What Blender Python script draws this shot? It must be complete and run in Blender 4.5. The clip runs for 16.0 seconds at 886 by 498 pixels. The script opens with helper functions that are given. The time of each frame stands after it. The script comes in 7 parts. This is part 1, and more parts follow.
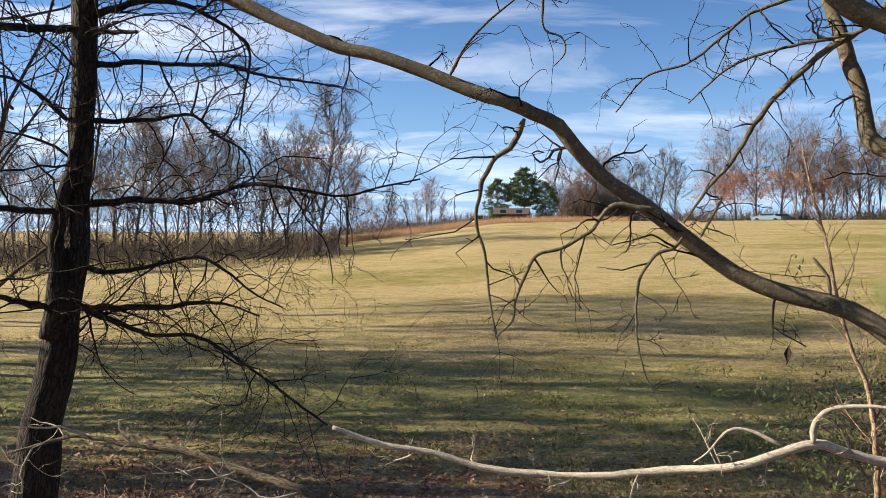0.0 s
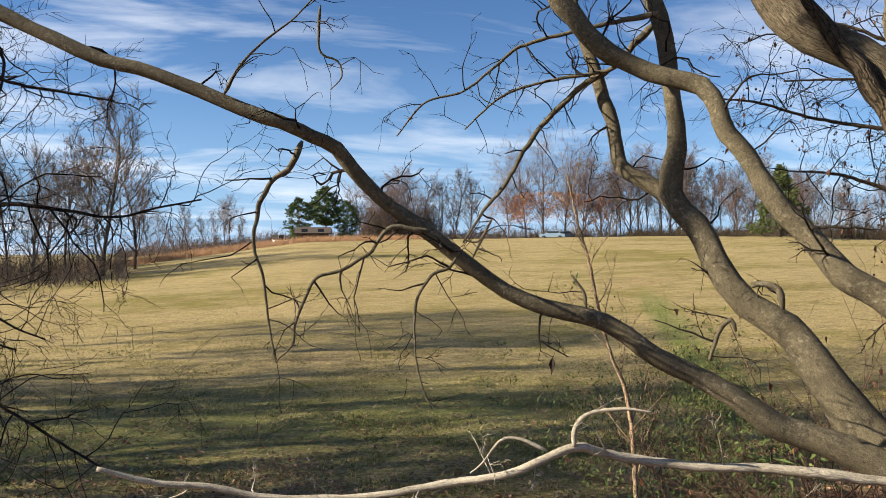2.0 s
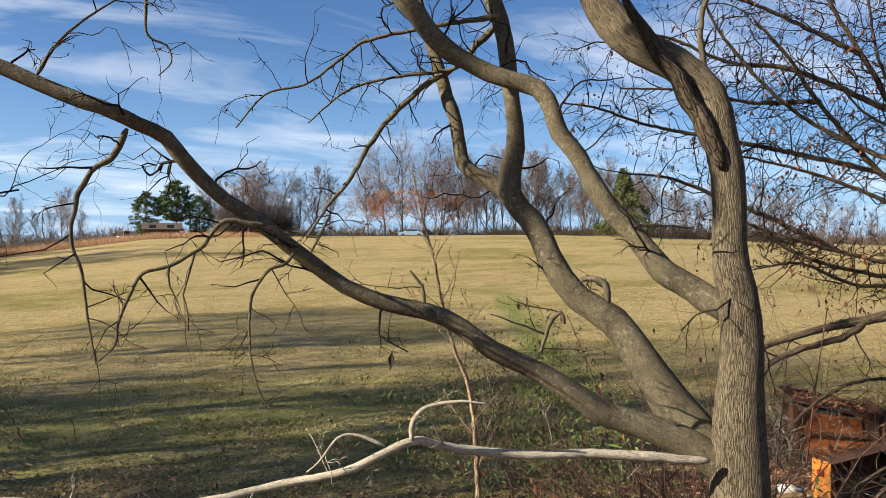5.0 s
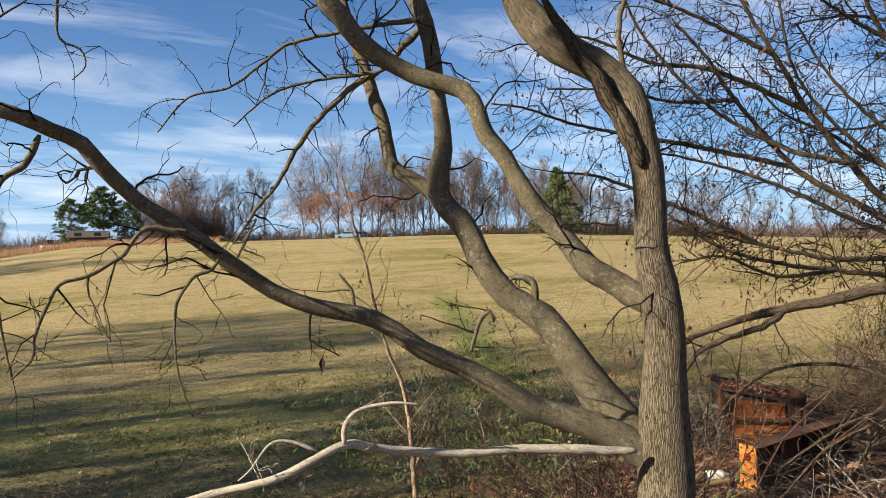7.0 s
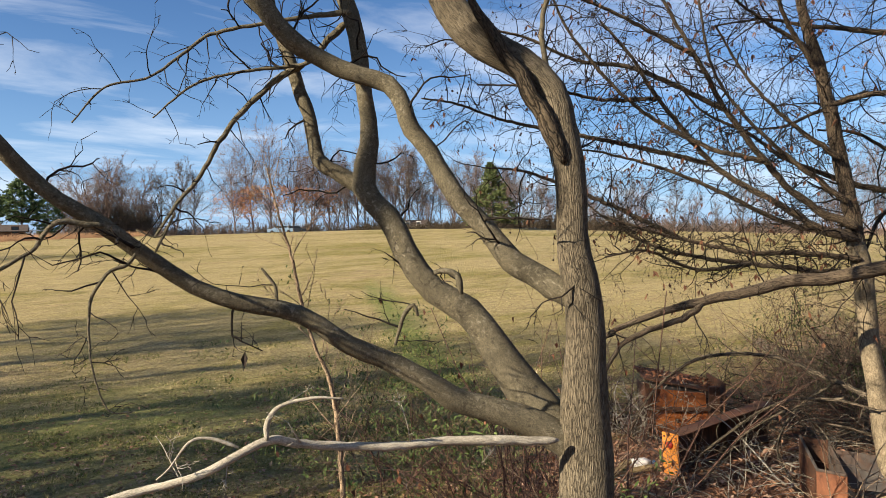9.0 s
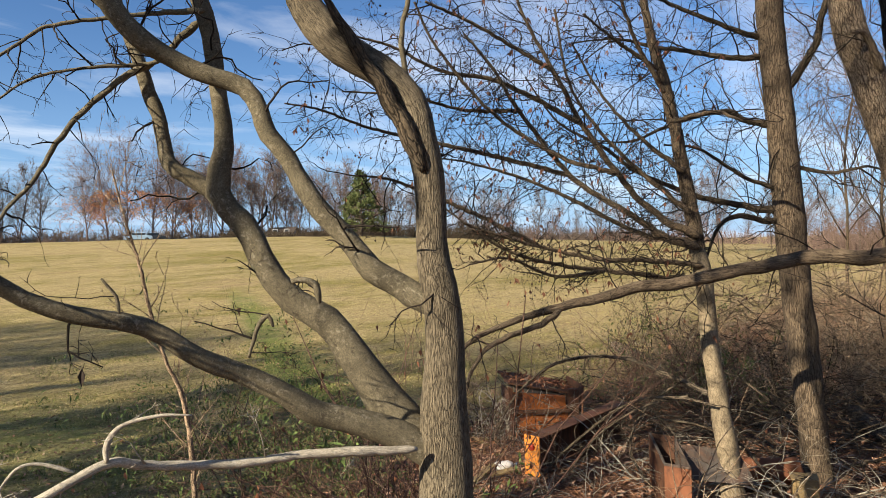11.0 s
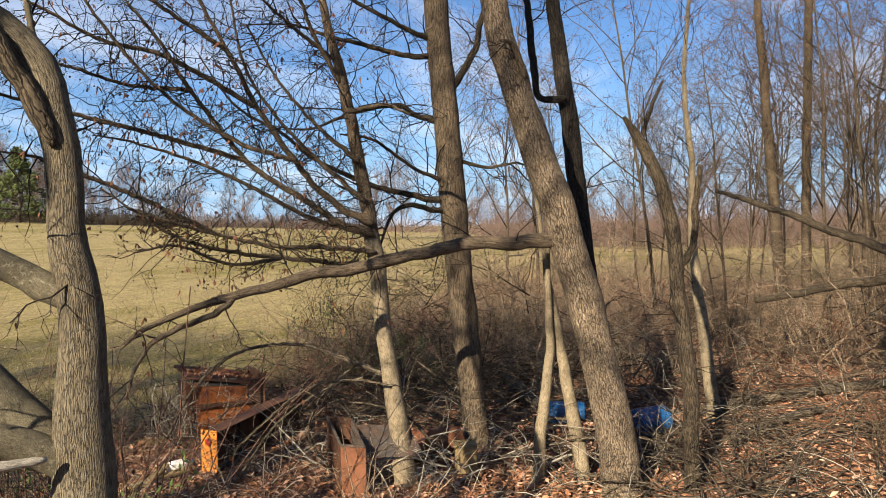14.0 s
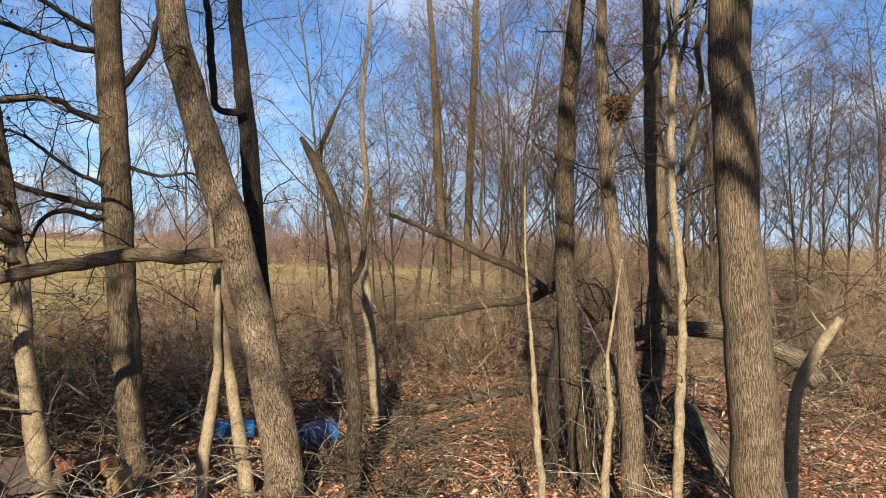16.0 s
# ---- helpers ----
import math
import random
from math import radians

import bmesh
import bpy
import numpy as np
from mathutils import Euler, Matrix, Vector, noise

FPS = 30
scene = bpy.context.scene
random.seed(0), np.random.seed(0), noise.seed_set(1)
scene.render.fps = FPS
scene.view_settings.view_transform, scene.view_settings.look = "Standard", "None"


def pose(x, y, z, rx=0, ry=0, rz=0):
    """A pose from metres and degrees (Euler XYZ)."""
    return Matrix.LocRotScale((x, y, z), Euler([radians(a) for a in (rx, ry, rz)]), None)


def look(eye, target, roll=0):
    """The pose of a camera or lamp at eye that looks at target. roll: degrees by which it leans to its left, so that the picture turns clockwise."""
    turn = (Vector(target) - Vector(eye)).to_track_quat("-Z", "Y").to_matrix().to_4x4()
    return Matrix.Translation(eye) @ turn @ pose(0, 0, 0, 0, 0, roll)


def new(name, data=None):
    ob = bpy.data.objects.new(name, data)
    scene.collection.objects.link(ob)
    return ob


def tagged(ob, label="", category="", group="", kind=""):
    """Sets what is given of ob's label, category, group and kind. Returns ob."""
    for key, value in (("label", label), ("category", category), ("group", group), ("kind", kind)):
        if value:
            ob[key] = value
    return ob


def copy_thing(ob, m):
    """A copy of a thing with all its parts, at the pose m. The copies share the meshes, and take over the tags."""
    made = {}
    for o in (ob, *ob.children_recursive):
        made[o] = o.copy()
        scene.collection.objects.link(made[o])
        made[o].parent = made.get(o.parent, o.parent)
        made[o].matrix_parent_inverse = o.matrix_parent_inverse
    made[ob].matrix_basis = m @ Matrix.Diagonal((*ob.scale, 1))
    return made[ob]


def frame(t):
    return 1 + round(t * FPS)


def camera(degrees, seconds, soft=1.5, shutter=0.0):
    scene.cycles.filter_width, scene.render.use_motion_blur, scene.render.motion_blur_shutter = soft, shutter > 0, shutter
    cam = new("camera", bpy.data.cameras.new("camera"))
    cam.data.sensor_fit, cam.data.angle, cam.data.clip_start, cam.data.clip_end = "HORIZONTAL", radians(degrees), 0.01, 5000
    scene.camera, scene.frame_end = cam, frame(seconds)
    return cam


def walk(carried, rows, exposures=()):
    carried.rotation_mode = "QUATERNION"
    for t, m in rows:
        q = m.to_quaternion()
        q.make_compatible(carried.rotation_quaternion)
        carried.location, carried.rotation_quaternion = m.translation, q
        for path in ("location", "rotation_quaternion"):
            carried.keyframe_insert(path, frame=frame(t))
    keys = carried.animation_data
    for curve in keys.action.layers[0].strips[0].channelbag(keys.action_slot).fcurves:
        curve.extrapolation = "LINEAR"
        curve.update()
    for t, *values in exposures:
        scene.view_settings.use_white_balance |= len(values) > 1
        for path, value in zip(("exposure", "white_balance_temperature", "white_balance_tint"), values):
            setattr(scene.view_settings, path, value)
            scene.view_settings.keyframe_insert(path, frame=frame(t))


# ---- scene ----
cam = camera(60.5, 16.0, 0.6)
PATH = [
    (0, (0.542, 0.709, 3.185), (0.525, 2.708, 3.142), 0.3),
    (0.5, (0.566, 0.703, 3.194), (0.696, 2.699, 3.173), -0.3),
    (1, (0.576, 0.705, 3.201), (0.817, 2.69, 3.209), -0.4),
    (1.5, (0.593, 0.69, 3.201), (0.922, 2.663, 3.215), -0.4),
    (2, (0.642, 0.69, 3.2), (1.136, 2.628, 3.206), -0.4),
    (2.5, (0.682, 0.675, 3.199), (1.401, 2.541, 3.198), 0.1),
    (3, (0.704, 0.665, 3.209), (1.572, 2.466, 3.219), 0.4),
    (3.5, (0.716, 0.665, 3.213), (1.615, 2.451, 3.233), 0.4),
    (4, (0.719, 0.69, 3.2), (1.567, 2.502, 3.201), 0.2),
    (6.5, (0.756, 0.644, 3.185), (1.635, 2.44, 3.18), -1.6),
    (7, (0.763, 0.642, 3.191), (1.749, 2.381, 3.189), -1.6),
    (7.5, (0.793, 0.63, 3.185), (1.845, 2.33, 3.194), -1.6),
    (8, (0.799, 0.621, 3.188), (1.882, 2.303, 3.198), -1.6),
    (8.5, (0.797, 0.617, 3.188), (1.895, 2.288, 3.182), -1.7),
    (9, (0.796, 0.602, 3.188), (1.927, 2.251, 3.167), -1.6),
    (9.5, (0.823, 0.607, 3.188), (2.035, 2.199, 3.168), -1.8),
    (10, (0.835, 0.601, 3.189), (2.125, 2.128, 3.17), -1.9),
    (12.5, (0.891, 0.551, 3.181), (2.408, 1.854, 3.14), -1.8),
    (13, (0.901, 0.5, 3.16), (2.489, 1.713, 3.081), -2.1),
    (13.5, (0.966, 0.507, 3.155), (2.69, 1.517, 3.063), -1.5),
    (14, (1.005, 0.486, 3.169), (2.847, 1.264, 3.107), -1.4),
    (14.5, (1.0, 0.388, 3.212), (2.915, 0.964, 3.167), -0.9),
    (15, (0.993, 0.432, 3.194), (2.96, 0.794, 3.166), 0.4),
    (15.5, (0.973, 0.392, 3.192), (2.968, 0.526, 3.175), 1.2),
    (16, (0.973, 0.329, 3.175), (2.973, 0.312, 3.155), 1.2),
]
walk(cam, [(t, look(eye, target, roll)) for t, eye, target, roll in PATH], [(0.0, 1.33), (1.0, 1.24), (1.5, 1.2), (2.5, 1.2), (12.5, 1.22), (16.0, 1.26)])

# ---- light ----
SUN_TURN, SUN_HEIGHT = 86.0, 28.0
world = bpy.data.worlds.new("sky")
scene.world = world
world.use_nodes = True
wn, wl = world.node_tree.nodes, world.node_tree.links
wn.clear()
sky = wn.new("ShaderNodeTexSky")
sky.sky_type, sky.sun_disc = "NISHITA", False
sky.sun_elevation, sky.sun_rotation = radians(SUN_HEIGHT), radians(-SUN_TURN)
sky.air_density, sky.dust_density, sky.ozone_density = 1.0, 0.0, 4.5
wco = wn.new("ShaderNodeTexCoord")
wsep = wn.new("ShaderNodeSeparateXYZ")
wl.new(wco.outputs["Generated"], wsep.inputs[0])


def wmath(op, a, b):
    n = wn.new("ShaderNodeMath")
    n.operation = op
    for i, v in enumerate((a, b)):
        if isinstance(v, (int, float)):
            n.inputs[i].default_value = v
        else:
            wl.new(v, n.inputs[i])
    return n.outputs[0]


# thin streaked clouds on a plane high above
up = wmath("ADD", wmath("MAXIMUM", wsep.outputs[2], 0.0), 0.12)
wcom = wn.new("ShaderNodeCombineXYZ")
wl.new(wmath("DIVIDE", wsep.outputs[0], up), wcom.inputs[0])
wl.new(wmath("MULTIPLY", wmath("DIVIDE", wsep.outputs[1], up), 2.1), wcom.inputs[1])
cloud = wn.new("ShaderNodeTexNoise")
cloud.inputs["Scale"].default_value, cloud.inputs["Detail"].default_value = 0.75, 10.0
cloud.inputs["Roughness"].default_value, cloud.inputs["Distortion"].default_value = 0.58, 0.5
wl.new(wcom.outputs[0], cloud.inputs["Vector"])
wramp = wn.new("ShaderNodeValToRGB")
wramp.color_ramp.elements[0].position, wramp.color_ramp.elements[1].position = 0.48, 0.75
wl.new(cloud.outputs[0], wramp.inputs[0])
# more cloud towards the sun's side
side = wmath("MINIMUM", wmath("MAXIMUM", wmath("ADD", wmath("MULTIPLY", wsep.outputs[0], -1.1), 0.66), 0.58), 1.3)
wmix = wn.new("ShaderNodeMixRGB")
wmix.inputs["Color2"].default_value = (11.5, 11.8, 12.2, 1)
wl.new(wmath("MINIMUM", wmath("MULTIPLY", wramp.outputs[0], side), 1.0), wmix.inputs["Fac"])
haze = wn.new("ShaderNodeMixRGB")
haze.inputs["Color2"].default_value = (3.9, 6.2, 9.6, 1)
wl.new(wmath("MULTIPLY", wmath("POWER", wmath("SUBTRACT", 1.0, wmath("MINIMUM", wmath("MAXIMUM", wmath("MULTIPLY", wsep.outputs[2], 3.2), 0.0), 1.0)), 2.0), 0.85), haze.inputs["Fac"])
deep = wn.new("ShaderNodeMixRGB")
deep.blend_type = "MULTIPLY"
deep.inputs["Fac"].default_value = 1.0
deep.inputs["Color2"].default_value = (0.80, 0.97, 1.16, 1)
wl.new(sky.outputs[0], deep.inputs["Color1"])
wl.new(deep.outputs[0], haze.inputs["Color1"])
wl.new(haze.outputs[0], wmix.inputs["Color1"])
wbg = wn.new("ShaderNodeBackground")
wbg.inputs["Strength"].default_value = 0.047
wl.new(wmix.outputs[0], wbg.inputs["Color"])
wout = wn.new("ShaderNodeOutputWorld")
wl.new(wbg.outputs[0], wout.inputs["Surface"])

sun = new("sun", bpy.data.lights.new("sun", "SUN"))
sun.data.energy, sun.data.angle, sun.data.color = 6.0, radians(0.6), (1.0, 0.85, 0.64)
a, e = radians(SUN_TURN), radians(SUN_HEIGHT)
sun.matrix_world = look((0, 0, 60), Vector((0, 0, 60)) - Vector((-math.sin(a) * math.cos(e), math.cos(a) * math.cos(e), math.sin(e))))


# ---- materials ----
class Nodes:
    """A new principled material and short ways to wire it."""

    def __init__(self, name, rough=0.9):
        self.mat = bpy.data.materials.new(name)
        self.mat.use_nodes = True
        self.t = self.mat.node_tree
        self.p = self.t.nodes["Principled BSDF"]
        self.p.inputs["Roughness"].default_value = rough
        self.p.inputs["Specular IOR Level"].default_value = 0.25

    def add(self, kind, **values):
        n = self.t.nodes.new(kind)
        for k, v in values.items():
            n.inputs[k].default_value = v
        return n

    def put(self, a, b):
        self.t.links.new(a, b)
        return b

    def coords(self, what="Object", scale=(1, 1, 1)):
        if what == "tube":
            c = self.t.nodes.new("ShaderNodeAttribute")
            c.attribute_name = "tube"
            out = c.outputs["Vector"]
        else:
            out = self.t.nodes.new("ShaderNodeTexCoord").outputs[what]
        m = self.add("ShaderNodeMapping", Scale=scale)
        self.put(out, m.inputs["Vector"])
        return m.outputs[0]

    def noise(self, co, scale, detail=5, rough=0.6, distort=0.0):
        n = self.add("ShaderNodeTexNoise", Scale=scale, Detail=detail, Roughness=rough, Distortion=distort)
        self.put(co, n.inputs["Vector"])
        return n.outputs[0]

    def ramp(self, fac, *stops):
        n = self.t.nodes.new("ShaderNodeValToRGB")
        el = n.color_ramp.elements
        while len(el) < len(stops):
            el.new(0.5)
        for s, (pos, col) in zip(el, stops):
            s.position = pos
            s.color = (*col, 1) if not isinstance(col, (int, float)) else (col, col, col, 1)
        self.put(fac, n.inputs[0])
        return n.outputs[0]

    def mix(self, fac, a, b, how="MIX"):
        n = self.t.nodes.new("ShaderNodeMixRGB")
        n.blend_type = how
        for i, v in enumerate((fac, a, b)):
            if isinstance(v, (int, float)):
                n.inputs[i].default_value = v if i == 0 else (v, v, v, 1)
            elif isinstance(v, tuple):
                n.inputs[i].default_value = (*v, 1)
            else:
                self.put(v, n.inputs[i])
        return n.outputs[0]

    def attr(self, name):
        n = self.t.nodes.new("ShaderNodeAttribute")
        n.attribute_name = name
        return n.outputs["Fac"]

    def bump(self, height, strength, distance):
        n = self.add("ShaderNodeBump", Strength=strength, Distance=distance)
        self.put(height, n.inputs["Height"])
        self.put(n.outputs[0], self.p.inputs["Normal"])

    def done(self, colour):
        if isinstance(colour, tuple):
            self.p.inputs["Base Color"].default_value = (*colour, 1)
        else:
            self.put(colour, self.p.inputs["Base Color"])
        return self.mat


def bark(name, dark, mid, light, cell=0.02, run=0.2, deep=1.0, lichen=0.0, crack=0.14, smooth=0.0):
    """Bark along the limb: cells of that width in metres, drawn out by 1/run, split by dark cracks; smooth barks lose the cracks and keep mottling."""
    m = Nodes(name, 0.93)
    whole = m.coords("tube")
    shift = m.add("ShaderNodeTexNoise", Scale=0.35 / cell, Detail=4.0, Roughness=0.6)
    m.put(m.coords("tube", (1, 1, run * 1.5)), shift.inputs["Vector"])
    warp = m.t.nodes.new("ShaderNodeVectorMath")
    warp.operation = "MULTIPLY_ADD"
    warp.inputs[1].default_value = (cell * 2.6, cell * 2.6, cell * 2.6)
    m.put(shift.outputs["Color"], warp.inputs[0])
    m.put(m.coords("tube", (1, 1, run)), warp.inputs[2])
    cells = m.add("ShaderNodeTexVoronoi", Scale=1.0 / cell)
    cells.feature = "DISTANCE_TO_EDGE"
    m.put(warp.outputs[0], cells.inputs["Vector"])
    ridge = m.ramp(cells.outputs["Distance"], (0.0, 0.0), (crack, 0.75), (0.45, 1.0))
    grain = m.noise(m.coords("tube", (1, 1, 0.45)), 3.2 / cell, 5, 0.7)
    patch = m.noise(whole, 5.0, 7, 0.68, 0.4)
    tone = m.ramp(m.mix(0.5, grain, m.noise(m.coords("tube", (1, 1, run * 2)), 0.7 / cell, 3, 0.6)), (0.36, mid), (0.64, light))
    c = m.mix(m.ramp(ridge, (0.0, 1.0 - smooth), (0.6, 0.0)), tone, dark)
    c = m.mix(1.0, c, m.ramp(patch, (0.30, 0.62), (0.50, 0.96), (0.72, 1.30)), "MULTIPLY")
    c = m.mix(1.0, c, m.ramp(grain, (0.28, 0.55), (0.52, 1.0), (0.75, 1.2)), "MULTIPLY")
    if lichen:
        spot = m.noise(whole, 38, 8, 0.8, 0.3)
        area = m.noise(whole, 3.0, 4, 0.6)
        c = m.mix(m.mix(1.0, m.ramp(spot, (0.53, 0.0), (0.60, lichen)), m.ramp(area, (0.40, 0.1), (0.58, 1.0)), "MULTIPLY"), c, tuple(min(1, q * 1.2 + 0.05) for q in light))
        c = m.mix(m.ramp(m.noise(whole, 26, 6, 0.75), (0.56, 0.0), (0.66, lichen * 0.8)), c, tuple(q * 0.8 for q in dark))
    m.bump(m.mix(0.25, m.mix(smooth, ridge, 1.0), grain), 1.0, 0.6 * cell * deep)
    return m.done(c)


BARK_OLD = bark("grey_ridged_bark", (0.030, 0.024, 0.016), (0.078, 0.064, 0.043), (0.165, 0.139, 0.095), 0.0085, 0.10, 1.6, 0.35, 0.10)
BARK_LIMB = bark("smooth_grey_limb_bark", (0.020, 0.016, 0.010), (0.072, 0.062, 0.040), (0.145, 0.127, 0.084), 0.007, 0.4, 0.8, 0.8, 0.2, 0.6)
# bark with shade put into its colour, for stems that stand dark
BARK_SHADE = bark("shade_dark_bark", (0.005, 0.004, 0.003), (0.018, 0.014, 0.011), (0.045, 0.037, 0.029), 0.03, 0.2)
BARK_WOODS = bark("furrowed_brown_bark", (0.030, 0.020, 0.012), (0.081, 0.060, 0.040), (0.165, 0.128, 0.087), 0.016, 0.09, 1.3, 0.25, 0.11)
BARK_SHAGGY = bark("shaggy_plated_bark", (0.040, 0.026, 0.016), (0.100, 0.073, 0.048), (0.225, 0.178, 0.124), 0.026, 0.28, 1.5, 0.5, 0.09)
BARK_PALE = bark("pale_smooth_bark", (0.046, 0.034, 0.021), (0.153, 0.121, 0.077), (0.260, 0.214, 0.143), 0.022, 0.3, 0.4, 0.5, 0.15, 0.5)
BARK_DEAD = bark("bleached_dead_wood", (0.115, 0.100, 0.078), (0.265, 0.240, 0.190), (0.42, 0.388, 0.320), 0.012, 0.12, 0.4, 0.3, 0.2, 0.6)
BARK_TWIG = bark("dark_twig_bark", (0.004, 0.003, 0.002), (0.012, 0.009, 0.006), (0.029, 0.022, 0.017), 0.02, 0.3, 0.3)
BARK_BOUGH = bark("brown_bough_bark", (0.008, 0.006, 0.003), (0.035, 0.026, 0.016), (0.089, 0.069, 0.046), 0.025, 0.2, 0.8, 0.2)
BARK_GUM = bark("brown_gum_bough_bark", (0.011, 0.008, 0.006), (0.059, 0.043, 0.027), (0.141, 0.107, 0.071), 0.018, 0.25, 0.6, 0.2)
BARK_TAN = bark("tan_twig_bark", (0.061, 0.041, 0.027), (0.189, 0.134, 0.088), (0.378, 0.287, 0.193), 0.02, 0.3, 0.3)
BARK_RED = bark("reddish_stem_bark", (0.027, 0.015, 0.011), (0.084, 0.046, 0.034), (0.179, 0.106, 0.078), 0.02, 0.3, 0.3)
BARK_FAR = bark("far_grey_bark", (0.046, 0.034, 0.028), (0.107, 0.084, 0.068), (0.184, 0.149, 0.122), 0.1, 0.3)
BARK_PINK = bark("far_reddish_bark", (0.068, 0.044, 0.037), (0.153, 0.104, 0.086), (0.230, 0.168, 0.141), 0.1, 0.3)
BARK_LOG = bark("rotting_log_bark", (0.014, 0.010, 0.006), (0.066, 0.051, 0.035), (0.168, 0.138, 0.099), 0.035, 0.15, 1.2, 0.4)


def leafy(name, *cols):
    m = Nodes(name, 0.75)
    r = m.t.nodes.new("ShaderNodeNewGeometry").outputs["Random Per Island"]
    n = len(cols)
    c = m.ramp(r, *[(i / max(1, n - 1), c) for i, c in enumerate(cols)])
    c = m.mix(m.ramp(m.noise(m.coords(), 60), (0.3, 0.0), (0.8, 0.4)), c, cols[0])
    return m.done(c)


LITTER = leafy("dry_leaf_litter", (0.103, 0.044, 0.023), (0.327, 0.146, 0.073), (0.396, 0.223, 0.124), (0.233, 0.099, 0.052), (0.499, 0.327, 0.233), (0.361, 0.172, 0.095), (0.568, 0.404, 0.300))
BROWN_LEAF = leafy("withered_leaf", (0.065, 0.028, 0.018), (0.167, 0.065, 0.032), (0.255, 0.128, 0.071))
ORANGE_LEAF = leafy("russet_oak_leaf", (0.289, 0.119, 0.051), (0.408, 0.178, 0.076), (0.357, 0.212, 0.119))
TAN_LEAF = leafy("dry_tan_leaf", (0.094, 0.053, 0.028), (0.226, 0.150, 0.082), (0.313, 0.232, 0.144), (0.150, 0.082, 0.044), (0.363, 0.282, 0.188))
GREEN_GRASS = leafy("green_grass_blade", (0.043, 0.061, 0.011), (0.094, 0.116, 0.023), (0.151, 0.167, 0.040), (0.260, 0.239, 0.087))
GREEN_LEAF = leafy("evergreen_leaf", (0.030, 0.051, 0.013), (0.068, 0.102, 0.025), (0.111, 0.145, 0.043))
NEEDLE = leafy("pine_needle", (0.035, 0.065, 0.025), (0.075, 0.115, 0.04), (0.12, 0.155, 0.06))
CEDAR = leafy("cedar_needle", (0.04, 0.06, 0.02), (0.085, 0.105, 0.035), (0.12, 0.13, 0.05))
GRASS = leafy("short_grass_blade", (0.13, 0.14, 0.035), (0.24, 0.22, 0.07), (0.46, 0.37, 0.18), (0.20, 0.20, 0.055), (0.56, 0.45, 0.25), (0.34, 0.24, 0.12))
STRAW = leafy("straw_grass", (0.230, 0.128, 0.068), (0.323, 0.204, 0.111), (0.281, 0.162, 0.093))
SEED = leafy("seed_ball", (0.03, 0.018, 0.012), (0.055, 0.033, 0.022))


def ground_material():
    m = Nodes("meadow_and_leaf_litter", 0.95)
    co = m.coords()
    wide = m.noise(m.coords("Object", (0.6, 1.5, 1)), 0.085, 6, 0.62, 0.6)
    mid = m.noise(m.coords("Object", (0.7, 1.3, 1)), 0.5, 6, 0.7, 0.3)
    fine = m.noise(co, 11.0, 8, 0.82)
    tan = m.ramp(fine, (0.36, (0.093, 0.069, 0.032)), (0.50, (0.290, 0.232, 0.103)), (0.66, (0.407, 0.351, 0.198)))
    green = m.ramp(fine, (0.36, (0.039, 0.038, 0.009)), (0.50, (0.162, 0.140, 0.032)), (0.66, (0.312, 0.254, 0.091)))
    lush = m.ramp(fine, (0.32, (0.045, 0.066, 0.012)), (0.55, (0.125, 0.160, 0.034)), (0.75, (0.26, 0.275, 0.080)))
    both = m.mix(0.45, wide, mid)
    clump = m.noise(m.coords("Object", (0.55, 1.3, 1)), 2.4, 6, 0.78, 0.3)
    c = m.mix(m.ramp(both, (0.40, 1.0), (0.52, 0.0)), tan, green)
    bare = m.noise(m.coords("Object", (0.5, 1.6, 1)), 0.22, 7, 0.72, 0.5)
    c = m.mix(m.ramp(bare, (0.55, 0.0), (0.66, 0.5)), c, m.ramp(fine, (0.36, (0.077, 0.051, 0.027)), (0.62, (0.325, 0.224, 0.120))))
    c = m.mix(1.0, c, m.ramp(clump, (0.32, 0.62), (0.5, 0.98), (0.68, 1.22)), "MULTIPLY")
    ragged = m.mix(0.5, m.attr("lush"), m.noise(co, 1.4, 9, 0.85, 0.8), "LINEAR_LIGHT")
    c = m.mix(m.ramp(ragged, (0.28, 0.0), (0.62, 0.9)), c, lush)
    litter = m.ramp(m.noise(co, 14, 8, 0.8), (0.36, (0.023, 0.012, 0.007)), (0.5, (0.186, 0.089, 0.048)), (0.66, (0.402, 0.239, 0.147)))
    edge = m.mix(0.5, m.attr("litter"), m.noise(co, 1.6, 6, 0.7), "LINEAR_LIGHT")
    c = m.mix(m.ramp(edge, (0.42, 0.0), (0.62, 1.0)), c, litter)
    m.bump(m.mix(0.5, fine, m.noise(co, 38, 6, 0.75)), 1.0, 0.09)
    return m.done(c)


GROUND = ground_material()


def plain(name, a, b, rough=0.6, scale=6.0, metal=0.0, bump=0.003):
    m = Nodes(name, rough)
    co = m.coords()
    m.p.inputs["Metallic"].default_value = metal
    n = m.noise(co, scale, 7, 0.7, 0.4)
    m.bump(m.noise(co, scale * 9, 5, 0.7), 0.6, bump)
    return m.done(m.ramp(n, (0.32, a), (0.68, b)))


def rusty(name, paint, rust, dark, amount):
    m = Nodes(name, 0.8)
    co = m.coords()
    n = m.noise(co, 3.2, 9, 0.72, 0.6)
    f = m.noise(m.coords("Object", (1, 1, 0.25)), 14, 7, 0.75)
    c = m.mix(m.ramp(n, (amount - 0.08, 0.0), (amount + 0.1, 1.0)), paint, m.ramp(f, (0.3, dark), (0.7, rust)))
    m.bump(m.mix(0.5, n, f), 0.6, 0.006)
    return m.done(c)


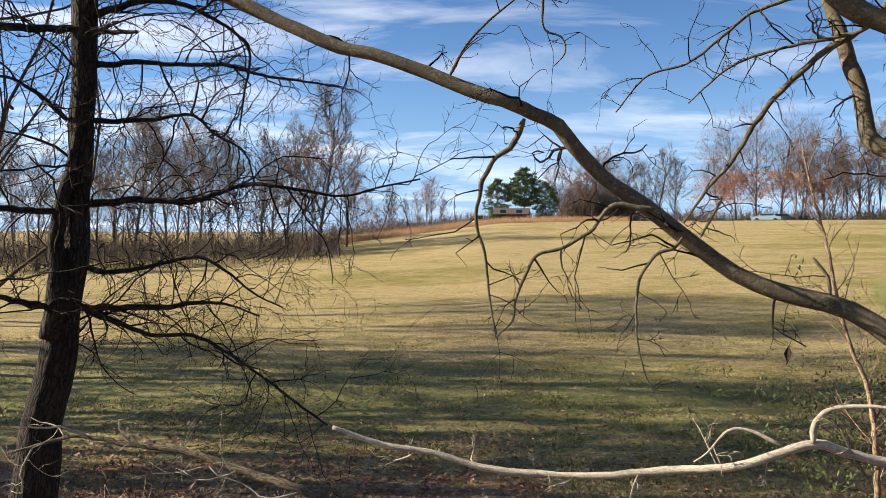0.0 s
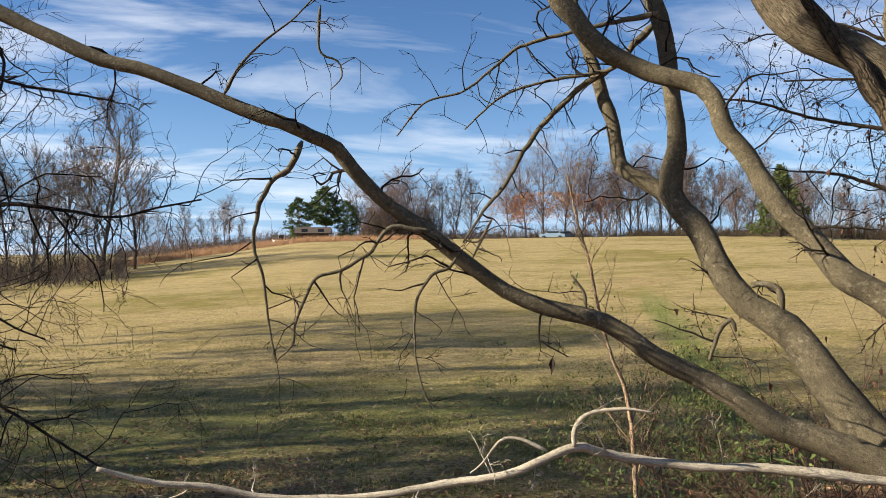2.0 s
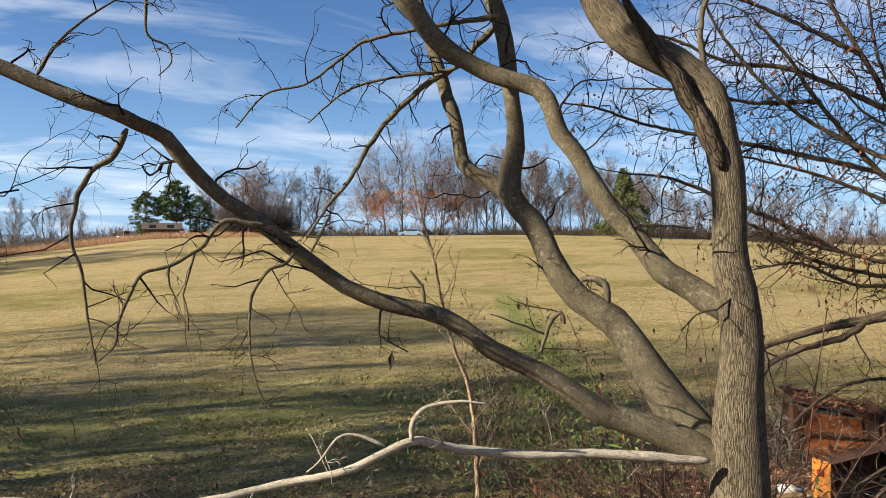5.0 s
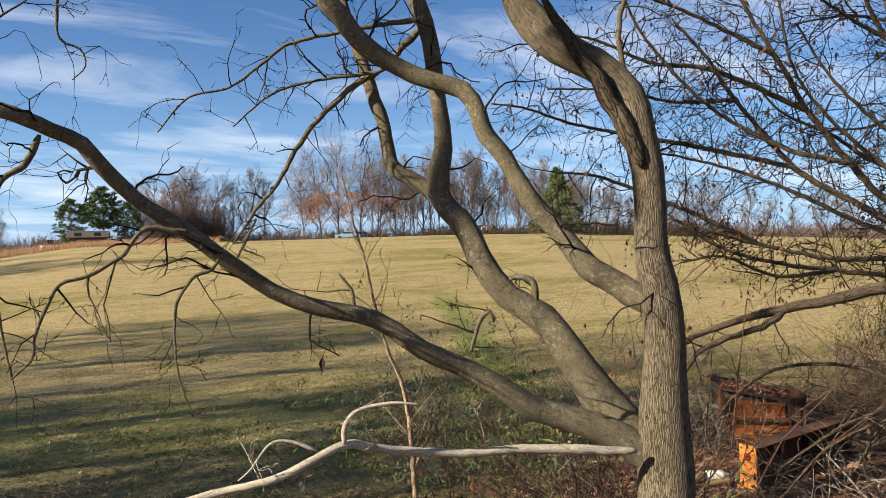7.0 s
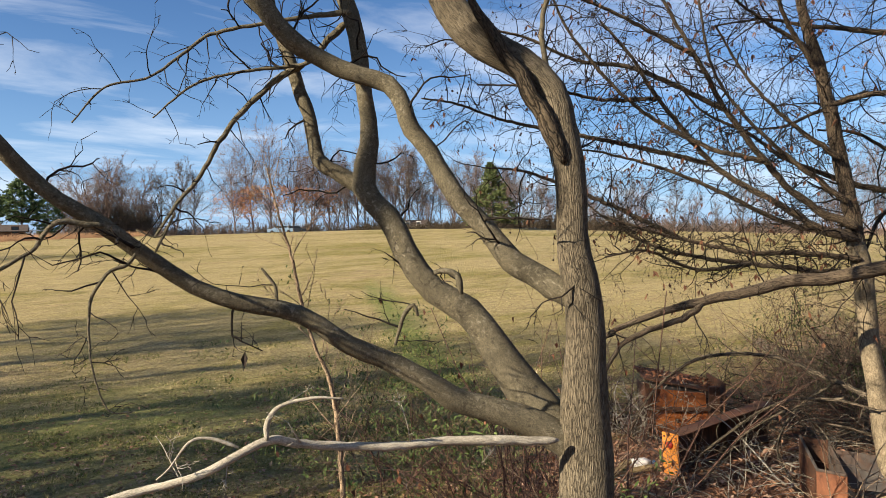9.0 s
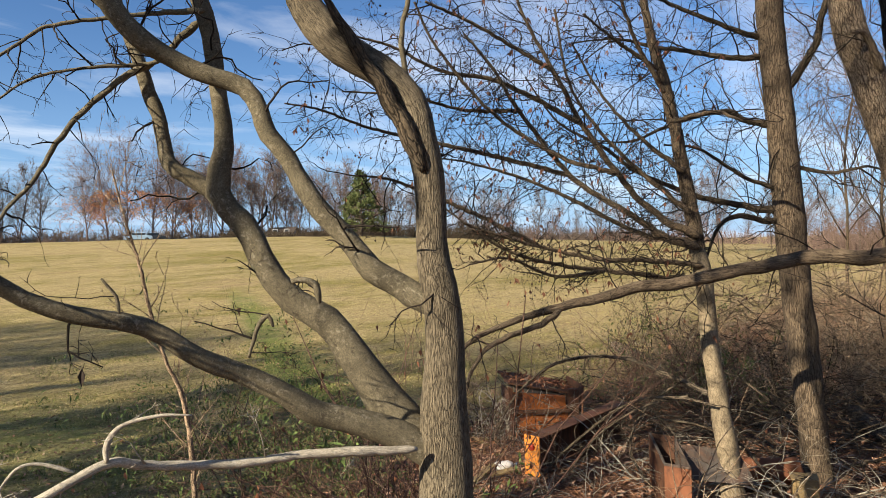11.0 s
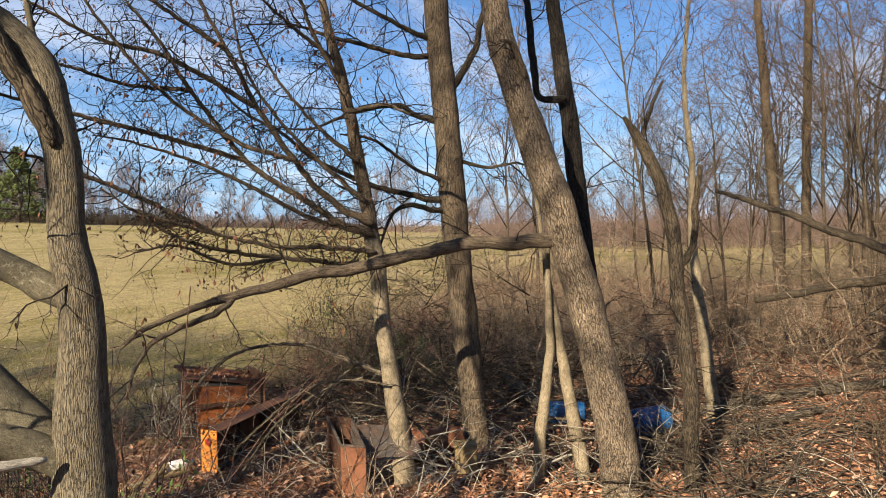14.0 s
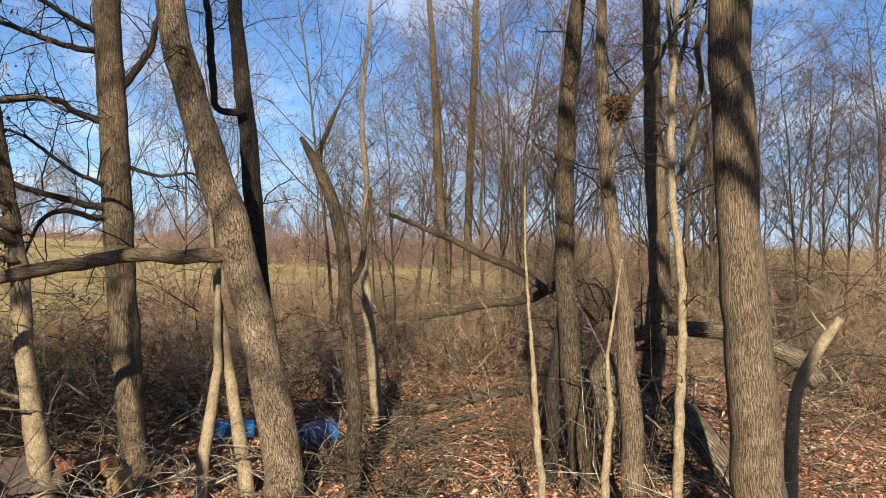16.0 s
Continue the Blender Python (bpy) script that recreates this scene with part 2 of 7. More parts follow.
RUST = rusty("rusted_orange_steel", (0.31, 0.098, 0.020), (0.20, 0.060, 0.024), (0.04, 0.015, 0.009), 0.49)
RUST_YELLOW = rusty("yellow_painted_steel", (0.44, 0.165, 0.026), (0.32, 0.10, 0.026), (0.10, 0.035, 0.015), 0.58)
RUST_MID = rusty("streaked_brown_rust", (0.17, 0.068, 0.034), (0.15, 0.06, 0.03), (0.04, 0.02, 0.013), 0.5)
RUST_DARK = rusty("dark_rusted_steel", (0.06, 0.032, 0.02), (0.15, 0.06, 0.028), (0.02, 0.013, 0.010), 0.47)
SHEET = rusty("grey_weathered_sheet_metal", (0.070, 0.062, 0.055), (0.119, 0.063, 0.038), (0.028, 0.023, 0.021), 0.52)
DARK_LEAF = leafy("blackened_leaf", (0.012, 0.008, 0.006), (0.03, 0.018, 0.012))
BLUE = plain("blue_plastic", (0.008, 0.045, 0.13), (0.012, 0.11, 0.30), 0.5, 5.0)
PLYWOOD = plain("weathered_plywood", (0.17, 0.12, 0.055), (0.31, 0.23, 0.115), 0.85, 9.0)
RED = plain("red_reflector", (0.25, 0.02, 0.01), (0.34, 0.035, 0.02), 0.4)
WALL_WOOD = plain("dark_timber_siding", (0.06, 0.035, 0.028), (0.11, 0.065, 0.05), 0.85)
WALL_WHITE = plain("white_siding", (0.66, 0.65, 0.62), (0.78, 0.77, 0.74), 0.8)
ROOF_GREY = plain("grey_shingle", (0.045, 0.036, 0.032), (0.085, 0.07, 0.062), 0.95)
PANE = plain("window_glass", (0.02, 0.025, 0.03), (0.04, 0.05, 0.06), 0.12)
CAR_BLUE = plain("blue_grey_car_paint", (0.20, 0.30, 0.42), (0.24, 0.35, 0.47), 0.3)
CAR_DARK = plain("dark_car_paint", (0.03, 0.04, 0.05), (0.045, 0.055, 0.07), 0.3)
TYRE = plain("black_rubber", (0.012, 0.012, 0.012), (0.025, 0.025, 0.025), 0.85)
NEST = leafy("dry_nest_leaf", (0.036, 0.021, 0.012), (0.102, 0.057, 0.030), (0.156, 0.096, 0.054))

# ---- builders ----
rng = np.random.default_rng(7)


class Acc:
    """Gathers vertices, faces and the along-the-limb coordinate of one mesh."""

    def __init__(self):
        self.v, self.f, self.c = [], [], []

    def raw(self, verts, faces, co=None):
        o = len(self.v)
        self.v.extend(verts)
        self.f.extend([tuple(i + o for i in q) for q in faces])
        self.c.extend(co if co is not None else verts)

    def tube(self, pts, rad, sides, wob=0.0, shift=0.0):
        pts, rad = np.asarray(pts, float), np.asarray(rad, float)
        n = len(pts)
        tan = np.gradient(pts, axis=0)
        tan /= np.linalg.norm(tan, axis=1)[:, None] + 1e-9
        ref = np.array([0.31, 0.17, 0.93]) if abs(tan[0][2]) < 0.9 else np.array([0.9, 0.3, 0.1])
        a = np.cross(tan[0], ref)
        a /= np.linalg.norm(a)
        th = np.arange(sides) * 2 * math.pi / sides
        cs, sn = np.cos(th)[:, None], np.sin(th)[:, None]
        length, o = shift, len(self.v)
        for i in range(n):
            a = a - tan[i] * (a @ tan[i])
            a /= np.linalg.norm(a) + 1e-9
            b = np.cross(tan[i], a)
            if i:
                length += np.linalg.norm(pts[i] - pts[i - 1])
            r = rad[i]
            rr = np.full((sides, 1), r)
            if wob:
                rr = np.array([[r * (1 + wob * noise.noise((cs[k, 0] * 1.3 + shift, sn[k, 0] * 1.3, length / max(r, 0.02) * 0.35)))] for k in range(sides)])
            ring = pts[i] + (a * cs + b * sn) * rr
            self.v.extend(ring.tolist())
            co = np.hstack([cs * r, sn * r, np.full((sides, 1), length)])
            self.c.extend(co.tolist())
            if i:
                p, q = o + (i - 1) * sides, o + i * sides
                for k in range(sides):
                    k2 = (k + 1) % sides
                    self.f.append((p + k, p + k2, q + k2, q + k))
        self.f.append(tuple(o + (n - 1) * sides + k for k in range(sides)))
        self.f.append(tuple(o + sides - 1 - k for k in range(sides)))

    def spike(self, p, q, r):
        """A thin pointed twig from p to q."""
        p, q = np.asarray(p, float), np.asarray(q, float)
        d = q - p
        L = math.sqrt(d @ d) + 1e-9
        d = d / L
        a = np.array([d[1] * 0.8 - d[2] * 0.5, d[2] * 0.3 - d[0] * 0.8, d[0] * 0.5 - d[1] * 0.3])
        a /= math.sqrt(a @ a) + 1e-9
        b = np.array([d[1] * a[2] - d[2] * a[1], d[2] * a[0] - d[0] * a[2], d[0] * a[1] - d[1] * a[0]])
        o = len(self.v)
        for c, n in ((1, 0), (-0.5, 0.866), (-0.5, -0.866)):
            self.v.append((p + (a * c + b * n) * r).tolist())
            self.c.append([c * r, n * r, 0.0])
        self.v.append(q.tolist())
        self.c.append([0.0, 0.0, L])
        self.f.extend(((o, o + 1, o + 3), (o + 1, o + 2, o + 3), (o + 2, o, o + 3)))

    def leaf(self, p, d, n, L, w):
        """A small bent leaf: base at p, along d, normal n."""
        p, d, n = np.asarray(p), np.asarray(d), np.asarray(n)
        s = np.cross(d, n)
        s /= np.linalg.norm(s) + 1e-9
        self.raw([p.tolist(), (p + d * L * 0.45 + s * w * 0.5 + n * L * 0.12).tolist(), (p + d * L).tolist(), (p + d * L * 0.45 - s * w * 0.5 + n * L * 0.12).tolist()], [(0, 1, 2), (0, 2, 3)])


def part(name, acc, material, parent=None, label="", smooth=True):
    """Links gathered geometry as one mesh under a thing or a part."""
    base = Vector((0, 0, 0))
    up_ob = parent
    while up_ob is not None:
        base += up_ob.location
        up_ob = up_ob.parent
    me = bpy.data.meshes.new(name)
    v = np.asarray(acc.v, float) - np.array(base)
    me.from_pydata(v.tolist(), [], acc.f)
    at = me.attributes.new("tube", "FLOAT_VECTOR", "POINT")
    at.data.foreach_set("vector", np.asarray(acc.c, np.float32).ravel())
    if smooth:
        me.polygons.foreach_set("use_smooth", [True] * len(me.polygons))
    me.materials.append(material)
    ob = new(name, me)
    ob.parent = parent
    if label:
        tagged(ob, label)
    return ob


def thing(name, at, label, category, group="", kind=""):
    ob = new(name)
    ob.empty_display_size = 0.2
    ob.location = at
    return tagged(ob, label, category, group, kind)


def spline(ctrl, step):
    """Points and radii along a smooth line through the control points."""
    c = np.asarray(ctrl, float)
    c = np.vstack([2 * c[0] - c[1], c, 2 * c[-1] - c[-2]])
    c[0, 3], c[-1, 3] = c[1, 3], c[-2, 3]
    out = []
    for i in range(1, len(c) - 2):
        p0, p1, p2, p3 = c[i - 1:i + 3]
        n = max(2, int(np.linalg.norm(p2[:3] - p1[:3]) / step))
        for t in np.arange(n) / n:
            out.append(0.5 * (2 * p1 + (p2 - p0) * t + (2 * p0 - 5 * p1 + 4 * p2 - p3) * t * t + (3 * p1 - p0 - 3 * p2 + p3) * t ** 3))
    out.append(c[-2])
    out = np.array(out)
    return out[:, :3], np.maximum(out[:, 3], 0.0015)


GROWN, CROWNS = {}, []
# how much thinner the stems stand than their rough outline, and how high each tree's top reaches
GIRTH = {"old_tree": 0.83, "field_edge_tree": 0.9, "leaning_tree": 0.83, "straight_tree": 0.80, "large_tree": 0.87, "shaded_tree": 0.8, "pale_snag": 0.8, "hollow_tree": 0.78, "pale_sapling": 0.85, "broken_snag": 0.9}
TOPS = {"field_edge_tree": 10.5, "leaning_tree": 13.0, "straight_tree": 14.5, "large_tree": 16.0, "shaded_tree": 12.5, "gum_tree": 9.5, "hollow_tree": 11.0, "nest_tree": 10.0, "woods_tree": 13.0, "pale_sapling": 8.5}


def limb(tree, name, material, ctrl, label=""):
    """One limb of a tree as a tapering, slightly knotted tube."""
    kind = tree.name.split(".")[0]
    ctrl = [(*c[:3], c[3] * GIRTH.get(kind, 1.0)) for c in ctrl]
    if name == "trunk" and kind in TOPS:
        # carry the trunk on to its top, bending slightly upright
        x, y, z, r = ctrl[0]
        dx, dy = (x - ctrl[1][0]) / (z - ctrl[1][2]), (y - ctrl[1][1]) / (z - ctrl[1][2])
        rise = TOPS[kind] - z
        ctrl = [(x + dx * rise * f * (1 - 0.4 * f), y + dy * rise * f * (1 - 0.4 * f), z + rise * f, r * (1 - 0.85 * f)) for f in (1.0, 0.75, 0.5, 0.25)] + ctrl
        CROWNS.append((tree, material, ctrl[:5]))
    r = max(c[3] for c in ctrl)
    p, rad = spline(ctrl, max(0.02, min(0.12, r * 0.9)))
    sides = 20 if r > 0.08 else 14 if r > 0.04 else 8 if r > 0.015 else 6
    k = np.arange(len(p))
    ph = rng.uniform(0, 9)
    bend = np.array([[noise.noise((i * 0.35 + ph, 3.1, ph)), noise.noise((i * 0.35, 7.7 + ph, ph)), noise.noise((ph, i * 0.35, 1.3))] for i in k])
    fade = np.minimum(1, np.minimum(k, k[::-1]) / 3.0)[:, None]
    p = p + bend * fade * np.minimum(rad, 0.05)[:, None] * (0.15 if name == "dead_limb" else 0.55)
    knot = 1 + 0.09 * np.array([noise.noise((i * 0.6, ph, 0.5)) for i in k]) + 0.10 * np.maximum(0, np.array([noise.noise((i * 1.1 + 40, ph, 2.5)) for i in k]) - 0.25)
    if name != "trunk" and rad[0] > 0.6 * rad.max():
        knot[:2] *= (0.45, 0.8)
    acc = Acc()
    if name == "trunk":
        knot = 1 + (knot - 1) * 0.45
    acc.tube(p, rad * knot, sides, 0.07 if r > 0.03 else 0.06, ph)
    GROWN.setdefault(tree.name, []).append((name, p, rad))
    return part(name, acc, material, tree, label)


def twig(acc, p, d, L, r, depth, droop=0.0, crook=0.35, kids=4, tips=None, most=9):
    """A crooked twig with side twigs."""
    n = max(3, int(L / 0.05)) if depth else 3
    n = min(n, most if depth else max(2, most // 3))
    pts, q, d = [p], np.array(p, float), np.array(d, float)
    d /= np.linalg.norm(d) + 1e-9
    for i in range(n):
        d = d + rng.normal(0, crook, 3) * 0.55 + np.array([0, 0, -droop * 0.25])
        d /= np.linalg.norm(d) + 1e-9
        q = q + d * L / n
        pts.append(q)
    rad = np.linspace(r, r * 0.4, n + 1)
    if depth or most > 6:
        acc.tube(pts, rad, 4 if r > 0.004 else 3)
    else:
        for i in range(n):
            acc.spike(pts[i], pts[i + 1] + (pts[i + 1] - pts[i]) * (0.25 if i < n - 1 else 0), rad[i])
    if tips is not None:
        tips.append((pts[-1], d))
    if depth:
        for k in range(rng.integers(max(1, kids - 1), kids + 2)):
            i = rng.integers(1, n + 1)
            dd = pts[i] - pts[i - 1]
            dd = dd / (np.linalg.norm(dd) + 1e-9) + rng.normal(0, 0.75, 3)
            twig(acc, pts[i], dd, L * rng.uniform(0.3, 0.6), max(0.002, rad[i] * 0.6), depth - 1, droop, crook, kids, tips, most)


def sprout(tree, material, names, every, length, r, depth, droop=0.0, crook=0.35, kids=4, low=0.0, label="", tips=None, lift=0.2, start=0.0, most=9):
    """Twigs along the named limbs of a tree, each a part of its own."""
    rest = Acc()
    made = sum(c.name.startswith("twig") for c in tree.children)
    for name, p, rad in GROWN[tree.name]:
        if name not in names:
            continue
        seg = np.linalg.norm(np.diff(p, axis=0), axis=1)
        run, nxt = 0.0, every * rng.uniform(0.3, 1.0) + start * seg.sum()
        for i, s in enumerate(seg):
            run += s
            if run < nxt:
                continue
            nxt += every * rng.uniform(0.5, 1.5)
            if p[i][2] < low:
                continue
            t = (p[i + 1] - p[i]) / (s + 1e-9)
            d = rng.normal(0, 1, 3)
            d -= t * (d @ t)
            d = d / (np.linalg.norm(d) + 1e-9) + t * rng.uniform(0.1, 0.9) * (1 if rad[0] >= rad[-1] else -1) + np.array([0, 0, lift])
            acc = Acc() if made < 280 else rest
            twig(acc, p[i] + 0, d, length * rng.uniform(0.45, 1.25), min(r, rad[i] * 0.6) * rng.uniform(0.7, 1.2), depth, droop, crook, kids, tips, most)
            if acc is not rest:
                part("twig", acc, material, tree, label)
                made += 1
    if rest.v:
        tagged(part("twig_spray", rest, material, tree, label), kind="stuff")


# ---- the ground ----
CX, CY = 0.8, 0.55
AZ = [-180, -90, -40, -28, -12, 4, 27, 38, 46, 56, 70, 90, 130, 180]
RISE = [-1.5, -1.5, -1.5, -1.2, -0.7, 0.85, 1.0, 0.9, 0.45, 0, -0.9, -1.1, -1.3, -1.5]


def ease(a):
    a = np.clip(a, 0, 1)
    return a * a * (3 - 2 * a)


def height(x, y):
    """The bank under the walker, the flat below it and the long rise of the meadow."""
    dx, dy = x - CX, y - CY
    r, az = np.hypot(dx, dy), np.degrees(np.arctan2(dx, dy))
    top = 3.19 + 120 * np.tan(np.radians(np.interp(az, AZ, RISE)))
    return top * ease((r - 10) / 115) + 1.55 * (1 - ease((r - 2.2) / 4.3))


def polar(az, dist):
    x, y = CX + dist * math.sin(radians(az)), CY + dist * math.cos(radians(az))
    return x, y, float(height(x, y))


def litter_at(x, y):
    """How far a place belongs to the wood: 0 in the meadow, 1 under the trees."""
    edge = np.where(x > 2, 8.0 + 0.18 * (x - 2), 13.0)
    m = ease((edge - y) / np.where(x > 2, 5.0, 7.0) + 0.5)
    far = ease((46 - np.hypot(x, y) + np.where(y < -0.18 * x - 2, 60, 0)) / 8)
    return m * far * np.where(x > 2, 1.0, 0.55)


def build_ground():
    radii = np.concatenate([[0.0], np.arange(0.7, 40, 0.35), np.arange(40, 140, 2.2), np.geomspace(142, 3000, 24)])
    n = 300
    th = np.arange(n) * 2 * math.pi / n
    R, A = np.meshgrid(radii, th, indexing="ij")
    X, Y = CX + R * np.sin(A), CY + R * np.cos(A)
    Z = height(X, Y)
    for i in range(len(radii)):
        if radii[i] > 150:
            break
        k = 0.05 if radii[i] > 6 else 0.02
        for j in range(n):
            Z[i, j] += k * noise.noise((X[i, j] * 0.55, Y[i, j] * 0.55, 0)) + 0.022 * noise.noise((X[i, j] * 2.6, Y[i, j] * 2.6, 4)) + (0.16 * noise.noise((X[i, j] * 0.06, Y[i, j] * 0.1, 9)) if radii[i] > 25 else 0)
    v = np.stack([X, Y, Z], -1).reshape(-1, 3)
    f = [(i * n + j, i * n + (j + 1) % n, (i + 1) * n + (j + 1) % n, (i + 1) * n + j) for i in range(len(radii) - 1) for j in range(n)]
    me = bpy.data.meshes.new("ground")
    me.from_pydata(v.tolist(), [], f)
    me.polygons.foreach_set("use_smooth", [True] * len(f))
    lit = litter_at(v[:, 0], v[:, 1])
    x, y = v[:, 0], v[:, 1]
    # greener colour: a strip along the lane and a band around y 15
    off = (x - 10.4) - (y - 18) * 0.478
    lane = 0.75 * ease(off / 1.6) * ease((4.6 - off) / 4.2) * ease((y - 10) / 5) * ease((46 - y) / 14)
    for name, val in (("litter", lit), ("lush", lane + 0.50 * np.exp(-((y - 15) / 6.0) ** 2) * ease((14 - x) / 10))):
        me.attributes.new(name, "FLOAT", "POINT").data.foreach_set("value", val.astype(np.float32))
    me.materials.append(GROUND)
    tagged(new("ground", me), "mown meadow with dry and green grass, leaf litter under trees", "ground", kind="structure")


build_ground()

# ---- the near trees ----
old_tree = thing("old_tree", (3.53, 3.36, 0.89), "bare spreading tree with grey ridged bark and crooked limbs", "tree")
limb(old_tree, "trunk", BARK_OLD, [(3.4, 3.95, 9.6, 0.012), (3.28, 3.9, 8.2, 0.045), (3.33, 3.98, 7.0, 0.06), (3.25, 4.06, 6.0, 0.074), (3.22, 4.1, 5.33, 0.081), (3.16, 4.11, 4.98, 0.092), (3.17, 4.07, 4.72, 0.096), (3.19, 4.02, 4.53, 0.104), (3.24, 3.94, 4.38, 0.115), (3.33, 3.84, 4.25, 0.11), (3.45, 3.71, 4.12, 0.105), (3.54, 3.59, 3.96, 0.105), (3.575, 3.53, 3.77, 0.104), (3.585, 3.5, 3.57, 0.100), (3.59, 3.47, 3.23, 0.098), (3.59, 3.44, 2.98, 0.11), (3.59, 3.4, 2.68, 0.122), (3.57, 3.39, 2.38, 0.144), (3.55, 3.38, 2.08, 0.164), (3.53, 3.36, 1.85, 0.172), (3.53, 3.36, 0.89, 0.215)])
# unseen high limb, added to throw shade on the upper trunk
limb(old_tree, "limb", BARK_LIMB, [(3.2, 4.08, 5.2, 0.085), (2.2, 4.1, 5.75, 0.08), (1.0, 4.05, 6.1, 0.075), (-0.5, 4.0, 6.35, 0.07), (-1.8, 3.95, 6.5, 0.062), (-3.0, 3.95, 6.8, 0.04)])
CROWNS.append((old_tree, BARK_LIMB, [(3.4, 3.95, 9.6, 0.012), (3.28, 3.9, 8.2, 0.04), (3.33, 3.98, 7.0, 0.052), (3.25, 4.06, 6.0, 0.062)]))
limb(old_tree, "snag", BARK_BOUGH, [(3.52, 3.45, 3.57, 0.044), (3.48, 3.5, 3.71, 0.059), (3.44, 3.55, 3.87, 0.054), (3.37, 3.62, 4.03, 0.048), (3.31, 3.69, 4.2, 0.043), (3.24, 3.76, 4.37, 0.031), (3.19, 3.81, 4.49, 0.019)], "broken-off dead stem")
limb(old_tree, "limb", BARK_LIMB, [(3.61, 3.41, 2.79, 0.075), (3.53, 3.5, 2.92, 0.084), (3.42, 3.63, 3.01, 0.081), (3.32, 3.73, 3.14, 0.072), (3.2, 3.84, 3.32, 0.063), (3.1, 3.93, 3.52, 0.059), (3.01, 4.01, 3.73, 0.058), (2.94, 4.07, 3.91, 0.058), (2.88, 4.12, 4.05, 0.059), (2.78, 4.19, 4.08, 0.059), (2.66, 4.27, 4.12, 0.058), (2.44, 4.39, 4.29, 0.063), (2.33, 4.45, 4.44, 0.067), (2.24, 4.5, 4.61, 0.071), (2.13, 4.55, 4.82, 0.063), (2.05, 4.6, 5.06, 0.054), (1.9, 4.5, 5.8, 0.045), (1.95, 4.2, 6.8, 0.032), (1.8, 4.1, 7.9, 0.008)])
limb(old_tree, "limb", BARK_LIMB, [(3.6, 3.38, 1.99, 0.108), (3.5, 3.54, 2.2, 0.135), (3.39, 3.7, 2.4, 0.123), (3.3, 3.83, 2.64, 0.104), (3.23, 3.94, 2.81, 0.096), (3.13, 4.07, 2.92, 0.09), (3.02, 4.2, 3.15, 0.085), (2.95, 4.29, 3.34, 0.081), (2.88, 4.38, 3.51, 0.083), (2.92, 4.41, 3.75, 0.062), (2.92, 4.46, 4.04, 0.055), (2.93, 4.5, 4.27, 0.058), (2.9, 4.57, 4.53, 0.062), (2.86, 4.64, 4.74, 0.06), (2.82, 4.71, 5, 0.055), (2.82, 4.76, 5.29, 0.049), (2.75, 4.9, 6.2, 0.040), (2.9, 4.8, 7.3, 0.028), (2.8, 4.9, 8.4, 0.008)])
limb(old_tree, "limb", BARK_LIMB, [(3.05, 4.57, 3.45, 0.061), (2.93, 4.66, 3.56, 0.058), (2.86, 4.72, 3.63, 0.055), (2.78, 4.78, 3.71, 0.052), (2.73, 4.82, 3.96, 0.049), (2.69, 4.86, 4.15, 0.049), (2.65, 4.89, 4.32, 0.043), (2.62, 4.92, 4.44, 0.036), (2.59, 4.96, 4.59, 0.029), (2.55, 4.99, 4.8, 0.026), (2.4, 5.2, 5.6, 0.02), (2.3, 5.3, 6.4, 0.007)])
limb(old_tree, "limb", BARK_LIMB, [(3.61, 3.35, 2.01, 0.107), (3.41, 3.5, 2.22, 0.096), (3.23, 3.62, 2.3, 0.083), (3.04, 3.72, 2.37, 0.075), (2.84, 3.82, 2.5, 0.066), (2.66, 3.89, 2.62, 0.06), (2.51, 3.93, 2.71, 0.056), (2.28, 4.01, 2.85, 0.05), (1.92, 4.12, 2.97, 0.046), (1.74, 4.14, 3.07, 0.044), (1.5, 4.16, 3.26, 0.043), (1.23, 4.17, 3.45, 0.041), (1.11, 4.15, 3.58, 0.041), (1.02, 4.13, 3.67, 0.039), (0.91, 4.1, 3.71, 0.037), (0.77, 4.06, 3.76, 0.036), (0.35, 4.15, 3.94, 0.035), (0.03, 4.23, 4.04, 0.035), (-0.25, 4.29, 4.16, 0.037), (-0.48, 4.35, 4.28, 0.038), (-0.71, 4.39, 4.4, 0.038), (-1.08, 4.37, 4.55, 0.036)])
limb(old_tree, "branch", BARK_LIMB, [(2.69, 4.76, 4.25, 0.028), (2.59, 4.81, 4.2, 0.024), (2.49, 4.86, 4.11, 0.021), (2.34, 4.92, 3.95, 0.019), (2.21, 4.96, 3.76, 0.017), (2.13, 4.99, 3.6, 0.015), (2, 5.03, 3.44, 0.012), (1.88, 5.06, 3.25, 0.008)])
limb(old_tree, "branch", BARK_LIMB, [(2.83, 4.41, 4.49, 0.023), (2.65, 4.51, 4.47, 0.017), (2.39, 4.63, 4.42, 0.013), (2.13, 4.73, 4.35, 0.012), (1.97, 4.78, 4.22, 0.01), (1.81, 4.82, 4.1, 0.008), (1.61, 4.87, 4.04, 0.007), (1.45, 4.9, 3.85, 0.005)])
limb(old_tree, "branch", BARK_LIMB, [(2.9, 4.6, 4.49, 0.028), (2.78, 4.66, 4.37, 0.024), (2.69, 4.71, 4.25, 0.017), (2.57, 4.77, 4.23, 0.014), (2.32, 4.87, 4.19, 0.01), (2.09, 4.95, 4.11, 0.009), (1.88, 5.01, 3.92, 0.005)])
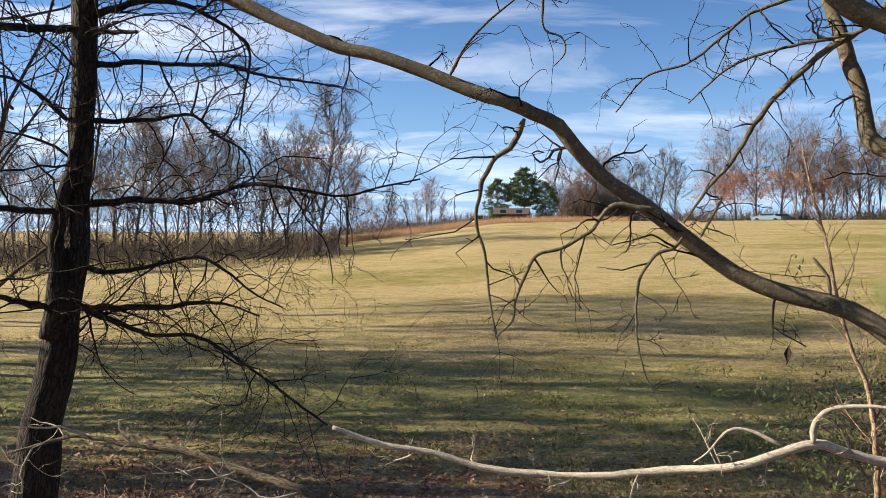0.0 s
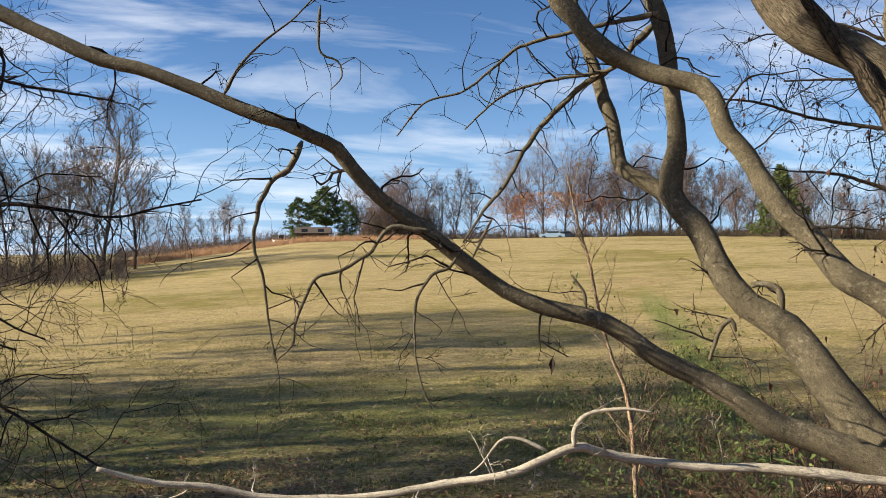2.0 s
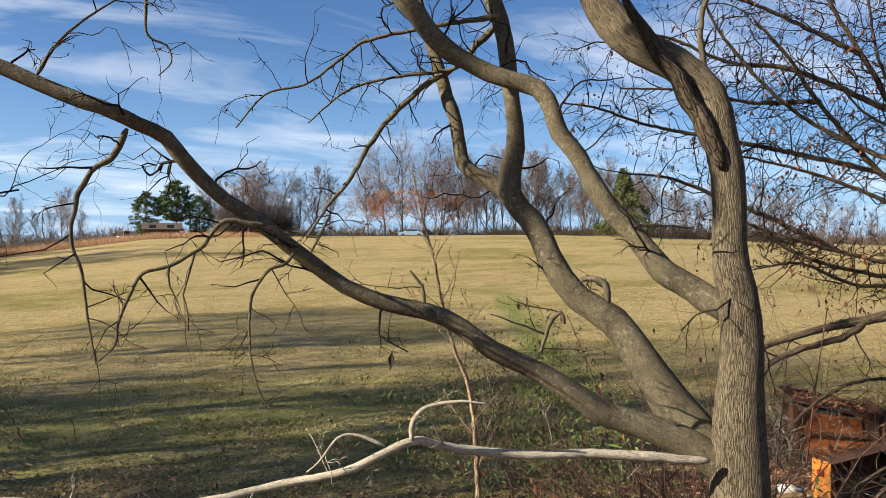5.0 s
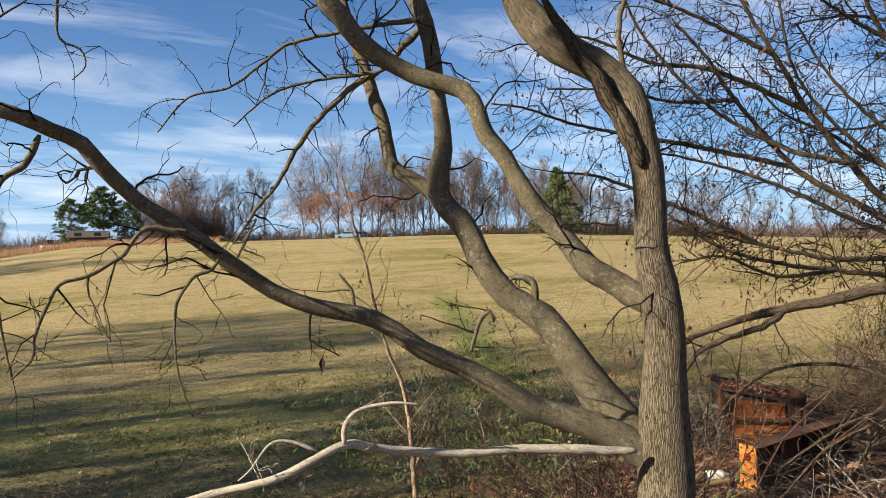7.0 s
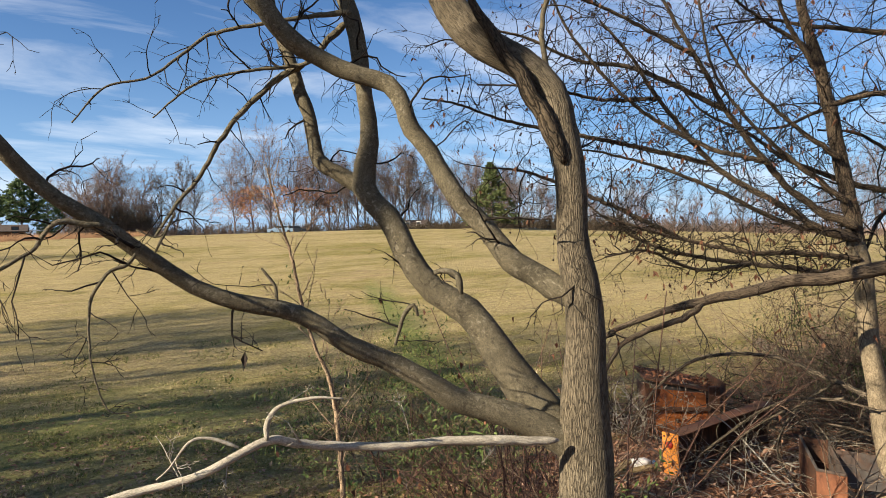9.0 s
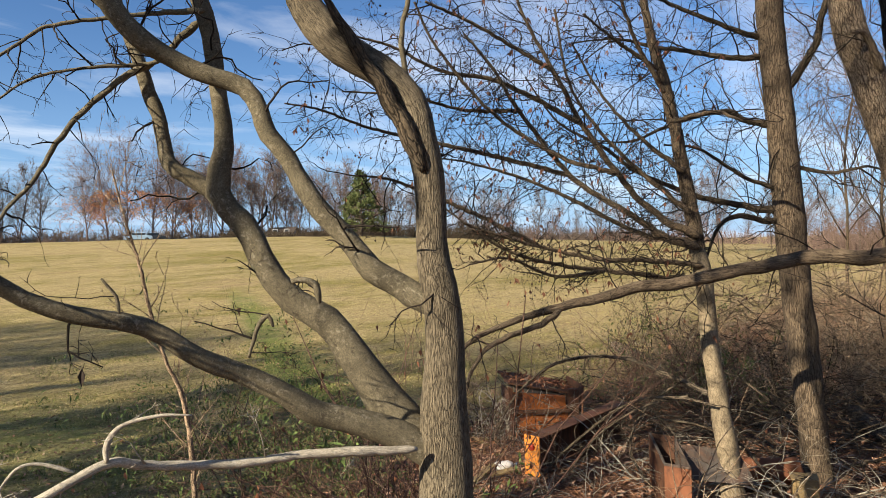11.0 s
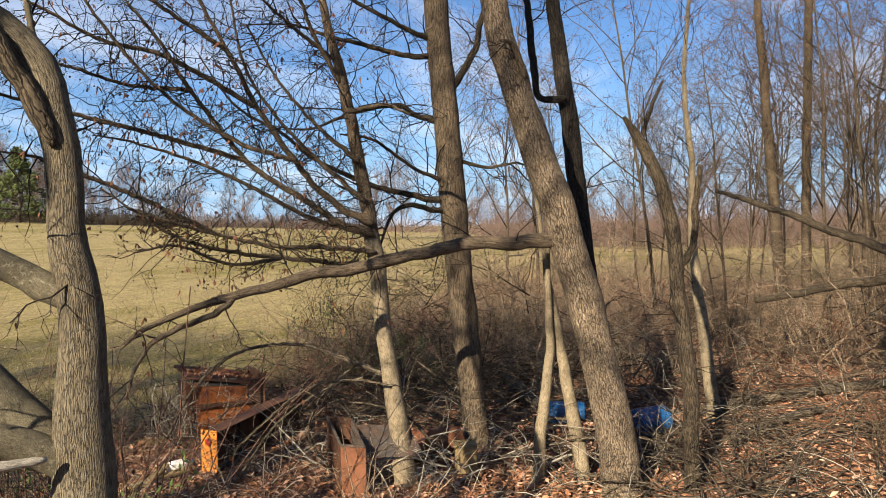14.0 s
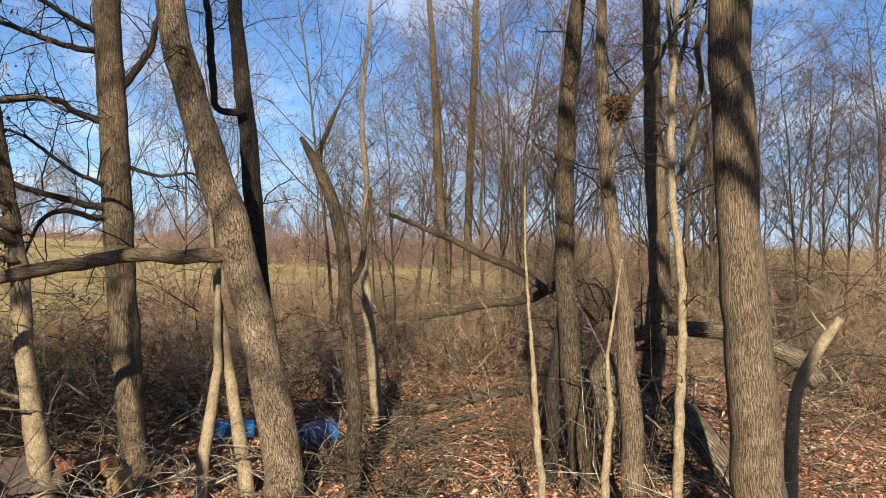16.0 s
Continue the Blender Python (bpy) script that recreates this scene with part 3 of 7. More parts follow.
limb(old_tree, "branch", BARK_LIMB, [(0.87, 4.08, 3.69, 0.019), (0.82, 4.08, 3.58, 0.017), (0.74, 4.08, 3.51, 0.014), (0.69, 4.08, 3.42, 0.014), (0.67, 4.08, 3.33, 0.011), (0.66, 4.08, 3.23, 0.01), (0.7, 4.08, 3.08, 0.008), (0.72, 4.08, 2.91, 0.006), (0.75, 4.08, 2.72, 0.004)])
limb(old_tree, "branch", BARK_LIMB, [(1.42, 3.97, 3.29, 0.018), (1.33, 3.99, 3.3, 0.015), (1.25, 4, 3.31, 0.014), (1.19, 4.01, 3.24, 0.011), (1.15, 4.02, 3.19, 0.01), (1.03, 4.03, 3.12, 0.01), (0.93, 4.04, 3.09, 0.01), (0.87, 4.04, 2.99, 0.009), (0.83, 4.04, 2.88, 0.008), (0.82, 4.04, 2.8, 0.006), (0.75, 4.04, 2.73, 0.005)])
limb(old_tree, "branch", BARK_LIMB, [(1.53, 3.94, 3.17, 0.014), (1.5, 3.95, 3.13, 0.011), (1.42, 3.97, 3.09, 0.009), (1.36, 3.98, 2.98, 0.008), (1.35, 3.99, 2.83, 0.006), (1.36, 3.98, 2.69, 0.005), (1.41, 3.97, 2.53, 0.004), (1.5, 3.95, 2.51, 0.003)])
limb(old_tree, "branch", BARK_LIMB, [(3.02, 3.69, 2.92, 0.023), (3, 3.7, 3.01, 0.02), (2.95, 3.74, 3.04, 0.018), (2.91, 3.77, 3.03, 0.016)])
limb(old_tree, "branch", BARK_LIMB, [(2.1, 3.82, 2.94, 0.012), (2.09, 3.83, 3.01, 0.009), (2.06, 3.84, 3.06, 0.008), (2.04, 3.85, 3.09, 0.006)])
limb(old_tree, "branch", BARK_LIMB, [(2.65, 3.52, 2.85, 0.015), (2.63, 3.53, 2.9, 0.014), (2.59, 3.56, 2.84, 0.012), (2.56, 3.58, 2.72, 0.009)])
limb(old_tree, "branch", BARK_LIMB, [(3.58, 3.6, 3.96, 0.019), (3.56, 3.62, 4.14, 0.019), (3.55, 3.63, 4.32, 0.017), (3.59, 3.59, 4.55, 0.016), (3.63, 3.54, 4.77, 0.013)])
limb(old_tree, "branch", BARK_LIMB, [(0.54, 4.08, 3.88, 0.013), (0.61, 4.08, 4.01, 0.008), (0.71, 4.08, 4.12, 0.007), (0.84, 4.08, 4.23, 0.005), (0.96, 4.08, 4.37, 0.005)])
limb(old_tree, "branch", BARK_LIMB, [(0.95, 4.04, 4.28, 0.009), (0.94, 4.04, 4.17, 0.008), (0.95, 4.04, 4.07, 0.006), (1.02, 4.03, 4.04, 0.005), (1.04, 4.03, 3.97, 0.004), (0.99, 4.03, 3.91, 0.003)])
limb(old_tree, "branch", BARK_LIMB, [(1.61, 3.95, 3.17, 0.008), (1.69, 3.92, 3.34, 0.006), (1.63, 3.94, 3.24, 0.005), (1.54, 3.96, 3.27, 0.004)])
limb(old_tree, "dead_limb", BARK_DEAD, [(3.33, 3.35, 2.2, 0.022), (3.19, 3.41, 2.21, 0.026), (3.01, 3.48, 2.23, 0.028), (2.8, 3.58, 2.24, 0.025), (2.57, 3.66, 2.24, 0.024), (2.32, 3.74, 2.27, 0.024), (2.13, 3.76, 2.31, 0.024), (2, 3.76, 2.34, 0.023), (1.72, 3.82, 2.23, 0.021), (1.49, 3.93, 2.18, 0.021), (1.18, 4.03, 2.12, 0.018), (0.94, 4.09, 2.11, 0.019), (0.71, 4.13, 2.12, 0.019), (0.46, 4.16, 2.18, 0.017), (0.25, 4.17, 2.21, 0.016), (0.01, 4.17, 2.29, 0.012)], "bleached dead limb")
limb(old_tree, "dead_limb", BARK_DEAD, [(2, 3.74, 2.35, 0.017), (2, 3.74, 2.41, 0.015), (2.02, 3.73, 2.46, 0.014), (2.07, 3.71, 2.5, 0.011), (2.19, 3.65, 2.52, 0.009), (2.3, 3.6, 2.51, 0.005)], "bleached dead limb")
limb(old_tree, "dead_limb", BARK_DEAD, [(1.89, 3.78, 2.33, 0.012), (1.78, 3.82, 2.38, 0.009), (1.7, 3.85, 2.37, 0.008), (1.62, 3.87, 2.27, 0.005), (1.57, 3.88, 2.23, 0.004)], "bleached dead limb")
# the shade on this tree is carried by its dark bark colour
field_edge_tree = thing("field_edge_tree", (-2.4, 5.94, -0.11), "twin-stemmed bare tree at the meadow's edge, bark coloured dark for shade", "tree")
limb(field_edge_tree, "trunk", BARK_SHADE, [(-2.03, 6.13, 5.31, 0.085), (-2.04, 6.13, 4.99, 0.093), (-2.05, 6.12, 4.63, 0.096), (-2.06, 6.12, 4.29, 0.095), (-2.07, 6.11, 3.88, 0.094), (-2.1, 6.1, 3.47, 0.096), (-2.12, 6.09, 3.09, 0.103), (-2.17, 6.06, 2.66, 0.116), (-2.24, 6.03, 2.25, 0.14), (-2.31, 5.99, 1.85, 0.151), (-2.36, 5.96, 1.44, 0.167), (-2.39, 5.94, 1.09, 0.184), (-2.4, 5.94, -0.11, 0.23)])
limb(field_edge_tree, "stem", BARK_SHADE, [(-2.05, 6.01, 3.95, 0.027), (-2.1, 5.99, 3.65, 0.037), (-2.15, 5.96, 3.41, 0.053), (-2.18, 5.95, 3.09, 0.061), (-2.18, 5.94, 2.75, 0.075), (-2.21, 5.93, 2.44, 0.088)])
limb(field_edge_tree, "limb", BARK_SHADE, [(-2.03, 6.13, 4.36, 0.027), (-1.74, 6.19, 4.4, 0.023), (-1.35, 6.26, 4.4, 0.018), (-1.08, 6.28, 4.4, 0.018), (-0.85, 6.27, 4.33, 0.013), (-0.57, 6.27, 4.29, 0.011), (-0.24, 6.25, 4.24, 0.006)])
limb(field_edge_tree, "limb", BARK_SHADE, [(-2.03, 6.13, 3.97, 0.023), (-1.65, 6.17, 3.98, 0.018), (-1.32, 6.16, 4.02, 0.013), (-1.13, 6.09, 3.88, 0.011), (-0.9, 6.04, 3.74, 0.008), (-0.8, 5.94, 3.5, 0.006)])
limb(field_edge_tree, "limb", BARK_SHADE, [(-2.06, 6.11, 3.37, 0.031), (-1.66, 6.18, 3.41, 0.026), (-1.33, 6.2, 3.4, 0.022), (-1, 6.2, 3.51, 0.019), (-0.77, 6.15, 3.52, 0.015), (-0.49, 6.11, 3.48, 0.012), (-0.21, 6.06, 3.44, 0.01), (0.07, 5.99, 3.5, 0.008), (0.34, 5.9, 3.55, 0.006)])
limb(field_edge_tree, "limb", BARK_SHADE, [(-2.13, 6.08, 2.64, 0.029), (-1.84, 6.09, 2.64, 0.026), (-1.51, 6.09, 2.64, 0.022), (-1.23, 6.06, 2.68, 0.015), (-1, 6.01, 2.67, 0.01), (-0.77, 5.95, 2.6, 0.006)])
limb(field_edge_tree, "limb", BARK_SHADE, [(-2.11, 6.09, 2.66, 0.029), (-1.84, 6.09, 2.54, 0.022), (-1.57, 6.08, 2.45, 0.017), (-1.29, 6.06, 2.45, 0.015), (-1.06, 6.02, 2.36, 0.013), (-0.78, 5.97, 2.19, 0.01), (-0.55, 5.91, 2.04, 0.01), (-0.28, 5.84, 1.87, 0.008)])
limb(field_edge_tree, "limb", BARK_SHADE, [(-2.1, 6.1, 2.93, 0.022), (-1.85, 6.12, 2.89, 0.02), (-1.59, 6.14, 2.94, 0.017), (-1.27, 6.17, 3, 0.015), (-1.06, 6.14, 2.9, 0.011), (-0.85, 6.12, 2.74, 0.008), (-0.64, 6.08, 2.65, 0.006)])
limb(field_edge_tree, "limb", BARK_SHADE, [(-2.06, 6.12, 4.63, 0.028), (-2.25, 5.96, 4.58, 0.03), (-2.47, 5.78, 4.55, 0.029), (-2.68, 5.59, 4.52, 0.022), (-2.87, 5.4, 4.53, 0.016)])
limb(field_edge_tree, "limb", BARK_SHADE, [(-2.06, 6.12, 4.62, 0.023), (-1.84, 6, 4.57, 0.02), (-1.59, 5.89, 4.54, 0.013)])
limb(field_edge_tree, "limb", BARK_SHADE, [(-2.02, 6.13, 4.71, 0.032), (-1.8, 6.12, 4.78, 0.027), (-1.47, 6.15, 4.83, 0.022), (-1.11, 6.17, 4.68, 0.015), (-0.89, 6.12, 4.47, 0.011), (-0.9, 6.02, 4.13, 0.008), (-0.9, 5.91, 3.88, 0.006)])
limb(field_edge_tree, "limb", BARK_SHADE, [(-2.15, 5.96, 3.32, 0.026), (-2.3, 5.81, 3.32, 0.026), (-2.49, 5.62, 3.34, 0.021), (-2.68, 5.41, 3.39, 0.015)])
limb(field_edge_tree, "limb", BARK_SHADE, [(-2.17, 5.95, 2.65, 0.026), (-2.3, 5.8, 2.69, 0.024), (-2.41, 5.66, 2.75, 0.019), (-2.58, 5.48, 2.84, 0.015)])
limb(field_edge_tree, "limb", BARK_SHADE, [(-2.16, 6.07, 3.96, 0.02), (-2.28, 5.93, 4.11, 0.016), (-2.39, 5.79, 4.2, 0.011), (-2.55, 5.62, 4.2, 0.009)])
fallen_branch = thing("fallen_branch", (0.3, 4.27, 0.95), "long grey-green fallen branch sloping to the bank", "branch")
limb(fallen_branch, "branch", BARK_OLD, [(-1.97, 5.03, 1.91, 0.008), (-1.59, 5.01, 2.01, 0.011), (-1.27, 4.94, 1.99, 0.016), (-0.94, 4.85, 1.98, 0.019), (-0.63, 4.74, 1.93, 0.02), (-0.36, 4.61, 1.89, 0.022), (-0.07, 4.46, 1.85, 0.024), (0.24, 4.3, 1.71, 0.029), (0.3, 4.27, 0.95, 0.036)])
leaning_tree = thing("leaning_tree", (9.81, 2, -0.12), "leaning tree with shaggy brown bark and a long low limb", "tree")
limb(leaning_tree, "trunk", BARK_SHAGGY, [(9.42, 3.44, 6.59, 0.165), (9.45, 3.35, 5.85, 0.182), (9.49, 3.23, 5.18, 0.199), (9.56, 3.01, 4.37, 0.216), (9.64, 2.77, 3.62, 0.235), (9.69, 2.57, 2.92, 0.251), (9.73, 2.41, 2.27, 0.246), (9.77, 2.24, 1.48, 0.249), (9.8, 2.1, 0.69, 0.264), (9.81, 2.02, 0.09, 0.297), (9.81, 2, -0.12, 0.371)])
limb(leaning_tree, "limb", BARK_WOODS, [(9.64, 2.64, 2.97, 0.1), (9.4, 3.11, 2.95, 0.096), (9.15, 3.5, 2.95, 0.091), (8.87, 3.89, 2.9, 0.087), (8.57, 4.27, 2.81, 0.083), (8.24, 4.65, 2.71, 0.078), (7.99, 4.85, 2.69, 0.077), (7.7, 5.09, 2.63, 0.067), (7.43, 5.27, 2.56, 0.06), (7.12, 5.49, 2.48, 0.05), (6.8, 5.69, 2.39, 0.041), (6.48, 5.87, 2.26, 0.032), (6.25, 5.94, 2.12, 0.023)])
limb(leaning_tree, "limb", BARK_WOODS, [(7.16, 5.36, 2.49, 0.044), (6.95, 5.47, 2.35, 0.038), (6.7, 5.6, 2.27, 0.035), (6.45, 5.73, 2.15, 0.031), (6.26, 5.79, 1.93, 0.023), (6.13, 5.78, 1.67, 0.014)])
limb(leaning_tree, "limb", BARK_WOODS, [(9.45, 2.97, 4.82, 0.054), (9.28, 3.05, 5.16, 0.04), (9.09, 3.14, 5.2, 0.026)])
# shade behind the leaning tree is coloured into trunk and limb
shaded_tree = thing("shaded_tree", (11.36, 2.44, -0.12), "bare trunk behind the leaning tree, bark coloured dark for shade", "tree")
limb(shaded_tree, "trunk", BARK_SHADE, [(11.19, 3.17, 7.25, 0.11), (11.2, 3.1, 6.35, 0.115), (11.22, 3.03, 5.6, 0.129), (11.26, 2.89, 4.47, 0.151), (11.28, 2.8, 3.33, 0.158), (11.31, 2.69, 2.11, 0.174), (11.34, 2.56, 1.03, 0.193), (11.36, 2.46, 0.25, 0.213), (11.36, 2.44, -0.12, 0.266)])
limb(shaded_tree, "limb", BARK_SHADE, [(11.06, 2.88, 4.82, 0.063), (10.96, 3.23, 4.87, 0.055), (10.94, 3.31, 5.38, 0.063), (10.92, 3.35, 5.96, 0.056), (10.9, 3.43, 6.69, 0.049)])
straight_tree = thing("straight_tree", (11.13, 4.27, -0.12), "straight tall tree with brown bark, half in shade", "tree")
limb(straight_tree, "trunk", BARK_WOODS, [(10.96, 4.73, 7.23, 0.199), (10.97, 4.7, 6.24, 0.211), (10.98, 4.67, 5.47, 0.215), (11.01, 4.59, 4.24, 0.228), (11.05, 4.51, 2.86, 0.235), (11.08, 4.42, 1.64, 0.230), (11.11, 4.33, 0.57, 0.225), (11.13, 4.28, -0.04, 0.245), (11.13, 4.27, -0.12, 0.29)])
limb(straight_tree, "limb", BARK_BOUGH, [(10.96, 4.73, 5.54, 0.058), (10.6, 5.09, 5.55, 0.045), (10.24, 5.41, 5.64, 0.04), (9.87, 5.71, 5.69, 0.032), (9.45, 6.06, 5.81, 0.02), (8.97, 6.44, 5.76, 0.012)])
limb(straight_tree, "limb", BARK_BOUGH, [(10.98, 4.68, 4.63, 0.061), (10.7, 4.96, 4.72, 0.048), (10.48, 5.06, 4.82, 0.048), (10.19, 5.32, 4.79, 0.039), (9.85, 5.64, 4.64, 0.027), (9.49, 5.95, 4.46, 0.019), (9.04, 6.35, 4.51, 0.011)])
limb(straight_tree, "limb", BARK_BOUGH, [(11.01, 4.61, 3.5, 0.065), (10.64, 5.08, 3.62, 0.052), (10.29, 5.45, 3.75, 0.047), (9.81, 5.99, 4.07, 0.035), (9.41, 6.34, 4.46, 0.027), (8.98, 6.68, 4.76, 0.019), (8.6, 6.92, 5.35, 0.011)])
limb(straight_tree, "limb", BARK_BOUGH, [(11.02, 4.58, 3.36, 0.057), (10.69, 4.79, 3.41, 0.048), (10.37, 4.96, 3.45, 0.043), (10.07, 5.06, 3.31, 0.03), (9.8, 5.1, 2.91, 0.022)])
limb(straight_tree, "limb", BARK_BOUGH, [(11.02, 4.57, 3.78, 0.041), (10.57, 4.88, 3.94, 0.032), (10.05, 5.26, 4.32, 0.023), (9.58, 5.5, 4.38, 0.015)])
limb(straight_tree, "limb", BARK_BOUGH, [(10.93, 4.79, 5.79, 0.05), (10.5, 5.03, 5.91, 0.041), (9.94, 5.48, 6.19, 0.032), (9.46, 5.7, 6.36, 0.023)])
limb(straight_tree, "limb", BARK_BOUGH, [(11.04, 4.54, 5.08, 0.074), (11.1, 4.38, 5.36, 0.066), (11.15, 4.23, 5.61, 0.058), (11.19, 4.12, 6.01, 0.05), (11.23, 4.01, 6.44, 0.042)])
limb(straight_tree, "limb", BARK_BOUGH, [(11.05, 4.49, 4.09, 0.041), (11.12, 4.03, 3.97, 0.028), (11.14, 3.61, 4.01, 0.02), (11.14, 3.27, 3.84, 0.012)])
gum_tree = thing("gum_tree", (9.28, 4.56, -0.17), "slender bare gum tree hung with seed balls and withered leaves", "tree")
# brown above, pale below: shade and sun put into the two bark colours
limb(gum_tree, "trunk", BARK_GUM, [(9.25, 5.67, 6.94, 0.031), (9.25, 5.57, 6.35, 0.042), (9.24, 5.48, 5.84, 0.052), (9.29, 5.31, 5.04, 0.066), (9.32, 5.15, 4.26, 0.079), (9.34, 5, 3.35, 0.089), (9.34, 4.94, 2.95, 0.095)])
limb(gum_tree, "lower_trunk", BARK_PALE, [(9.34, 4.97, 3.15, 0.085), (9.34, 4.94, 2.95, 0.099), (9.34, 4.89, 2.65, 0.101), (9.33, 4.81, 1.83, 0.104), (9.33, 4.69, 1.02, 0.118), (9.33, 4.58, 0.08, 0.147), (9.28, 4.56, -0.17, 0.154)], "smooth lower trunk, coloured pale where sun falls")
limb(gum_tree, "limb", BARK_GUM, [(9.24, 4.88, 3.2, 0.05), (8.87, 5.27, 3.51, 0.041), (8.55, 5.53, 3.97, 0.035), (8.22, 5.77, 4.54, 0.03), (7.93, 5.94, 5.15, 0.024), (7.64, 6.1, 5.72, 0.019), (7.42, 6.15, 6.19, 0.014)])
limb(gum_tree, "limb", BARK_GUM, [(9.24, 4.88, 3.07, 0.05), (8.93, 5.16, 3.22, 0.044), (8.61, 5.43, 3.5, 0.035), (8.14, 5.89, 3.95, 0.03), (7.68, 6.26, 4.71, 0.024), (7.37, 6.4, 5.21, 0.019), (7.07, 6.54, 5.57, 0.013)])
limb(gum_tree, "limb", BARK_GUM, [(9.22, 4.91, 3.14, 0.039), (8.77, 5.38, 3.26, 0.03), (8.27, 5.84, 3.62, 0.024), (7.74, 6.26, 3.93, 0.019), (7.19, 6.64, 4.13, 0.013), (6.81, 6.79, 4.18, 0.008)])
limb(gum_tree, "limb", BARK_GUM, [(9.25, 4.85, 2.86, 0.034), (8.77, 5.38, 2.95, 0.028), (8.38, 5.69, 2.97, 0.024), (7.86, 6.12, 3.13, 0.021), (7.44, 6.37, 3.27, 0.016), (7.02, 6.59, 3.44, 0.01)])
limb(gum_tree, "limb", BARK_GUM, [(9.26, 4.83, 2.73, 0.039), (8.9, 5.16, 2.74, 0.033), (8.41, 5.64, 2.84, 0.027), (7.97, 5.97, 2.92, 0.024), (7.44, 6.37, 3.14, 0.018), (6.84, 6.76, 3.64, 0.01)])
limb(gum_tree, "limb", BARK_GUM, [(9.1, 5.14, 4.58, 0.034), (8.96, 4.55, 4.59, 0.022), (8.72, 4.1, 4.41, 0.013)])
limb(gum_tree, "limb", BARK_GUM, [(9.17, 5, 3.96, 0.034), (8.7, 5.29, 4.36, 0.022), (8.23, 5.52, 4.87, 0.016), (7.84, 5.62, 5.4, 0.011)])
limb(gum_tree, "limb", BARK_GUM, [(9.04, 5.24, 5.2, 0.029), (8.46, 5.42, 5.47, 0.019), (7.92, 5.51, 5.71, 0.013)])
limb(gum_tree, "limb", BARK_GUM, [(9.19, 4.96, 3.48, 0.034), (8.55, 5.52, 4.24, 0.022), (8.05, 5.79, 4.95, 0.016), (7.73, 5.76, 5.79, 0.013)])
limb(gum_tree, "limb", BARK_GUM, [(8.14, 5.89, 3.95, 0.03), (7.53, 6.41, 4.18, 0.027), (6.9, 6.87, 4.36, 0.023), (6.24, 7.26, 4.53, 0.016), (5.73, 7.47, 4.71, 0.013), (5.34, 7.56, 4.75, 0.009)])
limb(gum_tree, "limb", BARK_GUM, [(7.92, 6.17, 3.13, 0.03), (7.32, 6.6, 3.51, 0.026), (6.83, 6.84, 3.74, 0.023), (6.35, 7.03, 3.93, 0.016), (5.87, 7.2, 3.98, 0.009)])
limb(gum_tree, "limb", BARK_GUM, [(8.22, 5.77, 4.54, 0.03), (7.52, 6.37, 5.04, 0.027), (6.91, 6.76, 5.17, 0.02), (6.39, 7, 5.41, 0.016), (5.86, 7.2, 5.51, 0.01)])
limb(gum_tree, "limb", BARK_GUM, [(8.04, 6.02, 5.18, 0.027), (7.24, 6.43, 5.64, 0.02), (6.56, 6.62, 5.85, 0.016)])
limb(gum_tree, "limb", BARK_GUM, [(7.78, 6.34, 4.74, 0.027), (7.17, 6.67, 4.74, 0.02), (6.55, 6.94, 4.87, 0.016), (5.84, 7.21, 4.88, 0.009)])
limb(gum_tree, "limb", BARK_GUM, [(8.44, 5.46, 3.96, 0.03), (7.92, 5.89, 4.17, 0.026), (7.3, 6.36, 4.68, 0.02), (6.75, 6.67, 5.41, 0.016), (6.47, 6.7, 5.85, 0.013)])
limb(gum_tree, "limb", BARK_GUM, [(8.72, 4.99, 4.85, 0.031), (8.27, 5.07, 5.37, 0.023), (7.88, 5.03, 5.84, 0.019)])
limb(gum_tree, "limb", BARK_GUM, [(8.35, 5.59, 2.84, 0.027), (7.81, 5.93, 2.8, 0.02), (7.31, 6.18, 3.02, 0.016), (6.84, 6.34, 2.97, 0.009)])
broken_snag = thing("broken_snag", (10.13, 1.27, -0.12), "broken grey snag with a forked dead top", "snag")
limb(broken_snag, "trunk", BARK_BOUGH, [(10.03, 1.97, 4.38, 0.028), (10.05, 1.85, 4.19, 0.059), (10.08, 1.65, 3.81, 0.082), (10.1, 1.47, 3.2, 0.089), (10.11, 1.39, 2.25, 0.093), (10.12, 1.29, 1.3, 0.098), (10.13, 1.27, -0, 0.109), (10.13, 1.27, -0.12, 0.136)])
limb(broken_snag, "stub", BARK_BOUGH, [(10.06, 1.78, 4.1, 0.034), (10.07, 1.69, 4.41, 0.028), (10.09, 1.53, 4.77, 0.017)])
limb(broken_snag, "stub", BARK_BOUGH, [(10.11, 1.37, 2.63, 0.048), (10.13, 1.23, 2.87, 0.045), (10.13, 1.2, 3.34, 0.041), (10.14, 1.14, 3.79, 0.031)])
saplings = []
sapling = thing("sapling", (10.21, 2.53, -0.12), "thin pale sapling among the brush", "sapling", "saplings in the wood")
saplings.append(sapling)
limb(sapling, "trunk", BARK_PALE, [(10.07, 3.07, 3.64, 0.018), (10.09, 3, 3.03, 0.028), (10.11, 2.94, 2.53, 0.039), (10.13, 2.87, 1.95, 0.064), (10.16, 2.75, 1.26, 0.072), (10.19, 2.64, 0.57, 0.088), (10.21, 2.55, -0.06, 0.097), (10.21, 2.53, -0.12, 0.121)])
sapling = thing("sapling", (9.95, 3.11, -0.12), "thin pale sapling among the brush", "sapling", "saplings in the wood")
saplings.append(sapling)
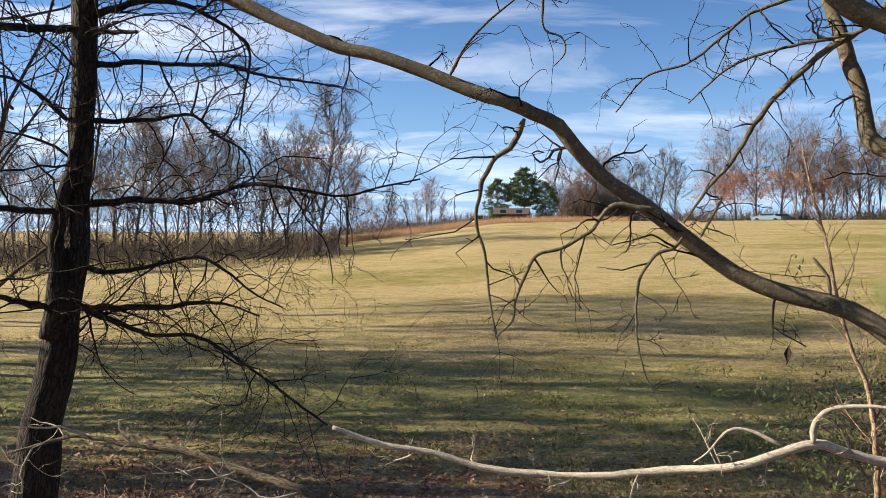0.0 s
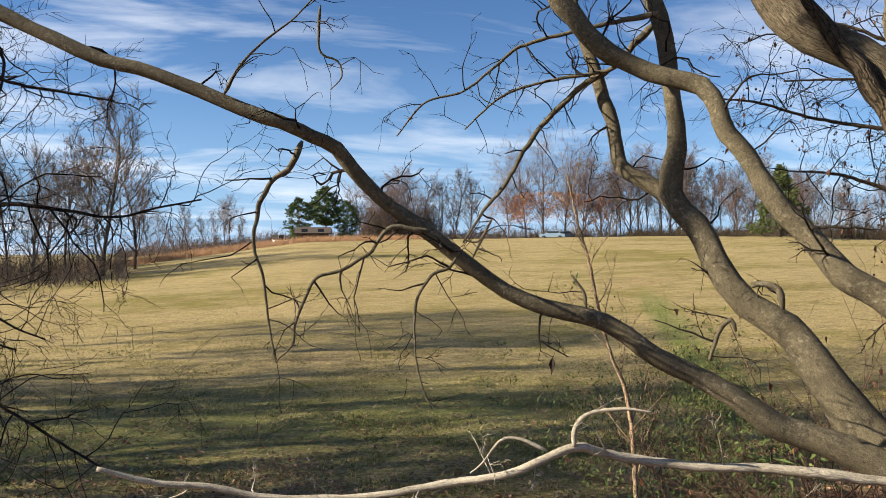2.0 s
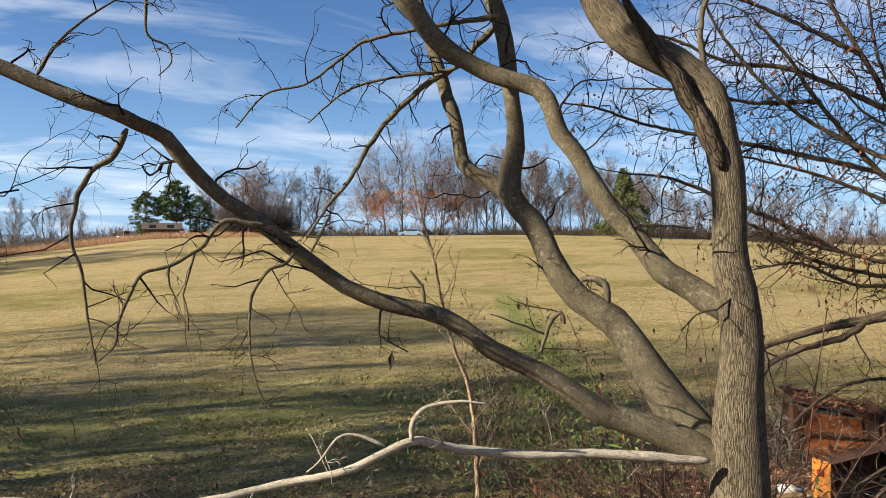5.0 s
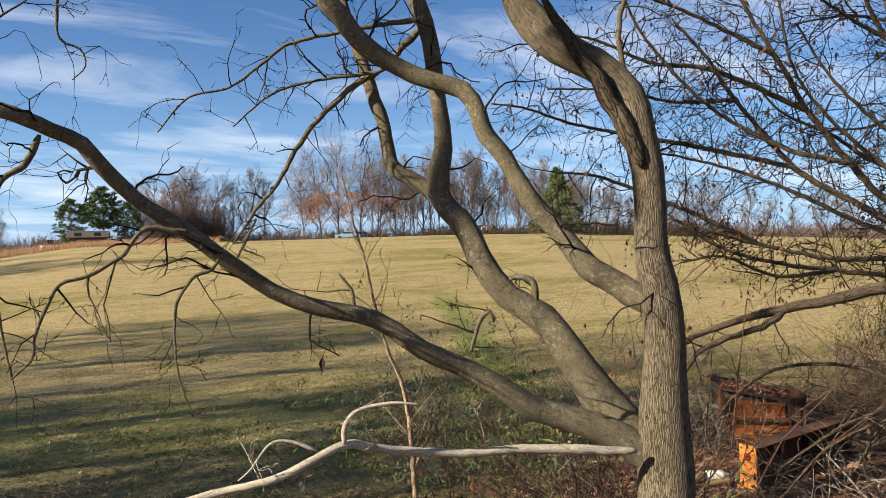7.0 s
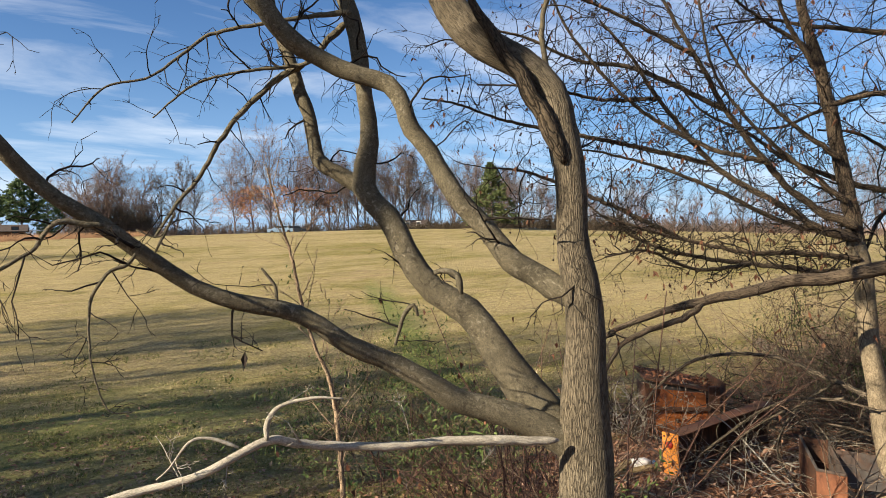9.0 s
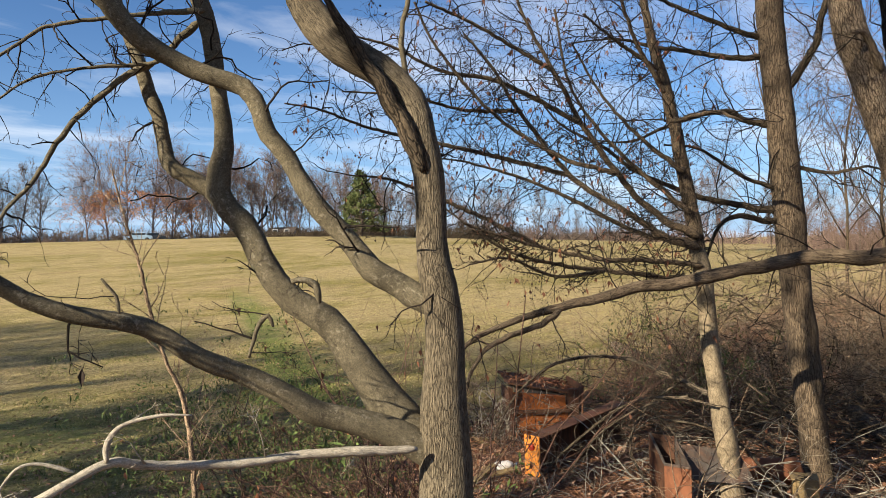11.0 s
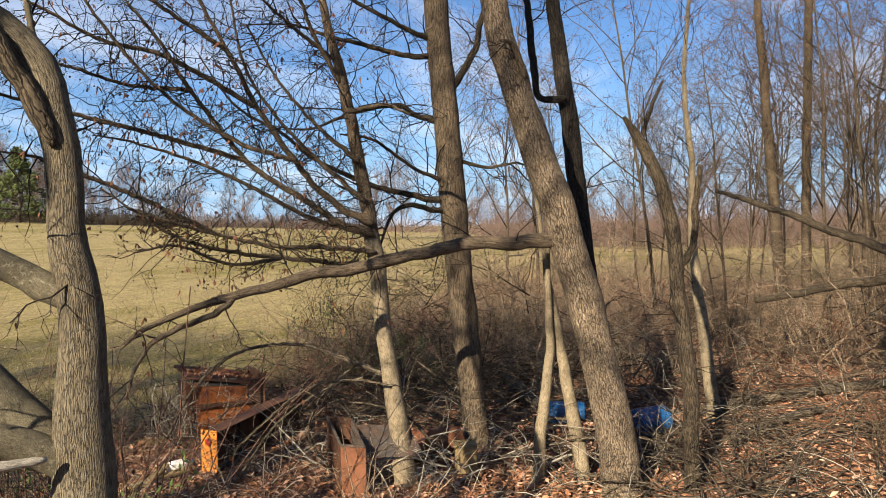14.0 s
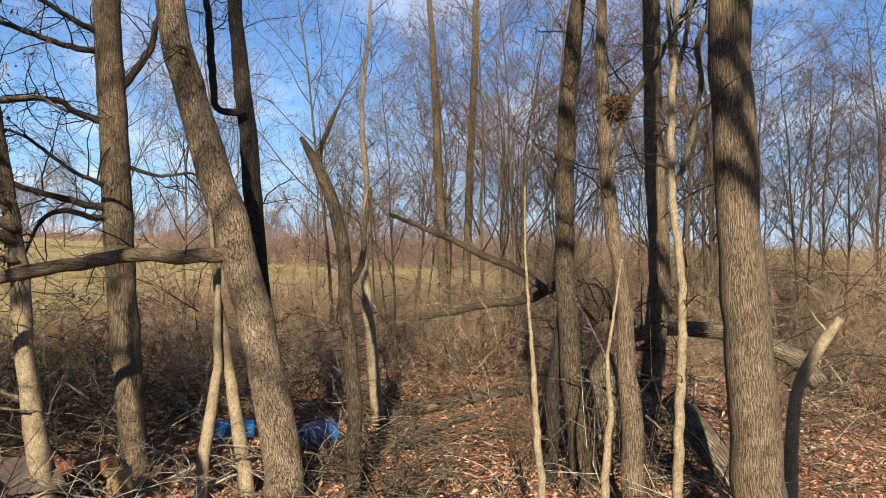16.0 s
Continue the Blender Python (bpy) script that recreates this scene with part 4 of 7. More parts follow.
limb(sapling, "trunk", BARK_PALE, [(10, 2.94, 3.44, 0.017), (10.01, 2.91, 2.97, 0.024), (10.01, 2.91, 2.5, 0.035), (10.01, 2.91, 1.69, 0.053), (9.99, 3, 0.89, 0.072), (9.96, 3.09, 0.02, 0.081), (9.95, 3.11, -0.12, 0.101)])
sapling = thing("sapling", (13.44, 1.23, -0.12), "thin pale sapling among the brush", "sapling", "saplings in the wood")
saplings.append(sapling)
limb(sapling, "trunk", BARK_PALE, [(13.41, 1.55, 7.46, 0.02), (13.42, 1.49, 6.91, 0.024), (13.41, 1.6, 5.25, 0.038), (13.42, 1.5, 4.05, 0.047), (13.42, 1.51, 2.94, 0.065), (13.43, 1.42, 1.92, 0.084), (13.43, 1.31, 1, 0.094), (13.44, 1.24, 0.25, 0.105), (13.44, 1.23, -0.12, 0.131)])
slim_trees = []
slim_tree = thing("slim_tree", (24.97, -0.02, -0.08), "tall slim bare tree far back in the wood", "tree", "slim trees in the wood")
slim_trees.append(slim_tree)
limb(slim_tree, "trunk", BARK_GUM, [(24.97, 0.84, 12.36, 0.076), (24.97, 0.72, 10.77, 0.084), (24.97, 0.53, 8.64, 0.11), (24.97, 0.32, 5.45, 0.134), (24.97, 0.09, 1.88, 0.161), (24.97, -0, 0.27, 0.171), (24.97, -0.02, -0.08, 0.214)])
slim_tree = thing("slim_tree", (25.95, -0.72, -0.08), "tall slim bare tree far back in the wood", "tree", "slim trees in the wood")
slim_trees.append(slim_tree)
limb(slim_tree, "trunk", BARK_GUM, [(25.95, -0.81, 12.78, 0.08), (25.95, -0.79, 11.12, 0.098), (25.95, -0.8, 8.9, 0.114), (25.95, -0.72, 5.56, 0.121), (25.95, -0.68, 2.22, 0.14), (25.95, -0.71, 0.54, 0.15), (25.95, -0.72, -0.08, 0.188)])
hollow_tree = thing("hollow_tree", (10.78, -1.66, -0.12), "dark split trunk with a hollow, weathered base", "tree")
limb(hollow_tree, "trunk", BARK_BOUGH, [(10.81, -1.46, 7.21, 0.112), (10.82, -1.43, 6.34, 0.125), (10.82, -1.39, 5.9, 0.135), (10.83, -1.34, 5.02, 0.144), (10.84, -1.32, 4.14, 0.146), (10.83, -1.33, 3.41, 0.149), (10.83, -1.37, 2.53, 0.16), (10.81, -1.44, 1.65, 0.173), (10.8, -1.55, 0.77, 0.176), (10.78, -1.64, 0.01, 0.203), (10.78, -1.66, -0.12, 0.254)])
# second stem of the split, in the shade-darkened bark
limb(hollow_tree, "stem", BARK_SHADE, [(10.98, -1.39, 2.52, 0.083), (10.99, -1.31, 1.84, 0.099), (11, -1.26, 1.17, 0.108), (11, -1.25, 0.49, 0.117), (11, -1.23, -0.19, 0.135)])
limb(hollow_tree, "limb", BARK_BOUGH, [(10.84, -1.32, 4.14, 0.075), (10.85, -1.21, 4.36, 0.052), (10.86, -1.19, 4.47, 0.034)])
nest_tree = thing("nest_tree", (9.28, -1.93, -0.12), "crooked pale stem that carries a leaf nest", "tree")
limb(nest_tree, "trunk", BARK_WOODS, [(9.39, -1.42, 6.45, 0.048), (9.39, -1.44, 5.88, 0.054), (9.39, -1.44, 5.26, 0.059), (9.38, -1.5, 4.63, 0.071), (9.37, -1.54, 4.01, 0.077), (9.35, -1.6, 3.39, 0.08), (9.33, -1.7, 2.95, 0.08), (9.32, -1.76, 2.39, 0.087), (9.3, -1.83, 1.52, 0.111), (9.28, -1.91, 0.35, 0.135), (9.28, -1.93, -0.12, 0.169)])
limb(nest_tree, "limb", BARK_OLD, [(9.27, -1.52, 3.82, 0.032), (9.22, -1.71, 4.67, 0.035), (9.17, -1.93, 5.03, 0.032), (9.1, -2.15, 5.45, 0.029), (9.04, -2.36, 5.79, 0.026)])
woods_tree = thing("woods_tree", (12.53, -2.9, -0.12), "straight brown trunk deeper in the wood", "tree")
limb(woods_tree, "trunk", BARK_WOODS, [(12.55, -2.83, 7.95, 0.125), (12.54, -2.85, 6.92, 0.131), (12.53, -2.9, 5.63, 0.132), (12.51, -2.97, 4.34, 0.148), (12.49, -3.05, 3.05, 0.156), (12.49, -3.04, 2.1, 0.161), (12.51, -2.97, 0.98, 0.172), (12.53, -2.91, 0.11, 0.193), (12.53, -2.9, -0.12, 0.241)])
pale_sapling = thing("pale_sapling", (8.58, -2.15, -0.12), "slender pale sapling with a twisted side stem", "tree")
limb(pale_sapling, "trunk", BARK_PALE, [(8.62, -2.02, 4.97, 0.034), (8.62, -2.01, 4.52, 0.042), (8.62, -2.04, 3.67, 0.045), (8.59, -2.11, 3.1, 0.048), (8.58, -2.16, 2.47, 0.051), (8.58, -2.15, 1.68, 0.058), (8.58, -2.15, 0.59, 0.066), (8.58, -2.15, -0.12, 0.082)])
limb(pale_sapling, "limb", BARK_OLD, [(8.62, -2.02, 4.92, 0.03), (8.63, -1.97, 5.32, 0.025), (8.65, -1.94, 5.89, 0.022)])
limb(pale_sapling, "limb", BARK_OLD, [(8.62, -2.02, 4.86, 0.03), (8.6, -2.1, 5.14, 0.028), (8.57, -2.17, 5.64, 0.025), (8.56, -2.2, 5.98, 0.022)])
limb(pale_sapling, "limb", BARK_OLD, [(8.61, -2.07, 3.78, 0.033), (8.56, -2.2, 4.29, 0.03), (8.54, -2.27, 4.79, 0.03), (8.55, -2.23, 5.19, 0.031), (8.51, -2.36, 5.49, 0.028), (8.46, -2.49, 5.84, 0.025)])
thin_saplings = []
thin_sapling = thing("thin_sapling", (8.1, -0.74, -0.12), "very thin mossy sapling rising from leaf litter", "sapling", "thin saplings")
thin_saplings.append(thin_sapling)
limb(thin_sapling, "trunk", BARK_PALE, [(8.13, -0.49, 3.71, 0.008), (8.12, -0.51, 3.07, 0.011), (8.12, -0.56, 2.49, 0.016), (8.11, -0.6, 2.06, 0.022), (8.11, -0.64, 1.53, 0.033), (8.1, -0.72, 0.73, 0.04), (8.1, -0.74, -0.12, 0.05)])
thin_sapling = thing("thin_sapling", (8.19, -1.32, -0.12), "very thin mossy sapling rising from leaf litter", "sapling", "thin saplings")
thin_saplings.append(thin_sapling)
limb(thin_sapling, "trunk", BARK_PALE, [(8.16, -1.43, 3.04, 0.008), (8.18, -1.37, 2.5, 0.014), (8.19, -1.32, 2.06, 0.019), (8.18, -1.36, 1.63, 0.028), (8.18, -1.34, 1.2, 0.037), (8.19, -1.32, 0.71, 0.044), (8.19, -1.32, -0.12, 0.055)])
large_tree = thing("large_tree", (8.31, -2.87, -0.12), "large straight trunk with furrowed brown bark in sun", "tree")
limb(large_tree, "trunk", BARK_WOODS, [(8.46, -2.48, 6.39, 0.224), (8.45, -2.5, 5.61, 0.23), (8.45, -2.52, 4.95, 0.232), (8.43, -2.58, 4.22, 0.231), (8.4, -2.63, 3.39, 0.235), (8.38, -2.7, 2.56, 0.254), (8.34, -2.78, 1.74, 0.269), (8.31, -2.85, 0.86, 0.294), (8.31, -2.87, 0.59, 0.313), (8.31, -2.87, -0.12, 0.391)])
pale_snag = thing("pale_snag", (9.28, -3.62, -0.12), "bleached broken snag bent over at the top", "snag")
limb(pale_snag, "trunk", BARK_PALE, [(9.08, -4.02, 2.44, 0.048), (9.14, -3.9, 2.21, 0.076), (9.23, -3.73, 1.85, 0.083), (9.27, -3.64, 1.44, 0.084), (9.28, -3.62, 0.75, 0.096), (9.28, -3.62, -0.12, 0.12)])
limb(pale_snag, "stub", BARK_PALE, [(9.14, -3.92, 2.27, 0.021), (9.2, -3.79, 2.45, 0.014), (9.24, -3.71, 2.59, 0.01)])
leaning_log = thing("leaning_log", (14.83, -1.67, 2.34), "pair of fallen trunks hung up in the brush", "log")
limb(leaning_log, "trunk", BARK_BOUGH, [(17.94, 1.39, 3.75, 0.044), (17.17, 0.73, 3.5, 0.054), (16.37, 0.02, 3.21, 0.063), (15.74, -0.64, 2.89, 0.072), (15.29, -1.25, 2.65, 0.075), (14.83, -1.67, 2.34, 0.078)])
limb(leaning_log, "trunk", BARK_BOUGH, [(15.97, 0.64, 1.66, 0.05), (15.72, 0, 1.81, 0.066), (15.44, -0.63, 2, 0.076), (15.12, -1.35, 2.13, 0.085), (14.8, -1.87, 2.42, 0.094)])
mossy_log = thing("mossy_log", (12.37, -5.49, 1.14), "thick mossy fallen trunk lying across the wood", "log")
limb(mossy_log, "trunk", BARK_LOG, [(12.99, -2.73, 1.69, 0.102), (12.95, -3.16, 1.84, 0.112), (12.85, -3.75, 1.88, 0.122), (12.72, -4.33, 1.83, 0.132), (12.48, -5.1, 1.54, 0.143), (12.37, -5.49, 1.14, 0.145)])
fallen_logs = []
fallen_log = thing("fallen_log", (13.74, 1.43, 0.1), "weathered fallen log lying in leaf litter", "log", "logs on the wood floor")
fallen_logs.append(fallen_log)
limb(fallen_log, "trunk", BARK_LOG, [(13.74, 1.43, 0.1, 0.098), (15.36, -0.01, 0.13, 0.0931), (16.87, -1.66, 0.1, 0.078)])
fallen_log = thing("fallen_log", (12.07, 0.87, 0.08), "weathered fallen log lying in leaf litter", "log", "logs on the wood floor")
fallen_logs.append(fallen_log)
limb(fallen_log, "trunk", BARK_LOG, [(12.07, 0.87, 0.08, 0.077), (13.35, 0.35, 0.11, 0.07315), (14.52, -0.36, 0.08, 0.062)])
fallen_log = thing("fallen_log", (19.55, 4.45, 0.15), "weathered fallen log lying in leaf litter", "log", "logs on the wood floor")
fallen_logs.append(fallen_log)
limb(fallen_log, "trunk", BARK_LOG, [(19.55, 4.45, 0.15, 0.115), (17.72, 2.86, 0.18, 0.10925), (15.78, 1.07, 0.15, 0.092)])
fallen_log = thing("fallen_log", (17.25, 8.44, 0.2), "weathered fallen log lying in leaf litter", "log", "logs on the wood floor")
fallen_logs.append(fallen_log)
limb(fallen_log, "trunk", BARK_LOG, [(17.25, 8.44, 0.2, 0.137), (15.99, 7.06, 0.23, 0.13015), (14.62, 5.48, 0.2, 0.11)])
fallen_log = thing("fallen_log", (15.1, 5.18, 0.15), "weathered fallen log lying in leaf litter", "log", "logs on the wood floor")
fallen_logs.append(fallen_log)
limb(fallen_log, "trunk", BARK_LOG, [(15.1, 5.18, 0.15, 0.125), (13.97, 4.54, 0.18, 0.11875), (12.74, 3.7, 0.15, 0.1)])
fallen_log = thing("fallen_log", (18.14, 11.92, 0.4), "weathered fallen log lying in leaf litter", "log", "logs on the wood floor")
fallen_logs.append(fallen_log)
limb(fallen_log, "trunk", BARK_LOG, [(18.14, 11.92, 0.4, 0.124), (16.2, 9.75, 0.43, 0.1178), (14.15, 7.39, 0.4, 0.099)])
fallen_log = thing("fallen_log", (16.34, -4.75, 0.15), "weathered fallen log lying in leaf litter", "log", "logs on the wood floor")
fallen_logs.append(fallen_log)
limb(fallen_log, "trunk", BARK_LOG, [(16.34, -4.75, 0.15, 0.147), (14.29, -4.26, 0.18, 0.13965), (12.14, -3.97, 0.15, 0.118)])
field_sapling = thing("field_sapling", (2.99, 5.01, 0.33), "thin reddish sapling at the meadow's edge", "sapling")
limb(field_sapling, "trunk", BARK_TAN, [(2.61, 5.19, 3.68, 0.005), (2.66, 5.16, 3.41, 0.007), (2.73, 5.13, 3.12, 0.009), (2.78, 5.11, 2.83, 0.011), (2.85, 5.08, 2.54, 0.011), (2.94, 5.03, 2.25, 0.015), (2.98, 5.01, 1.63, 0.017), (2.99, 5.01, 0.33, 0.021)])
dead_branches = []
dead_branch = thing("dead_branch", (9.69, 8.69, 0.08), "grey dead branch arching over scrap and leaf litter", "branch", "dead branches in the wood")
dead_branches.append(dead_branch)
limb(dead_branch, "branch", BARK_LOG, [(9.69, 8.69, 0.08, 0.02), (9.62, 8.22, 0.74, 0.019), (9.58, 7.7, 1.21, 0.021), (9.54, 7.15, 1.5, 0.023), (9.56, 6.51, 1.62, 0.024), (9.53, 5.89, 1.59, 0.027), (9.44, 5.32, 1.45, 0.03), (9.28, 4.84, 1.36, 0.033)])
dead_branch = thing("dead_branch", (8.54, 6.86, 0.08), "grey dead branch arching over scrap and leaf litter", "branch", "dead branches in the wood")
dead_branches.append(dead_branch)
limb(dead_branch, "branch", BARK_LOG, [(8.54, 6.86, 0.08, 0.017), (8.65, 6.53, 0.48, 0.017), (8.8, 6.15, 0.85, 0.018), (8.89, 5.81, 1.12, 0.018), (8.97, 5.47, 1.27, 0.018), (9.07, 5.06, 1.31, 0.016), (9.13, 4.69, 1.26, 0.013)])
dead_branch = thing("dead_branch", (8.71, 6.59, 0.08), "grey dead branch arching over scrap and leaf litter", "branch", "dead branches in the wood")
dead_branches.append(dead_branch)
limb(dead_branch, "branch", BARK_LOG, [(8.71, 6.59, 0.08, 0.015), (8.82, 6.25, 0.59, 0.014), (8.91, 5.91, 0.92, 0.016), (9.03, 5.51, 1.17, 0.016), (9.17, 5.04, 1.33, 0.016)])
dead_branch = thing("dead_branch", (9.27, 5.61, 0.08), "grey dead branch arching over scrap and leaf litter", "branch", "dead branches in the wood")
dead_branches.append(dead_branch)
limb(dead_branch, "branch", BARK_LOG, [(9.27, 5.61, 0.08, 0.017), (9.14, 5.83, 0.53, 0.017), (9.2, 5.74, 0.94, 0.014), (9.37, 5.48, 1.27, 0.014), (9.58, 5.12, 1.53, 0.012)])
dead_branch = thing("dead_branch", (9.85, 4.18, 0.08), "grey dead branch arching over scrap and leaf litter", "branch", "dead branches in the wood")
dead_branches.append(dead_branch)
limb(dead_branch, "branch", BARK_LOG, [(9.85, 4.18, 0.08, 0.019), (9.73, 4.43, 0.46, 0.018), (9.61, 4.67, 0.76, 0.016), (9.41, 5.03, 0.93, 0.014), (9.16, 5.44, 1, 0.01)])
dead_branch = thing("dead_branch", (11.12, 4.19, 0.08), "grey dead branch arching over scrap and leaf litter", "branch", "dead branches in the wood")
dead_branches.append(dead_branch)
limb(dead_branch, "branch", BARK_LOG, [(11.12, 4.19, 0.08, 0.018), (11.08, 4.42, 0.56, 0.018), (10.97, 4.81, 0.98, 0.018), (10.81, 5.25, 1.31, 0.016), (10.52, 5.9, 1.5, 0.011)])
dead_branch = thing("dead_branch", (10.14, 3.9, 0.08), "grey dead branch arching over scrap and leaf litter", "branch", "dead branches in the wood")
dead_branches.append(dead_branch)
limb(dead_branch, "branch", BARK_LOG, [(10.14, 3.9, 0.08, 0.019), (10.14, 3.29, 0.3, 0.019), (10.11, 2.61, 0.51, 0.018), (10.03, 1.98, 0.63, 0.016), (9.91, 1.43, 0.59, 0.011)])
dead_branch = thing("dead_branch", (11.85, 4.09, 0.08), "grey dead branch arching over scrap and leaf litter", "branch", "dead branches in the wood")
dead_branches.append(dead_branch)
limb(dead_branch, "branch", BARK_LOG, [(11.85, 4.09, 0.08, 0.02), (11.63, 3.54, 0.31, 0.021), (11.44, 2.79, 0.41, 0.02), (11.21, 2.05, 0.37, 0.018), (10.93, 1.25, 0.17, 0.013)])
dead_branch = thing("dead_branch", (10.76, -3.23, 0.08), "grey dead branch arching over scrap and leaf litter", "branch", "dead branches in the wood")
dead_branches.append(dead_branch)
limb(dead_branch, "branch", BARK_LOG, [(10.76, -3.23, 0.08, 0.02), (10.66, -2.82, 0.54, 0.019), (10.52, -2.48, 0.93, 0.017), (10.43, -1.95, 1.3, 0.014), (10.32, -1.36, 1.59, 0.01)])

# crowns of the near trees, high over the walk
for tree, material, ctrl in CROWNS:
    p, rad = spline(ctrl, 0.3)
    low, high = p[:, 2].min(), p[:, 2].max()
    for k in range(9):
        i = int(len(p) * (0.08 + 0.8 * (k + rng.uniform(0, 1)) / 9))
        a, L = rng.uniform(0, 2 * math.pi), (high - low) * rng.uniform(0.22, 0.42) * (0.45 + 0.55 * i / len(p))
        pts = [(*(p[i] + np.array([math.cos(a + f * rng.uniform(-0.5, 0.5)) * L * f, math.sin(a) * L * f, L * f * rng.uniform(0.5, 0.8)])), rad[i] * 0.5 * (1.05 - f)) for f in (0, 0.33, 0.66, 1.0)]
        limb(tree, "crown_limb", material, pts)
    sprout(tree, BARK_TWIG, ("crown_limb",), 0.45, 1.1, 0.010, 1, 0.0, 0.4, 4, most=4)
# twigs of the near trees
sprout(old_tree, BARK_TWIG, ("branch",), 0.10, 0.30, 0.0055, 2, 0.25, 0.40, 2)
sprout(old_tree, BARK_TWIG, ("limb", "trunk"), 0.40, 0.45, 0.008, 2, 0.35, 0.58, 4, low=2.75)
sprout(old_tree, BARK_DEAD, ("dead_limb",), 0.34, 0.20, 0.005, 2, -0.1, 0.4, 3, label="bleached dead twigs")
sprout(field_edge_tree, BARK_TWIG, ("limb",), 0.085, 0.7, 0.007, 2, 0.2, 0.5, 4)
sprout(field_edge_tree, BARK_TWIG, ("trunk", "stem"), 0.45, 1.1, 0.010, 2, 0.1, 0.34, 4, low=2.2)
sprout(fallen_branch, BARK_DEAD, ("branch",), 0.28, 0.5, 0.006, 2, -0.2, 0.4, 3)
sprout(leaning_tree, BARK_TWIG, ("limb",), 0.35, 0.8, 0.008, 2, 0.25, 0.36, 4, most=6)
sprout(straight_tree, BARK_TWIG, ("limb",), 0.16, 1.0, 0.010, 2, 0.1, 0.42, 4, most=6)
gum_tips = []
sprout(gum_tree, BARK_TWIG, ("limb",), 0.085, 0.75, 0.0072, 2, 0.05, 0.66, 4, tips=gum_tips, most=6)
sprout(gum_tree, BARK_TWIG, ("trunk",), 0.22, 1.0, 0.009, 2, 0.0, 0.42, 4, low=3.0, tips=gum_tips, most=6)
sprout(shaded_tree, BARK_TWIG, ("trunk", "limb"), 0.5, 1.2, 0.011, 2, 0.0, 0.42, 4, low=3.2, most=6)
sprout(broken_snag, BARK_TWIG, ("trunk",), 0.5, 0.9, 0.008, 2, 0.1, 0.34, 4, low=1.2, most=6)
sprout(nest_tree, BARK_TWIG, ("trunk", "limb"), 0.4, 1.0, 0.009, 2, 0.0, 0.42, 4, low=3.2, most=6)
sprout(hollow_tree, BARK_TWIG, ("trunk",), 0.6, 1.2, 0.010, 2, 0.0, 0.42, 4, low=3.0, most=6)
sprout(woods_tree, BARK_TWIG, ("trunk",), 0.5, 1.4, 0.011, 2, 0.0, 0.42, 4, low=3.2, most=6)
sprout(pale_sapling, BARK_TWIG, ("trunk", "limb"), 0.4, 0.8, 0.007, 2, 0.0, 0.34, 4, low=1.5)
sprout(large_tree, BARK_TWIG, ("trunk",), 0.9, 1.0, 0.010, 2, 0.1, 0.42, 4, low=3.4, most=6)
for ob in slim_trees:
    sprout(ob, BARK_TWIG, ("trunk",), 0.7, 1.8, 0.014, 2, 0.0, 0.4, 5, low=3.0, lift=0.1, most=6)
for ob in saplings[2:]:
    sprout(ob, BARK_TWIG, ("trunk",), 0.3, 1.1, 0.009, 2, 0.0, 0.3, 4, low=2.0, lift=0.5)
for ob in dead_branches:
    sprout(ob, BARK_LOG, ("branch",), 0.16, 0.7, 0.006, 2, 0.15, 0.45, 3, most=6)
sprout(field_sapling, BARK_TAN, ("trunk",), 0.09, 0.35, 0.004, 2, -0.3, 0.25, 3, low=1.6, lift=0.8)


def seed_balls(tree, tips, n):
    """Hanging seed balls and a few withered leaves at twig ends."""
    balls, leaves = Acc(), Acc()
    order = rng.permutation(len(tips))[:n]
    for k, i in enumerate(order):
        p, d = tips[i]
        if k % 3:
            r = rng.uniform(0.009, 0.014)
            c = p + np.array([0, 0, -rng.uniform(0.02, 0.06)])
            balls.spike(p, c, 0.0015)
            bm = bmesh.new()
            bmesh.ops.create_icosphere(bm, subdivisions=1, radius=r, matrix=Matrix.Translation(c))
            balls.raw([list(v.co) for v in bm.verts], [tuple(v.index for v in q.verts) for q in bm.faces])
            bm.free()
        else:
            for _ in range(rng.integers(1, 4)):
                leaves.leaf(p, np.array([rng.normal(0, 0.4), rng.normal(0, 0.4), -1.0]), rng.normal(0, 1, 3), rng.uniform(0.04, 0.085), rng.uniform(0.016, 0.032))
    tagged(part("seed_ball", balls, SEED, tree, "small dark hanging seed balls"), kind="stuff")
    tagged(part("withered_leaf", leaves, BROWN_LEAF, tree, "curled reddish-brown leaves"), kind="stuff")


seed_balls(gum_tree, gum_tips, 1500)


